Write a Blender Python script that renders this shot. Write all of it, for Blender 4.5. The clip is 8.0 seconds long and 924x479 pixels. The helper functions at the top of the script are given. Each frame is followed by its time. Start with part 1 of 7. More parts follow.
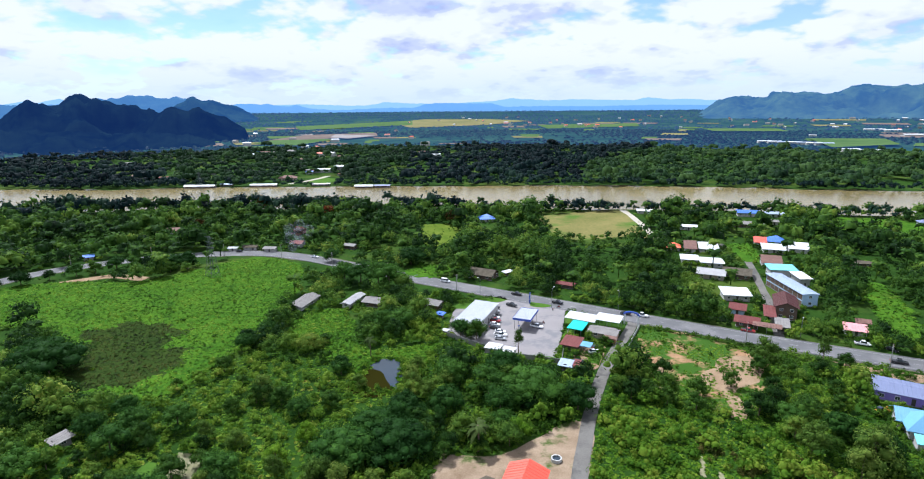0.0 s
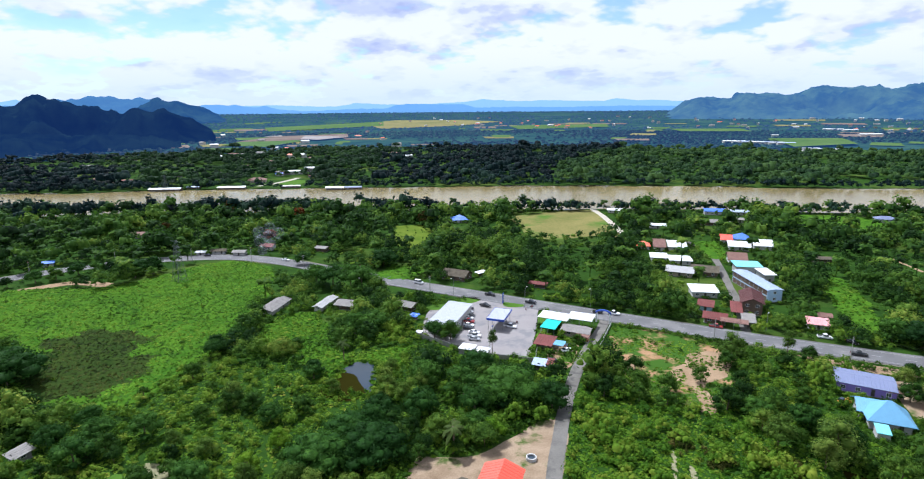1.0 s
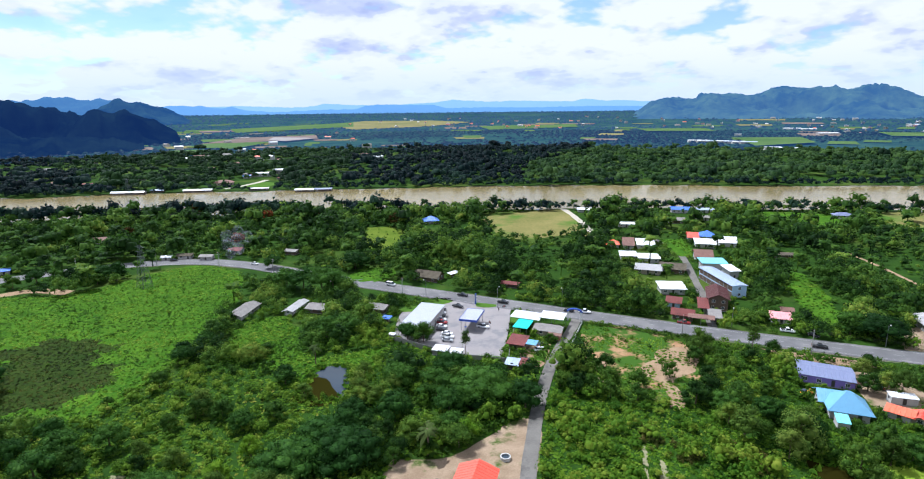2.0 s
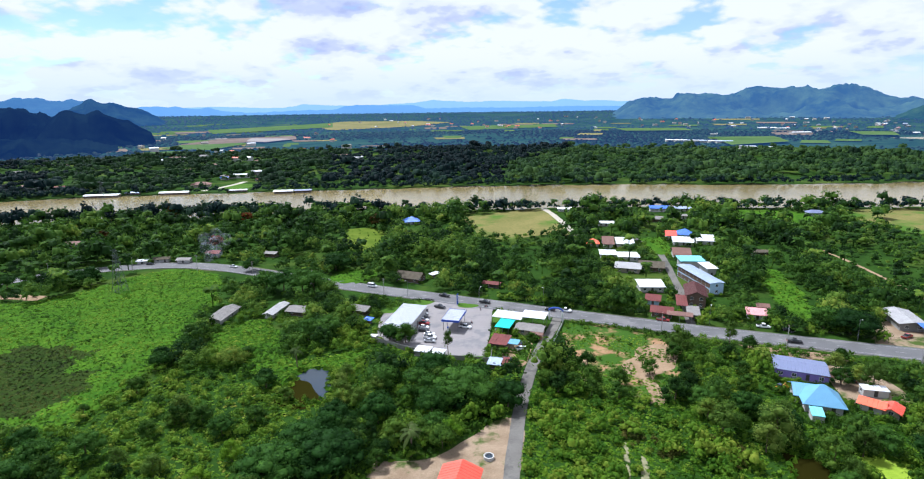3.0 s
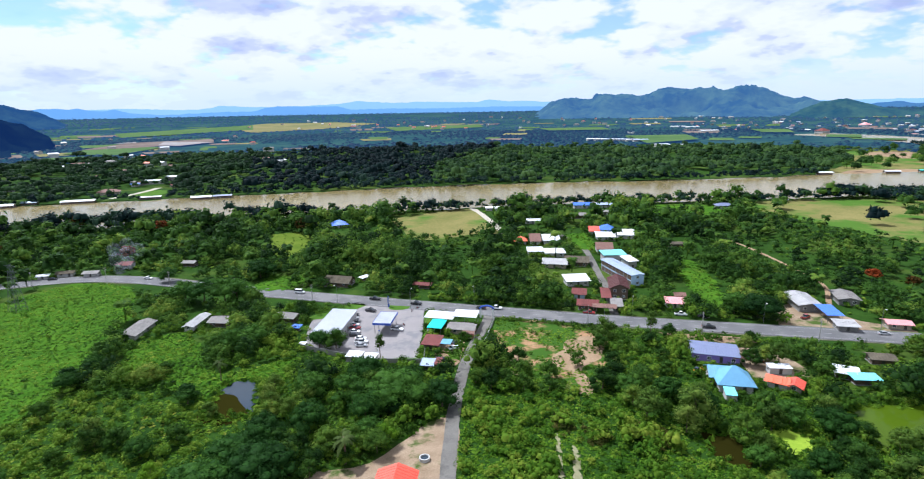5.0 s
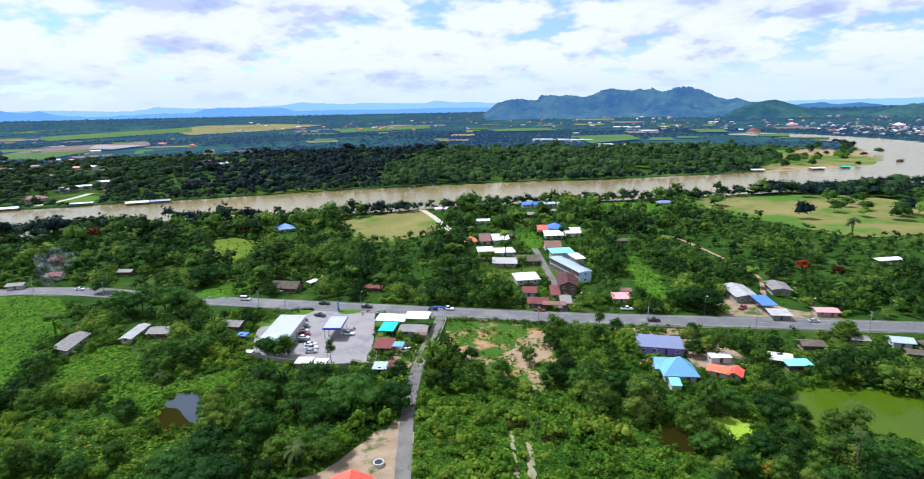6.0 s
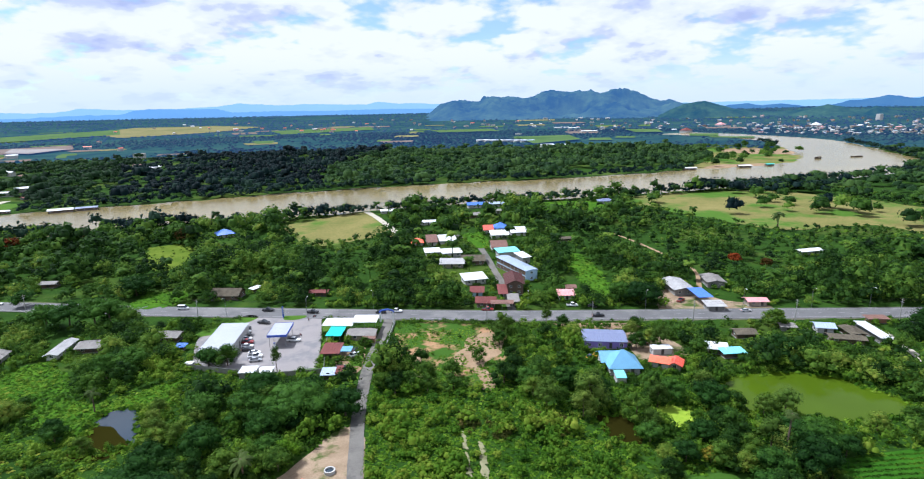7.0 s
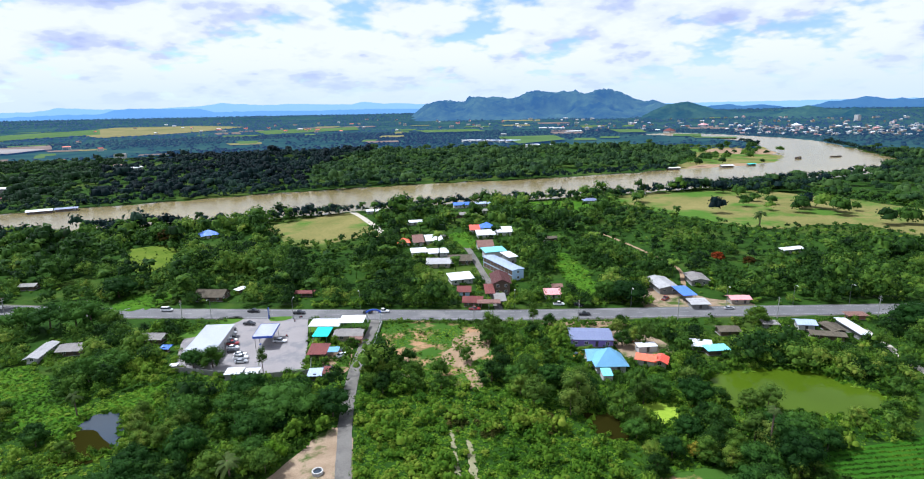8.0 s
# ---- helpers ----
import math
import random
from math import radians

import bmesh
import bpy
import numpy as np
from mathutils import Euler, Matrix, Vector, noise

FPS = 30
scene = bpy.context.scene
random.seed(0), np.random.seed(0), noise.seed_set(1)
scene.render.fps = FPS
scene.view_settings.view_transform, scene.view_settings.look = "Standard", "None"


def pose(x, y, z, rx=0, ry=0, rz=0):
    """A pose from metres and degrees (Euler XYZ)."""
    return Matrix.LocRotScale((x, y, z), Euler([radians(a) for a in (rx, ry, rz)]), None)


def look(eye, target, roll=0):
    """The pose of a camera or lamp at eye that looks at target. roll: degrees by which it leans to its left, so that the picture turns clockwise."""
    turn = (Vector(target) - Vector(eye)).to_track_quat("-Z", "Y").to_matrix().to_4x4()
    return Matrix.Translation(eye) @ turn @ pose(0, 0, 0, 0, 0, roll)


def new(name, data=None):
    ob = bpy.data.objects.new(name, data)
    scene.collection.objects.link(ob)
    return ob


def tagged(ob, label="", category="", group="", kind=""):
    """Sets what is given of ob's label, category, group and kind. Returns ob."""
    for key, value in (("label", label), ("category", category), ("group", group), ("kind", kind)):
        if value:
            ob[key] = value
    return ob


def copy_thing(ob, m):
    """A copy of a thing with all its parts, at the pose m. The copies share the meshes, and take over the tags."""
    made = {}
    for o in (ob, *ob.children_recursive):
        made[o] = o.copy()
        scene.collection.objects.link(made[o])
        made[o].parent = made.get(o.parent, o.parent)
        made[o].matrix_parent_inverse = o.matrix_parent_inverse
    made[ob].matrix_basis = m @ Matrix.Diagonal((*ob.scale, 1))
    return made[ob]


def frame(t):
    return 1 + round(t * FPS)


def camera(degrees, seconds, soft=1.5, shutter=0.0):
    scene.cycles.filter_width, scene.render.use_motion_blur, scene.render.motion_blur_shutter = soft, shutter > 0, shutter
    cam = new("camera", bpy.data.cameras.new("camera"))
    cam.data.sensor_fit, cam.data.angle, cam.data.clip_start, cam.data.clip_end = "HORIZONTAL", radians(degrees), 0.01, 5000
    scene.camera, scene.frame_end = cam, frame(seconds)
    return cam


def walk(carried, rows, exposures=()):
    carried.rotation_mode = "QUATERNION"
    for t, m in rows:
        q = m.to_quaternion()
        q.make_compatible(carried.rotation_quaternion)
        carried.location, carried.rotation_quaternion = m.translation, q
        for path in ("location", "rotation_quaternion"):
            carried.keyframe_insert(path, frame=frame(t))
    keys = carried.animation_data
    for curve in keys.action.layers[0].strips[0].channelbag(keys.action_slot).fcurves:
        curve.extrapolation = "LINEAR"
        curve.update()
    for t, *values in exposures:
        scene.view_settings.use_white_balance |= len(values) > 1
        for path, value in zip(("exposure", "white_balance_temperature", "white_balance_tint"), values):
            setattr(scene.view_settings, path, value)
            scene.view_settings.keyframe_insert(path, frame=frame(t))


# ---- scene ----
cam = camera(78.65, 8.0, 1.1, 0.5)
PATH = [  # seconds, x, y, z, yaw, pitch, roll
    (0, 0.00, 0.00, 84.80, 1.77, -13.10, -0.46),
    (0.5, 0.00, 0.09, 84.76, 0.73, -13.08, -0.45),
    (1, 0.05, 0.15, 84.83, -1.05, -13.04, -0.50),
    (1.5, 0.20, 0.14, 84.94, -2.74, -13.02, -0.55),
    (3, 0.11, -0.18, 85.28, -5.92, -13.02, -0.73),
    (3.5, 0.16, -0.31, 85.28, -7.17, -13.00, -0.74),
    (4, 0.29, -0.31, 85.28, -8.68, -13.02, -0.77),
    (4.5, 0.45, -0.25, 85.26, -10.86, -13.04, -0.88),
    (6, 0.70, 0.18, 85.00, -18.36, -13.01, -1.05),
    (6.5, 0.63, 0.35, 84.97, -21.44, -13.01, -1.05),
    (7, 0.35, 0.39, 84.92, -23.98, -13.00, -1.12),
    (7.5, 0.08, 0.33, 84.87, -25.01, -13.01, -1.08),
    (8, -0.17, 0.26, 84.82, -25.46, -13.01, -1.01),
]
walk(cam, [(t, pose(x, y, z, 90 + p, 0, w) @ pose(0, 0, 0, 0, 0, r)) for t, x, y, z, w, p, r in PATH],
     [(0, 0.42, 5650, 12), (8, 0.42, 5650, 12)])

# ---- world, sun ----
SUN_DIR = Vector((-0.38, 0.48, 1.0)).normalized()      # from the ground to the sun
SUN_EL = math.asin(SUN_DIR.z)
SUN_ROT = math.atan2(SUN_DIR.x, SUN_DIR.y)


def links(tree, *pairs):
    for a, b in pairs:
        tree.links.new(a, b)


def node(tree, kind):
    return tree.nodes.new(kind)


def math_node(tree, op, a, b=None, clamp=False):
    n = node(tree, "ShaderNodeMath")
    n.operation, n.use_clamp = op, clamp
    for i, v in enumerate((a, b)):
        if v is None:
            continue
        if isinstance(v, (int, float)):
            n.inputs[i].default_value = v
        else:
            tree.links.new(v, n.inputs[i])
    return n.outputs[0]


def ramp_node(tree, fac, stops, smooth=False):
    n = node(tree, "ShaderNodeValToRGB")
    e = n.color_ramp.elements
    while len(e) < len(stops):
        e.new(0.5)
    for el, (p, c) in zip(e, stops):
        el.position = p
        el.color = (*c, 1) if len(c) == 3 else c
    if smooth:
        n.color_ramp.interpolation = "EASE"
    tree.links.new(fac, n.inputs[0])
    return n.outputs[0]


def noise_node(tree, vec, scale, detail=4.0, rough=0.55, distort=0.0):
    n = node(tree, "ShaderNodeTexNoise")
    n.inputs["Scale"].default_value = scale
    n.inputs["Detail"].default_value = detail
    n.inputs["Roughness"].default_value = rough
    n.inputs["Distortion"].default_value = distort
    tree.links.new(vec, n.inputs["Vector"])
    return n.outputs[0]


def mix_color(tree, fac, a, b, blend="MIX"):
    n = node(tree, "ShaderNodeMix")
    n.data_type, n.blend_type = "RGBA", blend
    for i, v in ((0, fac), (6, a), (7, b)):
        if isinstance(v, (int, float)):
            n.inputs[i].default_value = v
        elif isinstance(v, tuple):
            n.inputs[i].default_value = (*v, 1)
        else:
            tree.links.new(v, n.inputs[i])
    return n.outputs[2]


world = bpy.data.worlds.new("world")
scene.world = world
world.use_nodes = True
wt = world.node_tree
wt.nodes.clear()
sky = node(wt, "ShaderNodeTexSky")
sky.sky_type, sky.sun_disc, sky.sun_elevation, sky.sun_rotation = "NISHITA", False, SUN_EL, SUN_ROT
sky.air_density, sky.dust_density, sky.ozone_density = 1.0, 0.15, 3.0
blue = node(wt, "ShaderNodeBackground")
blue.inputs[1].default_value = 0.10
coord = node(wt, "ShaderNodeTexCoord")
sep = node(wt, "ShaderNodeSeparateXYZ")
links(wt, (mix_color(wt, 1.0, sky.outputs[0], (0.95, 1.02, 1.12), "MULTIPLY"), blue.inputs[0]), (coord.outputs["Generated"], sep.inputs[0]))
# cloud deck, flattened towards the horizon
up = math_node(wt, "MAXIMUM", sep.outputs[2], 0.0)
depth = math_node(wt, "ADD", up, 0.30)
comb = node(wt, "ShaderNodeCombineXYZ")
links(wt, (math_node(wt, "DIVIDE", sep.outputs[0], depth), comb.inputs[0]), (math_node(wt, "DIVIDE", sep.outputs[1], depth), comb.inputs[1]))
comb.inputs[2].default_value = 3.7
def cloud_body(vec):
    """Billowing density: broad masses with round heads."""
    mass = noise_node(wt, vec, 1.7, 5, 0.55, 0.25)
    puffs = node(wt, "ShaderNodeTexVoronoi")
    puffs.feature = "SMOOTH_F1"
    puffs.inputs["Scale"].default_value = 3.4
    puffs.inputs["Detail"].default_value = 3.0
    puffs.inputs["Roughness"].default_value = 0.6
    puffs.inputs["Smoothness"].default_value = 0.35
    wt.links.new(vec, puffs.inputs["Vector"])
    wisps = noise_node(wt, vec, 9.0, 6, 0.65, 0.1)
    head = math_node(wt, "SUBTRACT", 1.0, puffs.outputs["Distance"])
    a = math_node(wt, "ADD", math_node(wt, "MULTIPLY", mass, 0.62), math_node(wt, "MULTIPLY", head, 0.22))
    return math_node(wt, "ADD", a, math_node(wt, "MULTIPLY", wisps, 0.16))


body = cloud_body(comb.outputs[0])
above = node(wt, "ShaderNodeVectorMath")
above.operation = "MULTIPLY"
above.inputs[1].default_value = (0.93, 0.93, 1.0)
wt.links.new(comb.outputs[0], above.inputs[0])
body_above = cloud_body(above.outputs[0])
cover = ramp_node(wt, body, [(0.255, (0.12, 0.12, 0.12)), (0.35, (1, 1, 1))], True)
near_horizon = ramp_node(wt, up, [(0.0, (0.9,) * 3), (0.10, (0, 0, 0))], True)
cover_all = math_node(wt, "MAXIMUM", cover, near_horizon)
under = math_node(wt, "MULTIPLY", math_node(wt, "SUBTRACT", body_above, body), 2.6)
thick = math_node(wt, "MULTIPLY", math_node(wt, "SUBTRACT", body, 0.38), 1.5)
gloom = math_node(wt, "ADD", math_node(wt, "ADD", under, thick), 0.47)
shade = ramp_node(wt, gloom, [(0.42, (1.06, 1.06, 1.08)), (0.58, (0.96, 0.98, 1.05)), (0.72, (0.72, 0.77, 0.97)), (0.92, (0.55, 0.61, 0.86))], True)
shade = mix_color(wt, near_horizon, shade, (0.80, 0.91, 1.06))
cloud = node(wt, "ShaderNodeBackground")
cloud.inputs[1].default_value = 0.70
both = node(wt, "ShaderNodeMixShader")
out = node(wt, "ShaderNodeOutputWorld")
links(wt, (shade, cloud.inputs[0]), (cover_all, both.inputs[0]), (blue.outputs[0], both.inputs[1]), (cloud.outputs[0], both.inputs[2]), (both.outputs[0], out.inputs[0]))

sun = new("sun", bpy.data.lights.new("sun", "SUN"))
sun.data.energy = 5.0
sun.data.angle = radians(0.53)
sun.data.color = (1.0, 0.97, 0.91)
sun.matrix_world = look(SUN_DIR * 900, (0, 0, 0))


# ---- materials ----
def base_material(name):
    m = bpy.data.materials.new(name)
    m.use_nodes = True
    t = m.node_tree
    return m, t, t.nodes["Principled BSDF"], t.nodes["Material Output"]


def surface(name, dark, light, coarse=0.3, fine_scale=6.0, rough=0.8, bump=0.0, metal=0.0, patch=None, patch_scale=0.05, patch_from=0.52, random_tint=0.0, wave=0.0):
    """A plain surface with variation at two scales: coarse and fine are noise scales per metre."""
    m, t, p, o = base_material(name)
    pos = node(t, "ShaderNodeNewGeometry").outputs["Position"]
    a = noise_node(t, pos, coarse, 5, 0.6)
    b = noise_node(t, pos, fine_scale, 3, 0.6)
    f = math_node(t, "ADD", math_node(t, "MULTIPLY", a, 0.6), math_node(t, "MULTIPLY", b, 0.4))
    c = ramp_node(t, f, [(0.33, dark), (0.66, light)])
    if patch:
        c = mix_color(t, ramp_node(t, noise_node(t, pos, patch_scale, 6, 0.65), [(patch_from, (0, 0, 0)), (patch_from + 0.1, (1, 1, 1))]), c, patch)
    if random_tint:
        info = node(t, "ShaderNodeObjectInfo")
        c = mix_color(t, math_node(t, "MULTIPLY", info.outputs["Random"], random_tint), c, (0.9, 0.88, 0.84))
    t.links.new(c, p.inputs["Base Color"])
    p.inputs["Roughness"].default_value = rough
    p.inputs["Metallic"].default_value = metal
    if rough >= 0.9:
        p.inputs["Specular IOR Level"].default_value = 0.03
    if bump or wave:
        h = b
        if wave:
            w = node(t, "ShaderNodeTexWave")
            w.inputs["Scale"].default_value = wave
            t.links.new(node(t, "ShaderNodeTexCoord").outputs["Object"], w.inputs["Vector"])
            h = w.outputs["Fac"]
        bn = node(t, "ShaderNodeBump")
        bn.inputs["Strength"].default_value = bump or 0.4
        bn.inputs["Distance"].default_value = 0.1
        links(t, (h, bn.inputs["Height"]), (bn.outputs[0], p.inputs["Normal"]))
    return m


def foliage(name, stops, by_object=False, through_light=0.32, glow=None):
    """Leaves: hue by plant (object or stored tint), small change by leaf, light through the blade."""
    m, t, p, o = base_material(name)
    geo = node(t, "ShaderNodeNewGeometry")
    if by_object:
        plant = node(t, "ShaderNodeObjectInfo").outputs["Random"]
    else:
        stored = node(t, "ShaderNodeAttribute")
        stored.attribute_name = "tint"
        plant = stored.outputs["Fac"]
    leaf = geo.outputs["Random Per Island"]
    patch = noise_node(t, geo.outputs["Position"], 0.35, 3, 0.6)
    f = math_node(t, "ADD", math_node(t, "MULTIPLY", plant, 0.64), math_node(t, "MULTIPLY", leaf, 0.24))
    f = math_node(t, "ADD", f, math_node(t, "MULTIPLY", math_node(t, "SUBTRACT", patch, 0.46), 0.7))
    c = ramp_node(t, f, [(at, tuple((0.5 + 0.46 * at) * v * w for v, w in zip(col, (1.08, 1.0, 0.95)))) for at, col in stops])
    p.inputs["Roughness"].default_value = 0.6
    p.inputs["Specular IOR Level"].default_value = 0.04
    tr = node(t, "ShaderNodeBsdfTranslucent")
    mx = node(t, "ShaderNodeMixShader")
    mx.inputs[0].default_value = through_light
    links(t, (c, p.inputs["Base Color"]), (c, tr.inputs[0]), (p.outputs[0], mx.inputs[1]), (tr.outputs[0], mx.inputs[2]), (mx.outputs[0], o.inputs[0]))
    # blue haze of the distance, added to the leaves as emission
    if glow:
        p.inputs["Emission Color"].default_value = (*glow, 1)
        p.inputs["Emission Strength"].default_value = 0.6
    return m


GREEN = [(0.0, (0.012, 0.038, 0.011)), (0.25, (0.028, 0.082, 0.014)), (0.5, (0.059, 0.142, 0.019)), (0.75, (0.119, 0.218, 0.028)), (1.0, (0.224, 0.27, 0.043))]
DARK = [(0.0, (0.011, 0.043, 0.011)), (0.5, (0.03, 0.095, 0.016)), (1.0, (0.077, 0.181, 0.025))]
LIGHT = [(0.0, (0.046, 0.108, 0.019)), (0.5, (0.098, 0.192, 0.029)), (1.0, (0.204, 0.27, 0.05))]
# FAR_GREEN is darkened and blued to stand for cloud shadow and haze
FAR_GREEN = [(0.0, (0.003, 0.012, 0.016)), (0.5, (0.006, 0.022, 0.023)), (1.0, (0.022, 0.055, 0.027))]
BANK_GREEN = [(0.0, (0.008, 0.030, 0.014)), (0.5, (0.022, 0.062, 0.019)), (1.0, (0.058, 0.118, 0.028))]
leaf_tree = foliage("leaf_tree", GREEN, True)
leaf_dark = foliage("leaf_dark", DARK, True)
leaf_light = foliage("leaf_light", LIGHT, True)
leaf_lime = foliage("leaf_lime", [(0.0, (0.05, 0.15, 0.010)), (0.5, (0.11, 0.25, 0.014)), (1.0, (0.20, 0.34, 0.025))], True)
leaf_flame = foliage("leaf_flame", [(0.0, (0.03, 0.06, 0.01)), (0.4, (0.12, 0.05, 0.014)), (1.0, (0.36, 0.07, 0.02))], True)
leaf_yellow = foliage("leaf_yellow", [(0.0, (0.10, 0.13, 0.02)), (0.6, (0.28, 0.26, 0.03)), (1.0, (0.4, 0.34, 0.04))], True)
leaf_palm = foliage("leaf_palm", [(0.0, (0.03, 0.07, 0.015)), (1.0, (0.09, 0.14, 0.04))], True)
leaf_stuff = foliage("leaf_stuff", GREEN)
leaf_bank = foliage("leaf_bank", BANK_GREEN, through_light=0.25)
# also serves the woods under the painted cloud shadow
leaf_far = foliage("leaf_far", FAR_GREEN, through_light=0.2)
# these two copies glow blue in place of haze in the air
leaf_distant_haze = foliage("leaf_distant_haze", FAR_GREEN, through_light=0.1, glow=(0.014, 0.046, 0.130))
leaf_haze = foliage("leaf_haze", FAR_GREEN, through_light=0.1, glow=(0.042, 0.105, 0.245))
leaf_shrub = foliage("leaf_shrub", [(0.0, (0.014, 0.042, 0.007)), (0.35, (0.045, 0.120, 0.012)), (0.65, (0.105, 0.215, 0.018)), (0.88, (0.16, 0.255, 0.026)), (1.0, (0.21, 0.25, 0.04))])
leaf_creeper = foliage("leaf_creeper", [(0.0, (0.014, 0.055, 0.007)), (0.4, (0.048, 0.140, 0.011)), (0.7, (0.095, 0.20, 0.015)), (1.0, (0.19, 0.25, 0.03))])
leaf_grass = foliage("leaf_grass", [(0.0, (0.028, 0.095, 0.008)), (0.4, (0.064, 0.175, 0.010)), (0.85, (0.145, 0.265, 0.02)), (1.0, (0.23, 0.25, 0.04))])
leaf_dry = foliage("leaf_dry", [(0.0, (0.04, 0.075, 0.012)), (0.5, (0.09, 0.105, 0.022)), (1.0, (0.17, 0.135, 0.045))])
leaf_weed = foliage("leaf_weed", [(0.0, (0.014, 0.032, 0.006)), (0.6, (0.038, 0.066, 0.011)), (1.0, (0.085, 0.10, 0.022))])
bark = surface("bark", (0.07, 0.05, 0.035), (0.17, 0.13, 0.10), 1.0, 8, 0.9, 0.5)
ground_mat = surface("ground_scrub", (0.010, 0.030, 0.005), (0.031, 0.072, 0.009), 0.06, 0.9, 0.95, 0.3, patch=(0.055, 0.086, 0.014), patch_scale=0.012)
meadow_mat = surface("meadow_grass", (0.019, 0.069, 0.005), (0.070, 0.150, 0.010), 0.12, 0.9, 0.95, 0.5, patch=(0.047, 0.082, 0.009), patch_scale=0.022, patch_from=0.58)
weed_mat = surface("brown_weeds", (0.012, 0.030, 0.005), (0.035, 0.056, 0.009), 0.12, 0.9, 0.95, 0.5)
dry_grass_mat = surface("yellowish_grass", (0.058, 0.101, 0.009), (0.117, 0.156, 0.020), 0.08, 1.5, 0.95, 0.4)
lawn_mat = surface("short_grass", (0.039, 0.094, 0.012), (0.078, 0.148, 0.020), 0.3, 3, 0.95, 0.3)
pasture_mat = surface("dry_pasture", (0.103, 0.112, 0.030), (0.206, 0.176, 0.065), 0.03, 0.5, 0.95, 0.2, patch=(0.060, 0.125, 0.017), patch_scale=0.016, patch_from=0.48)
soil_mat = surface("bare_soil", (0.172, 0.110, 0.062), (0.327, 0.237, 0.150), 0.15, 3, 0.95, 0.4)
yard_mat = surface("trodden_yard", (0.163, 0.112, 0.069), (0.327, 0.249, 0.172), 0.15, 3, 0.95, 0.4, patch=(0.056, 0.086, 0.019), patch_scale=0.10, patch_from=0.52)
redsoil_mat = surface("reddish_soil", (0.206, 0.103, 0.052), (0.361, 0.232, 0.129), 0.2, 3, 0.95, 0.4, patch=(0.039, 0.090, 0.012), patch_scale=0.09, patch_from=0.40)
asphalt_mat = surface("old_asphalt", (0.077, 0.076, 0.077), (0.119, 0.116, 0.118), 0.12, 5, 0.85, 0.1, patch=(0.138, 0.133, 0.131), patch_scale=0.06)
concrete_mat = surface("concrete", (0.15, 0.15, 0.155), (0.24, 0.24, 0.24), 0.15, 4, 0.85, 0.15)
lane_mat = surface("worn_lane_concrete", (0.103, 0.096, 0.086), (0.181, 0.170, 0.153), 0.15, 4, 0.9, 0.15, patch=(0.086, 0.084, 0.077), patch_scale=0.12)
forecourt_mat = surface("pale_concrete", (0.190, 0.172, 0.167), (0.235, 0.214, 0.208), 0.12, 4, 0.85, 0.1, patch=(0.15, 0.145, 0.15), patch_scale=0.1)
shoulder_mat = surface("dusty_verge", (0.085, 0.085, 0.055), (0.19, 0.175, 0.135), 0.12, 3, 0.95, 0.3, patch=(0.04, 0.085, 0.014), patch_scale=0.06, patch_from=0.46)
paint_mat = surface("road_paint", (0.24, 0.24, 0.235), (0.34, 0.34, 0.33), 0.5, 8, 0.7)
track_mat = surface("worn_track", (0.13, 0.135, 0.06), (0.26, 0.24, 0.15), 0.3, 3, 0.95)
paleroad_mat = surface("pale_track", (0.327, 0.292, 0.232), (0.447, 0.413, 0.344), 0.2, 3, 0.95)
duckweed_mat = surface("duckweed", (0.15, 0.25, 0.02), (0.26, 0.35, 0.035), 0.15, 2, 0.9)
crop_mat = surface("crop_rows", (0.016, 0.066, 0.005), (0.039, 0.117, 0.008), 0.2, 1.5, 0.95, 0.4)
paddy_mat = surface("far_green_field", (0.041, 0.090, 0.030), (0.080, 0.134, 0.047), 0.004, 0.03, 0.95)
ripe_mat = surface("far_ripe_field", (0.105, 0.112, 0.045), (0.20, 0.175, 0.08), 0.006, 0.03, 0.95)
plough_mat = surface("far_ploughed_field", (0.103, 0.077, 0.069), (0.172, 0.138, 0.120), 0.01, 0.05, 0.95)
pale_mat = surface("far_pale_soil", (0.17, 0.155, 0.15), (0.28, 0.26, 0.25), 0.01, 0.05, 0.95)


def water(name, colour, rough, ripple, spec=0.5):
    m, t, p, o = base_material(name)
    pos = node(t, "ShaderNodeNewGeometry").outputs["Position"]
    c = ramp_node(t, noise_node(t, pos, 0.012, 4, 0.6), [(0.35, tuple(v * 0.82 for v in colour)), (0.65, tuple(v * 1.15 for v in colour))])
    p.inputs["Roughness"].default_value = rough
    p.inputs["Specular IOR Level"].default_value = spec
    p.inputs["IOR"].default_value = 1.33
    b = node(t, "ShaderNodeBump")
    b.inputs["Strength"].default_value = ripple
    b.inputs["Distance"].default_value = 0.2
    links(t, (c, p.inputs["Base Color"]), (noise_node(t, pos, 0.5, 4, 0.6), b.inputs["Height"]), (b.outputs[0], p.inputs["Normal"]))
    return m


river_mat = water("muddy_river", (0.175, 0.14, 0.056), 0.22, 0.3, 0.38)
pond_mat = water("green_pond", (0.050, 0.086, 0.004), 0.06, 0.05, 0.06)
dark_pond_mat = water("still_pond", (0.030, 0.042, 0.055), 0.08, 0.12)
brown_pond_mat = water("brown_pond", (0.019, 0.018, 0.003), 0.6, 0.06, 0.0)


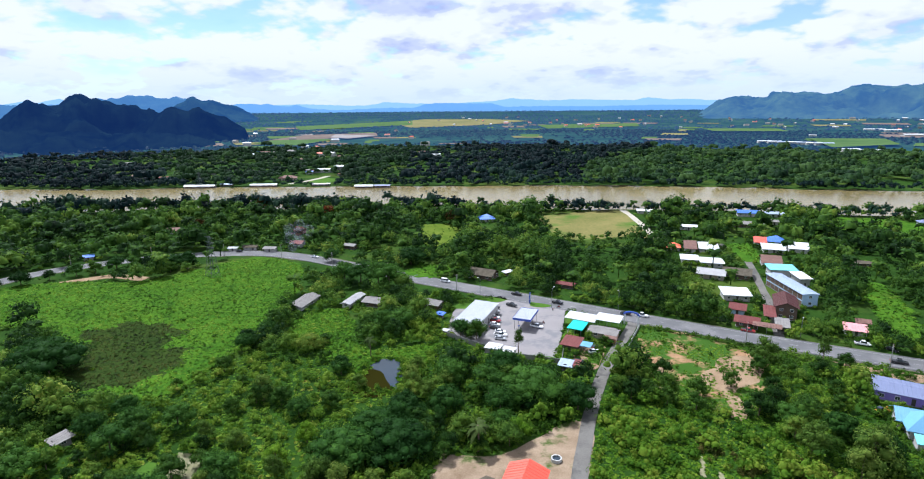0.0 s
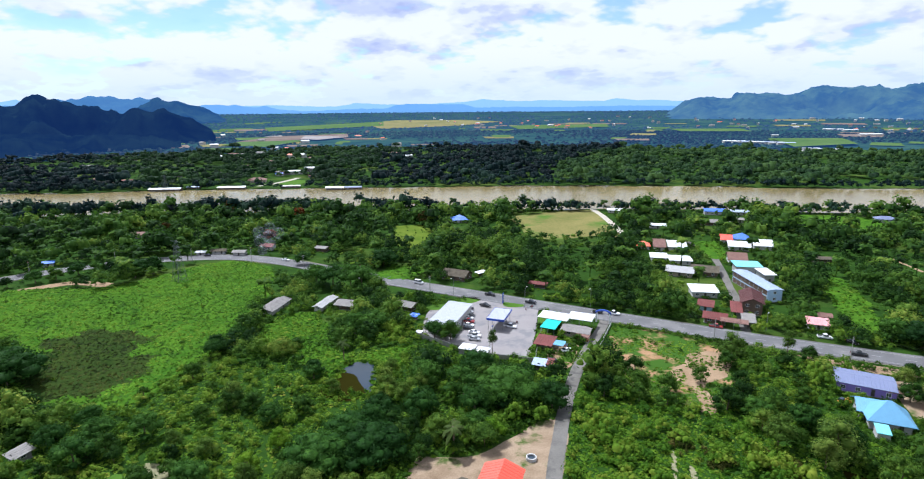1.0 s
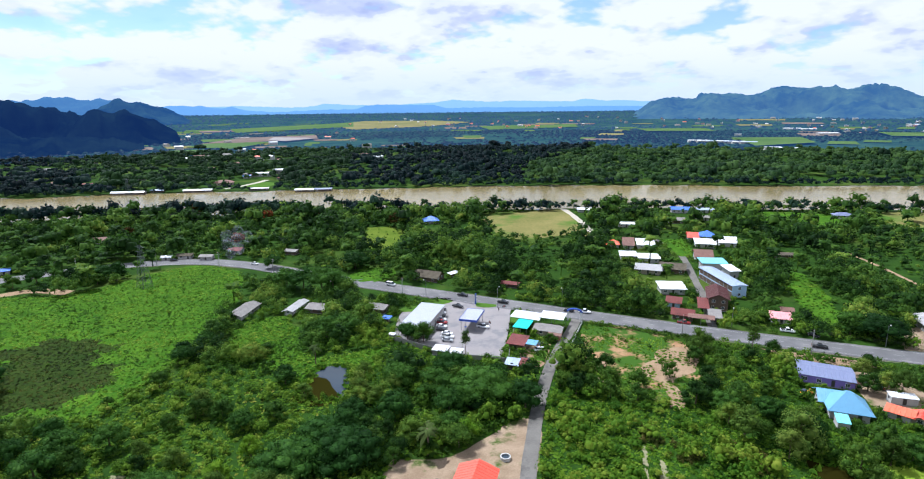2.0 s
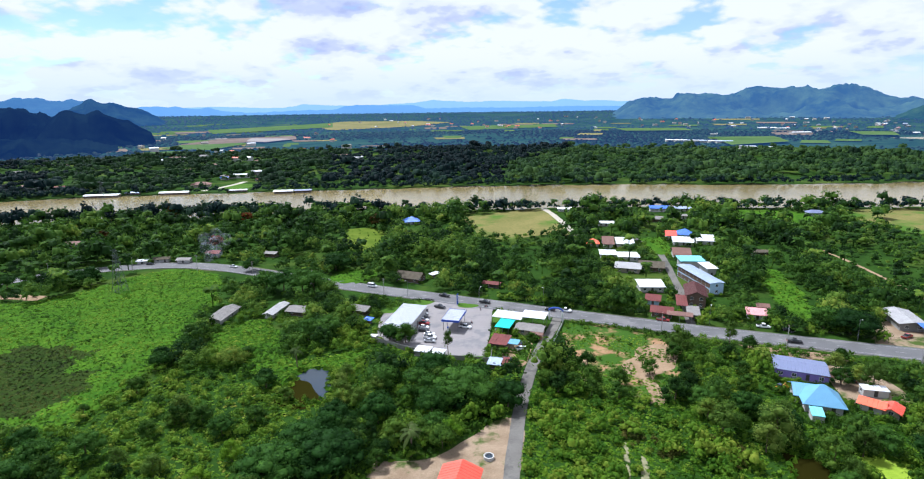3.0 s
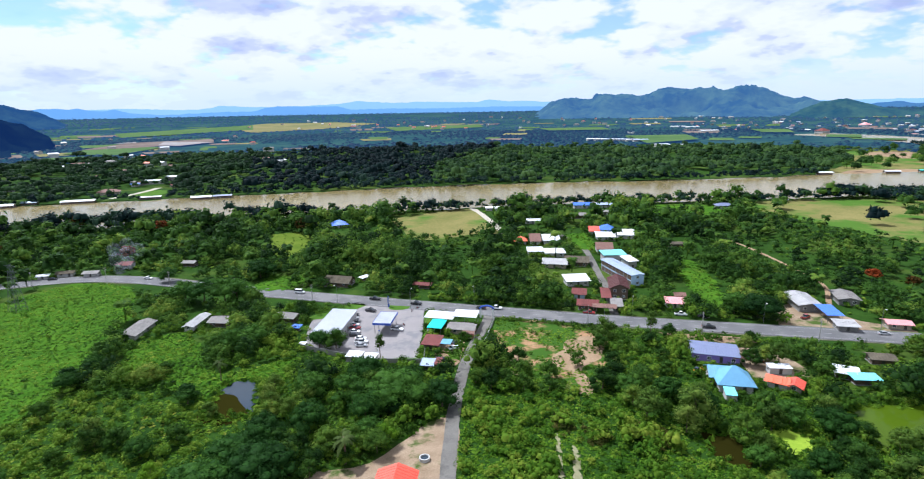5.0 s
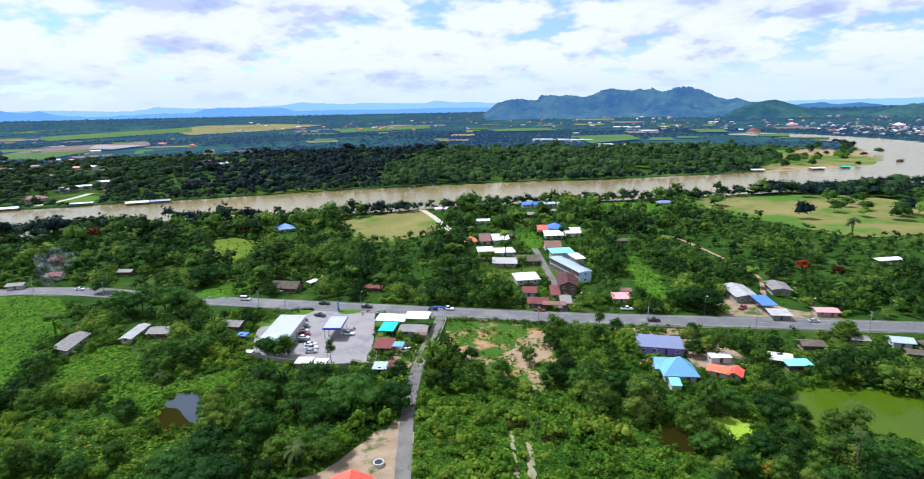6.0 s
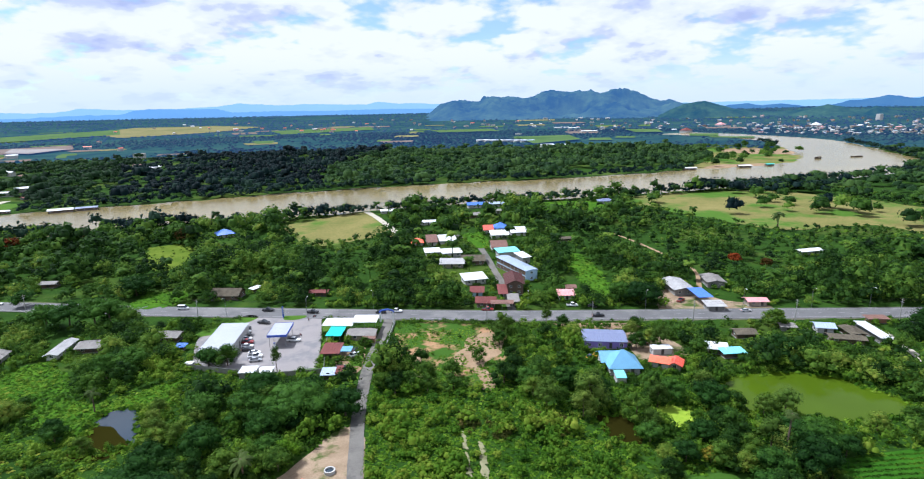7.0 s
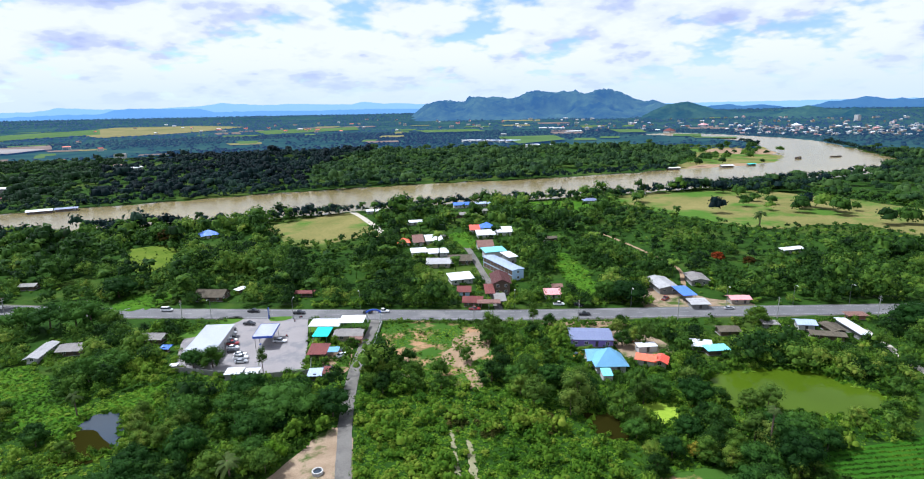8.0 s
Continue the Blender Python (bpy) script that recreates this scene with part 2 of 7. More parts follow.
def paint(name, c, rough=0.5, metal=0.0, wave=0.0, dirt=0.75, coarse=0.5):
    return surface(name, tuple(v * dirt for v in c), c, coarse, 5, rough, 0.25 if wave else 0.0, metal, wave=wave)


tin = {
    "white": paint("white_sheet_roof", (0.66, 0.67, 0.69), 0.45, 0, 3.0, 0.86),
    "sheet": paint("pale_bluish_sheet_roof", (0.40, 0.42, 0.46), 0.45, 0, 3.0, 0.88),
    "palegrey": paint("dusty_pale_grey_roof", (0.40, 0.39, 0.385), 0.7, 0, 3.0, 0.65, 0.25),
    "grey": paint("grey_fibre_cement_roof", (0.24, 0.222, 0.205), 0.8, 0, 3.0, 0.6),
    "brown": paint("brown_tile_roof", (0.20, 0.10, 0.075), 0.8, 0, 4.0, 0.6),
    "darkred": paint("dark_red_roof", (0.075, 0.016, 0.014), 0.8, 0, 3.0, 0.7),
    "rust": paint("rusty_red_roof", (0.17, 0.036, 0.030), 0.8, 0, 3.0, 0.6),
    "red": paint("bright_red_roof", (0.72, 0.09, 0.05), 0.5, 0, 3.0, 0.85),
    "orange": paint("orange_red_roof", (0.80, 0.13, 0.05), 0.5, 0, 3.0, 0.8),
    "blue": paint("blue_sheet_roof", (0.06, 0.17, 0.62), 0.45, 0, 3.0, 0.8),
    "paleblue": paint("pale_blue_roof", (0.35, 0.42, 0.56), 0.45, 0, 3.0, 0.85),
    "sky": paint("sky_blue_roof", (0.14, 0.34, 0.52), 0.45, 0, 3.0, 0.85),
    "cyan": paint("turquoise_roof", (0.20, 0.62, 0.68), 0.45, 0, 3.0, 0.85),
    "teal": paint("teal_awning", (0.01, 0.50, 0.46), 0.6, 0, 0, 0.8),
    "purple": paint("slate_violet_roof", (0.16, 0.185, 0.30), 0.5, 0, 3.0, 0.85),
    "pink": paint("faded_pink_roof", (0.72, 0.32, 0.32), 0.6, 0, 3.0, 0.7),
    "thatch": surface("old_thatch", (0.06, 0.052, 0.04), (0.14, 0.12, 0.088), 0.5, 6, 0.95, 0.5),
}
wall_paint = {
    "white": paint("white_wall", (0.44, 0.43, 0.41), 0.8, 0, 0, 0.85),
    "cream": paint("cream_wall", (0.34, 0.29, 0.22), 0.8, 0, 0, 0.8),
    "blue": paint("light_blue_wall", (0.42, 0.58, 0.76), 0.8, 0, 0, 0.85),
    "violet": paint("violet_wall", (0.22, 0.15, 0.48), 0.8, 0, 0, 0.8),
    "wood": surface("dark_wood_wall", (0.06, 0.04, 0.03), (0.14, 0.09, 0.06), 0.8, 6, 0.8, 0.3),
    "grey": paint("grey_block_wall", (0.24, 0.235, 0.22), 0.9, 0, 0, 0.7),
    "brick": surface("brick_red_wall", (0.28, 0.11, 0.07), (0.40, 0.18, 0.12), 0.8, 6, 0.85, 0.3),
}
trim_white = paint("white_trim", (0.78, 0.78, 0.76), 0.5)
trim_blue = paint("blue_trim", (0.03, 0.08, 0.45), 0.45)
dark_trim = paint("dark_trim", (0.05, 0.045, 0.04), 0.6)
weathered_steel = surface("weathered_pylon_steel", (0.06, 0.075, 0.075), (0.12, 0.135, 0.13), 0.6, 6, 0.7, 0, 0.2)
steel = surface("galvanised_steel", (0.17, 0.175, 0.18), (0.27, 0.275, 0.28), 0.6, 6, 0.45, 0, 0.7)
pole_mat = surface("concrete_pole", (0.22, 0.215, 0.20), (0.33, 0.32, 0.30), 0.6, 6, 0.85)
rubber = paint("rubber", (0.025, 0.025, 0.027), 0.85)
orange_mat = paint("orange_machine_paint", (0.75, 0.28, 0.02), 0.5)


def glass(name, tint):
    m, t, p, o = base_material(name)
    p.inputs["Base Color"].default_value = (*tint, 1)
    p.inputs["Roughness"].default_value = 0.06
    p.inputs["Specular IOR Level"].default_value = 0.8
    return m


pane_mat = glass("dark_window_glass", (0.03, 0.04, 0.05))


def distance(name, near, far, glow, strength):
    """Land seen through kilometres of air: a plain backdrop with the blue haze put in as a little glow."""
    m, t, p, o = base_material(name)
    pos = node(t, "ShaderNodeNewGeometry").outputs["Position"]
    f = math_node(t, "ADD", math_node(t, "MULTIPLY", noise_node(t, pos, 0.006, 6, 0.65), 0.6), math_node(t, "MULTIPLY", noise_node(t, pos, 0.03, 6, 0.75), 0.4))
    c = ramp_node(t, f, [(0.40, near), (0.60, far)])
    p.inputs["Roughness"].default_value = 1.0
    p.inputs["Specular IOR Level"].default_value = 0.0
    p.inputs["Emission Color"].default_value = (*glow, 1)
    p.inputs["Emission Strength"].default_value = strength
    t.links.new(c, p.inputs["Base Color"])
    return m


# base kept very dark to stand for a cloud's shadow; glow is haze
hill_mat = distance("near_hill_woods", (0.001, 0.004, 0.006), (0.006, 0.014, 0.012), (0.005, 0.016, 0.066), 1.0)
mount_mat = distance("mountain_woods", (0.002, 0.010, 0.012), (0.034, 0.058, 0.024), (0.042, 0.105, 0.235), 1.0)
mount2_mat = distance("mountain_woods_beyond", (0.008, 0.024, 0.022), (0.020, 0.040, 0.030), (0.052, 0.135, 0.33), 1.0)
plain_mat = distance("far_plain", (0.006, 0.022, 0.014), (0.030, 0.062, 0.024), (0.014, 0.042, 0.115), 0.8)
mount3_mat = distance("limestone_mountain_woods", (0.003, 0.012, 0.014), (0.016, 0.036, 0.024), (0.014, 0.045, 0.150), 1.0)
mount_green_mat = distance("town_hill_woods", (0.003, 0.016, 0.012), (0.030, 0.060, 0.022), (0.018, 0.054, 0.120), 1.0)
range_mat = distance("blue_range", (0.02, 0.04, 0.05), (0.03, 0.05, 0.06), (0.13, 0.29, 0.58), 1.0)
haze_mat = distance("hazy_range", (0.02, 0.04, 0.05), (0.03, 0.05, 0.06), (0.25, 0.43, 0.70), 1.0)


def smoke_material():
    m, t, p, o = base_material("thin_smoke")
    pos = node(t, "ShaderNodeNewGeometry").outputs["Position"]
    thick = ramp_node(t, noise_node(t, pos, 0.35, 4, 0.6), [(0.34, (0, 0, 0)), (0.80, (0.13, 0.13, 0.13))], True)
    clear = node(t, "ShaderNodeBsdfTransparent")
    mx = node(t, "ShaderNodeMixShader")
    p.inputs["Base Color"].default_value = (0.72, 0.78, 0.85, 1)
    p.inputs["Roughness"].default_value = 1.0
    p.inputs["Specular IOR Level"].default_value = 0.0
    links(t, (thick, mx.inputs[0]), (clear.outputs[0], mx.inputs[1]), (p.outputs[0], mx.inputs[2]), (mx.outputs[0], o.inputs[0]))
    return m


smoke_mat = smoke_material()

# ---- mesh helpers ----
def part(name, bm, material, parent=None, label=""):
    me = bpy.data.meshes.new(name)
    bm.to_mesh(me)
    bm.free()
    me.materials.append(material)
    ob = new(name, me)
    if parent:
        ob.parent = parent
    if label:
        ob["label"] = label
    return ob


def share(name, me, parent, m):
    ob = new(name, me)
    ob.parent = parent
    ob.matrix_basis = m
    return ob


def box(bm, x0, y0, z0, x1, y1, z1, bevel=0.0):
    r = bmesh.ops.create_cube(bm, size=1, matrix=Matrix.Translation(((x0 + x1) / 2, (y0 + y1) / 2, (z0 + z1) / 2)) @ Matrix.Diagonal((x1 - x0, y1 - y0, z1 - z0, 1)))
    if bevel:
        edges = {e for v in r["verts"] for e in v.link_edges}
        bmesh.ops.bevel(bm, geom=list(edges), offset=bevel, segments=1, affect="EDGES")


def tube(bm, a, b, r0, r1, sides=8):
    a, b = Vector(a), Vector(b)
    q = (b - a).to_track_quat("Z", "Y").to_matrix()
    rings = []
    for c, r in ((a, r0), (b, r1)):
        rings.append([bm.verts.new(c + q @ Vector((r * math.cos(k * math.tau / sides), r * math.sin(k * math.tau / sides), 0))) for k in range(sides)])
    for k in range(sides):
        bm.faces.new((rings[0][k], rings[0][(k + 1) % sides], rings[1][(k + 1) % sides], rings[1][k]))
    bm.faces.new(rings[1])
    bm.faces.new(rings[0][::-1])


def array_mesh(name, verts, quads, material, tint=None):
    me = bpy.data.meshes.new(name)
    verts, quads = np.asarray(verts, dtype=np.float32), np.asarray(quads, dtype=np.int32)
    me.vertices.add(len(verts))
    me.vertices.foreach_set("co", verts.ravel())
    me.loops.add(quads.size)
    me.loops.foreach_set("vertex_index", quads.ravel())
    me.polygons.add(len(quads))
    me.polygons.foreach_set("loop_start", np.arange(0, quads.size, 4, dtype=np.int32))
    me.update(calc_edges=True)
    if tint is not None:
        at = me.attributes.new("tint", "FLOAT", "FACE")
        at.data.foreach_set("value", np.asarray(tint, dtype=np.float32))
    me.materials.append(material)
    return me


def rise(r):
    """The plain climbs gently far off."""
    s = np.clip((r - 2200.0) / 2600.0, 0, 1)
    return 60.0 * s * s * (3 - 2 * s) * 0.5 + 30.0 * s


def ground_z(x, y):
    return rise(np.hypot(x, y))


def spot(az, el):
    """The place on the plain seen from the camera's height at that azimuth and elevation, in degrees."""
    lo, hi = 300.0, 4850.0
    for _ in range(50):
        mid = (lo + hi) / 2
        if math.degrees(math.atan2(float(rise(mid)) - 85.0, mid)) < el:
            lo = mid
        else:
            hi = mid
    return lo * math.sin(radians(az)), lo * math.cos(radians(az))


def smooth_line(pts, step):
    """Catmull-Rom through pts."""
    pts = [Vector(p) for p in pts]
    p = [2 * pts[0] - pts[1], *pts, 2 * pts[-1] - pts[-2]]
    res = []
    for i in range(1, len(p) - 2):
        n = max(2, int((p[i + 1] - p[i]).length / step))
        for k in range(n):
            t = k / n
            a, b, c, d = p[i - 1:i + 3]
            res.append(0.5 * ((2 * b) + (c - a) * t + (2 * a - 5 * b + 4 * c - d) * t * t + (3 * b - a - 3 * c + d) * t ** 3))
    return res + [pts[-1]]


def outline(pts, step, ragged):
    loop = [Vector(p) for p in pts]
    line = smooth_line([*loop, loop[0]], step)[:-1]
    return [v + ragged * Vector((noise.noise((v.x * 0.13, v.y * 0.13, 1.3)), noise.noise((v.x * 0.13, v.y * 0.13, 7.7)))) for v in line]


def inside(poly, x, y):
    """Which of the points lie in the polygon (arrays)."""
    x, y = np.asarray(x, float), np.asarray(y, float)
    res = np.zeros(x.shape, bool)
    n = len(poly)
    for i in range(n):
        (x0, y0), (x1, y1) = poly[i], poly[(i + 1) % n]
        cross = ((y0 > y) != (y1 > y)) & (x < (x1 - x0) * (y - y0) / ((y1 - y0) or 1e-9) + x0)
        res ^= cross
    return res


def sheet(name, pts, z, material, label, step=4.0, ragged=1.5, category="ground", sharp=False):
    """A patch of ground laid a little over the plain."""
    line = [Vector(p) for p in pts] if sharp else outline(pts, step, ragged)
    bm = bmesh.new()
    vs = [bm.verts.new((v.x, v.y, float(ground_z(v.x, v.y)) + z)) for v in line]
    f = bm.faces.new(vs)
    bm.normal_update()
    if f.normal.z < 0:
        bmesh.ops.reverse_faces(bm, faces=[f])
    bmesh.ops.triangulate(bm, faces=bm.faces[:])
    ob = part(name, bm, material)
    return tagged(ob, label, category, kind="structure")


def bump_height(x, y):
    """Low mounds of grass and weeds."""
    return np.array([0.55 * abs(noise.noise((a * 0.42, b * 0.42, 0.5))) + 0.5 * abs(noise.noise((a * 0.16, b * 0.16, 4.0))) + 0.25 * abs(noise.noise((a * 0.9, b * 0.9, 8.0))) for a, b in zip(x, y)])


def rough_sheet(name, pts, cell, material, label, high=1.0):
    """Uneven overgrown ground: a fine grid of mounds inside the outline, falling to the plain at its edge."""
    line = outline(pts, 4, 3)
    xs, ys = np.arange(min(v.x for v in line), max(v.x for v in line), cell), np.arange(min(v.y for v in line), max(v.y for v in line), cell)
    X, Y = np.meshgrid(xs, ys)
    X = X + np.random.uniform(-0.3, 0.3, X.shape) * cell
    Y = Y + np.random.uniform(-0.3, 0.3, Y.shape) * cell
    keep = inside([(v.x, v.y) for v in line], X.ravel(), Y.ravel()).reshape(X.shape)
    q = keep[:-1, :-1] & keep[:-1, 1:] & keep[1:, 1:] & keep[1:, :-1]
    core = np.zeros(keep.shape)
    core[1:-1, 1:-1] = keep[1:-1, 1:-1] & keep[:-2, 1:-1] & keep[2:, 1:-1] & keep[1:-1, :-2] & keep[1:-1, 2:]
    z = np.zeros(X.size)
    m = np.where(keep.ravel())[0]
    z[m] = 0.05 + bump_height(X.ravel()[m], Y.ravel()[m]) * high * core.ravel()[m]
    w = X.shape[1]
    i0 = np.array([r * w + c for r, c in zip(*np.where(q))])
    me = array_mesh(name, np.stack([X.ravel(), Y.ravel(), z], 1), np.stack([i0, i0 + 1, i0 + 1 + w, i0 + w], 1), material)
    bm = bmesh.new()
    bm.from_mesh(me)
    bmesh.ops.delete(bm, geom=[v for v in bm.verts if not v.link_faces], context="VERTS")
    bm.to_mesh(me)
    bm.free()
    return tagged(new(name, me), label, "ground", kind="structure")


def ribbon(name, pts, width, z, material, label, thick=0.3, category="road", step=6.0, ragged=0.0, kind="structure", parent=None):
    line = smooth_line(pts, step)
    bm = bmesh.new()
    rows = []
    for i, v in enumerate(line):
        d = (line[min(i + 1, len(line) - 1)] - line[max(i - 1, 0)]).normalized()
        n = Vector((-d.y, d.x))
        wl, wr = width / 2, width / 2
        if ragged:
            wl += ragged * noise.noise((v.x * 0.05, v.y * 0.05, 3))
            wr += ragged * noise.noise((v.x * 0.05, v.y * 0.05, 9))
        a, b = v + n * wl, v - n * wr
        rows.append([bm.verts.new((a.x, a.y, z - thick)), bm.verts.new((a.x, a.y, z)), bm.verts.new((b.x, b.y, z)), bm.verts.new((b.x, b.y, z - thick))])
    for p, q in zip(rows, rows[1:]):
        for k in range(3):
            bm.faces.new((p[k], p[k + 1], q[k + 1], q[k]))
    bmesh.ops.recalc_face_normals(bm, faces=bm.faces[:])
    ob = part(name, bm, material, parent)
    if not parent:
        tagged(ob, label, category, kind=kind)
    return ob


def line_gap(pts, x, y):
    """Distance from points to a polyline (arrays)."""
    x, y = np.asarray(x, float), np.asarray(y, float)
    best = np.full(x.shape, 1e9)
    for (x0, y0), (x1, y1) in zip(pts, pts[1:]):
        dx, dy = x1 - x0, y1 - y0
        t = np.clip(((x - x0) * dx + (y - y0) * dy) / (dx * dx + dy * dy), 0, 1)
        best = np.minimum(best, np.hypot(x - x0 - t * dx, y - y0 - t * dy))
    return best


# ---- plan ----
ROAD = [(-330, 120), (-262, 232), (-238, 281), (-210, 306), (-174, 322), (-147, 327), (-121, 325), (-97, 315), (-77, 303), (-31, 274.5), (15, 248.5), (64, 221.2), (113, 194.5),
        (157, 173.5), (211, 147.5), (270, 118.8), (330, 90)]
LANE = [(63.5, 219), (57.5, 205.7), (49.6, 190.5), (43.2, 177), (38.5, 165.4), (34.5, 154.7), (30.4, 142.1), (27.3, 131.2), (24.0, 119.0), (19, 95), (15, 60)]
RIVER = [(-1500, 540), (-900, 548), (-545, 538), (-420, 532), (-330, 545), (-200, 552), (-76, 552), (57, 552), (161, 546), (265, 532), (373, 508), (497, 492), (600, 490), (740, 478), (880, 525), (1010, 640), (1160, 790),
         (1270, 930), (1330, 1150), (1330, 1350)]
MEADOW = [(-268, 210), (-240, 256), (-222, 266), (-200, 271), (-172, 270), (-157, 286), (-140, 312), (-117, 316), (-97, 296), (-88, 262), (-86, 234), (-84, 207), (-86, 185), (-92, 166), (-98, 150), (-119, 151), (-136, 158),
          (-152, 188), (-176, 206), (-205, 208), (-240, 200)]
MEADOW_B = [(-74, 227), (-60, 232), (-48, 210), (-40, 187), (-24, 192), (-15, 195), (-18, 177), (-33, 183), (-41, 168), (-57, 184), (-76, 201)]
POND_L = [(-40, 167), (-36, 181), (-27, 180), (-24.5, 168), (-26, 158), (-35, 158)]
POND_R = [(133, 112), (141, 117), (150, 116), (160, 112.5), (173, 105), (176, 94), (177, 80), (168, 79), (155, 82), (146, 88), (140, 96), (130, 100)]
POND_G = [(109, 112), (115.8, 113.5), (119, 107.5), (116, 103), (109.5, 100), (108, 105)]
POND_B = [(93, 117), (100, 112), (97, 103), (92, 101), (89, 109)]
SCRUB = [(63, 211), (82, 203), (96, 185), (93, 164), (77, 147), (62, 150), (58, 165), (55, 184)]
STATION = [(-13, 203), (-9, 233), (9, 247), (14, 252), (38, 240), (36, 226), (33, 209), (28.5, 190), (26.5, 181), (10, 186), (2, 191)]
YARD = [(-12, 116), (-8, 125), (5.5, 126.5), (13.3, 131.6), (24, 141), (31, 141), (24, 112), (18, 92), (-10, 92)]
FIELD_B = [(45, 446), (118, 474), (121, 440), (116, 368), (100, 373), (57, 366)]
PASTURE = [(340, 392), (372, 425), (432, 415), (489, 400), (520, 350), (530, 230), (500, 170), (420, 186), (424, 236), (357, 256), (345, 312)]
CROP = [(134, 74), (150, 70), (175, 62), (170, 40), (130, 45), (124, 66)]
EARTH = [(90, 85), (100, 84), (109, 79.5), (106, 70), (88, 74)]
CLEAR_A = [(-43, 416), (-18, 414), (-15, 372), (-22, 346), (-36, 350)]
CLEAR_B = [(-33, 306), (-14, 298), (-24, 276), (-42, 284)]
CLEAR_C = [(188, 275), (195, 262), (176, 216), (168, 196), (154, 196), (168, 236)]
CLEAR_D = [(250, 420), (290, 440), (335, 405), (300, 376), (255, 388)]
CLEAR_E = [(152, 352), (172, 350), (156, 306), (146, 312)]
SOIL_A = [(180, 186), (198, 196), (203, 170), (214, 160), (208, 152), (170, 170)]
SOIL_B = [(137, 162), (130, 146), (128, 137), (140, 134), (148, 137), (150, 146), (145, 158)]
SPIT = [(585, 556), (690, 556), (755, 550), (905, 605), (1098, 768), (1060, 800), (990, 812), (864, 812), (760, 690), (640, 610)]
VILLAGE = [(112, 199), (119, 217), (125, 231), (134, 258), (143, 285), (151, 312), (154, 335), (150, 360)]
PATH_R = [(205, 186), (228.6, 213), (237.5, 244), (245, 278), (250, 310)]
PATH_F = [(121, 474), (121, 430), (117, 366)]
PATH_C = [(226, 118), (220, 109), (210, 95), (203, 84)]

# ---- ground, road, water ----
gx = np.concatenate([np.linspace(-4900, -700, 36)[:-1], np.linspace(-700, 1400, 90)[:-1], np.linspace(1400, 4900, 34)])
gy = np.concatenate([np.linspace(-4900, -100, 16)[:-1], np.linspace(-100, 1000, 60)[:-1], np.linspace(1000, 4900, 70)])
XX, YY = np.meshgrid(gx, gy)
flat = np.stack([XX.ravel(), YY.ravel(), ground_z(XX, YY).ravel()], 1)
nx, ny = len(gx), len(gy)
ii = (np.arange(ny - 1)[:, None] * nx + np.arange(nx - 1)[None, :]).ravel()
ground = new("ground", array_mesh("ground", flat, np.stack([ii, ii + 1, ii + 1 + nx, ii + nx], 1), ground_mat))
# far ground: its material carries the blue haze as glow
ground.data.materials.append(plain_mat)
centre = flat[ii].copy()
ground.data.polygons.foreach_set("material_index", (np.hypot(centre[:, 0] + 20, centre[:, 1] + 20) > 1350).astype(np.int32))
tagged(ground, "flat green plain with scrub and grass", "ground", kind="structure")

meadow = rough_sheet("meadow", MEADOW, 1.0, meadow_mat, "bright green overgrown meadow with a brown weedy hollow", 1.3)
WEEDS = [(-133, 153), (-153, 190), (-155, 209), (-137, 216), (-113, 193), (-104, 174), (-106, 162), (-117, 155)]
meadow.data.materials.append(weed_mat)
for f in meadow.data.polygons:
    c = f.center
    w = noise.fractal((c.x * 0.09, c.y * 0.09, 5), 1.0, 2.0, 4)
    if inside(WEEDS, np.array([c.x + 9 * w]), np.array([c.y + 14 * w]))[0]:
        f.material_index = 1
rough_sheet("meadow", MEADOW_B, 0.9, meadow_mat, "grassy clearing between huts and pond", 0.7)

sheet("scrub_ground", SCRUB, 0.06, redsoil_mat, "reddish bare soil with patches of grass", 4, 2)
sheet("bare_patch", [(84, 183.5), (93, 184), (93, 174), (86.5, 165), (80, 162), (76.5, 150), (73, 143), (69.9, 146.8), (73, 159), (69.8, 167), (73, 172)], 0.1, soil_mat, "pale bare soil in the scrub plot", 2.5, 3)
sheet("bare_patch", [(61.7, 203.5), (69, 205.5), (76, 202), (64.3, 196.7)], 0.1, redsoil_mat, "reddish bare soil near the lane", 2.5, 2)
sheet("bare_patch", [(55.8, 175), (60.9, 175.6), (57.2, 160), (54, 157)], 0.1, soil_mat, "pale bare soil between small trees", 2.5, 2)
sheet("yard", [(35, 192), (45, 193.5), (44.5, 187), (39.5, 175), (35.3, 172), (32, 178)], 0.08, soil_mat, "sandy yard between sheds and lane", 2.5, 1)
sheet("lawn", [(38, 184), (43.4, 186.5), (41, 178.8), (37.6, 178.6)], 0.1, lawn_mat, "small lawn in the sandy yard", 2, 0.6)
sheet("farmyard", YARD, 0.06, yard_mat, "pale brown bare earth yard by the lane", 4, 2)
sheet("dry_field", FIELD_B, 0.07, pasture_mat, "mown dry field edged by a pale track", 10, 2)
sheet("pasture", PASTURE, 0.07, pasture_mat, "wide dry pasture near the river", 15, 6)
sheet("crop_field", CROP, 0.07, crop_mat, "deep green field of young crops", 6, 0.6)
sheet("ploughed_plot", EARTH, 0.07, redsoil_mat, "small ploughed plot of reddish earth", 4, 0.6)
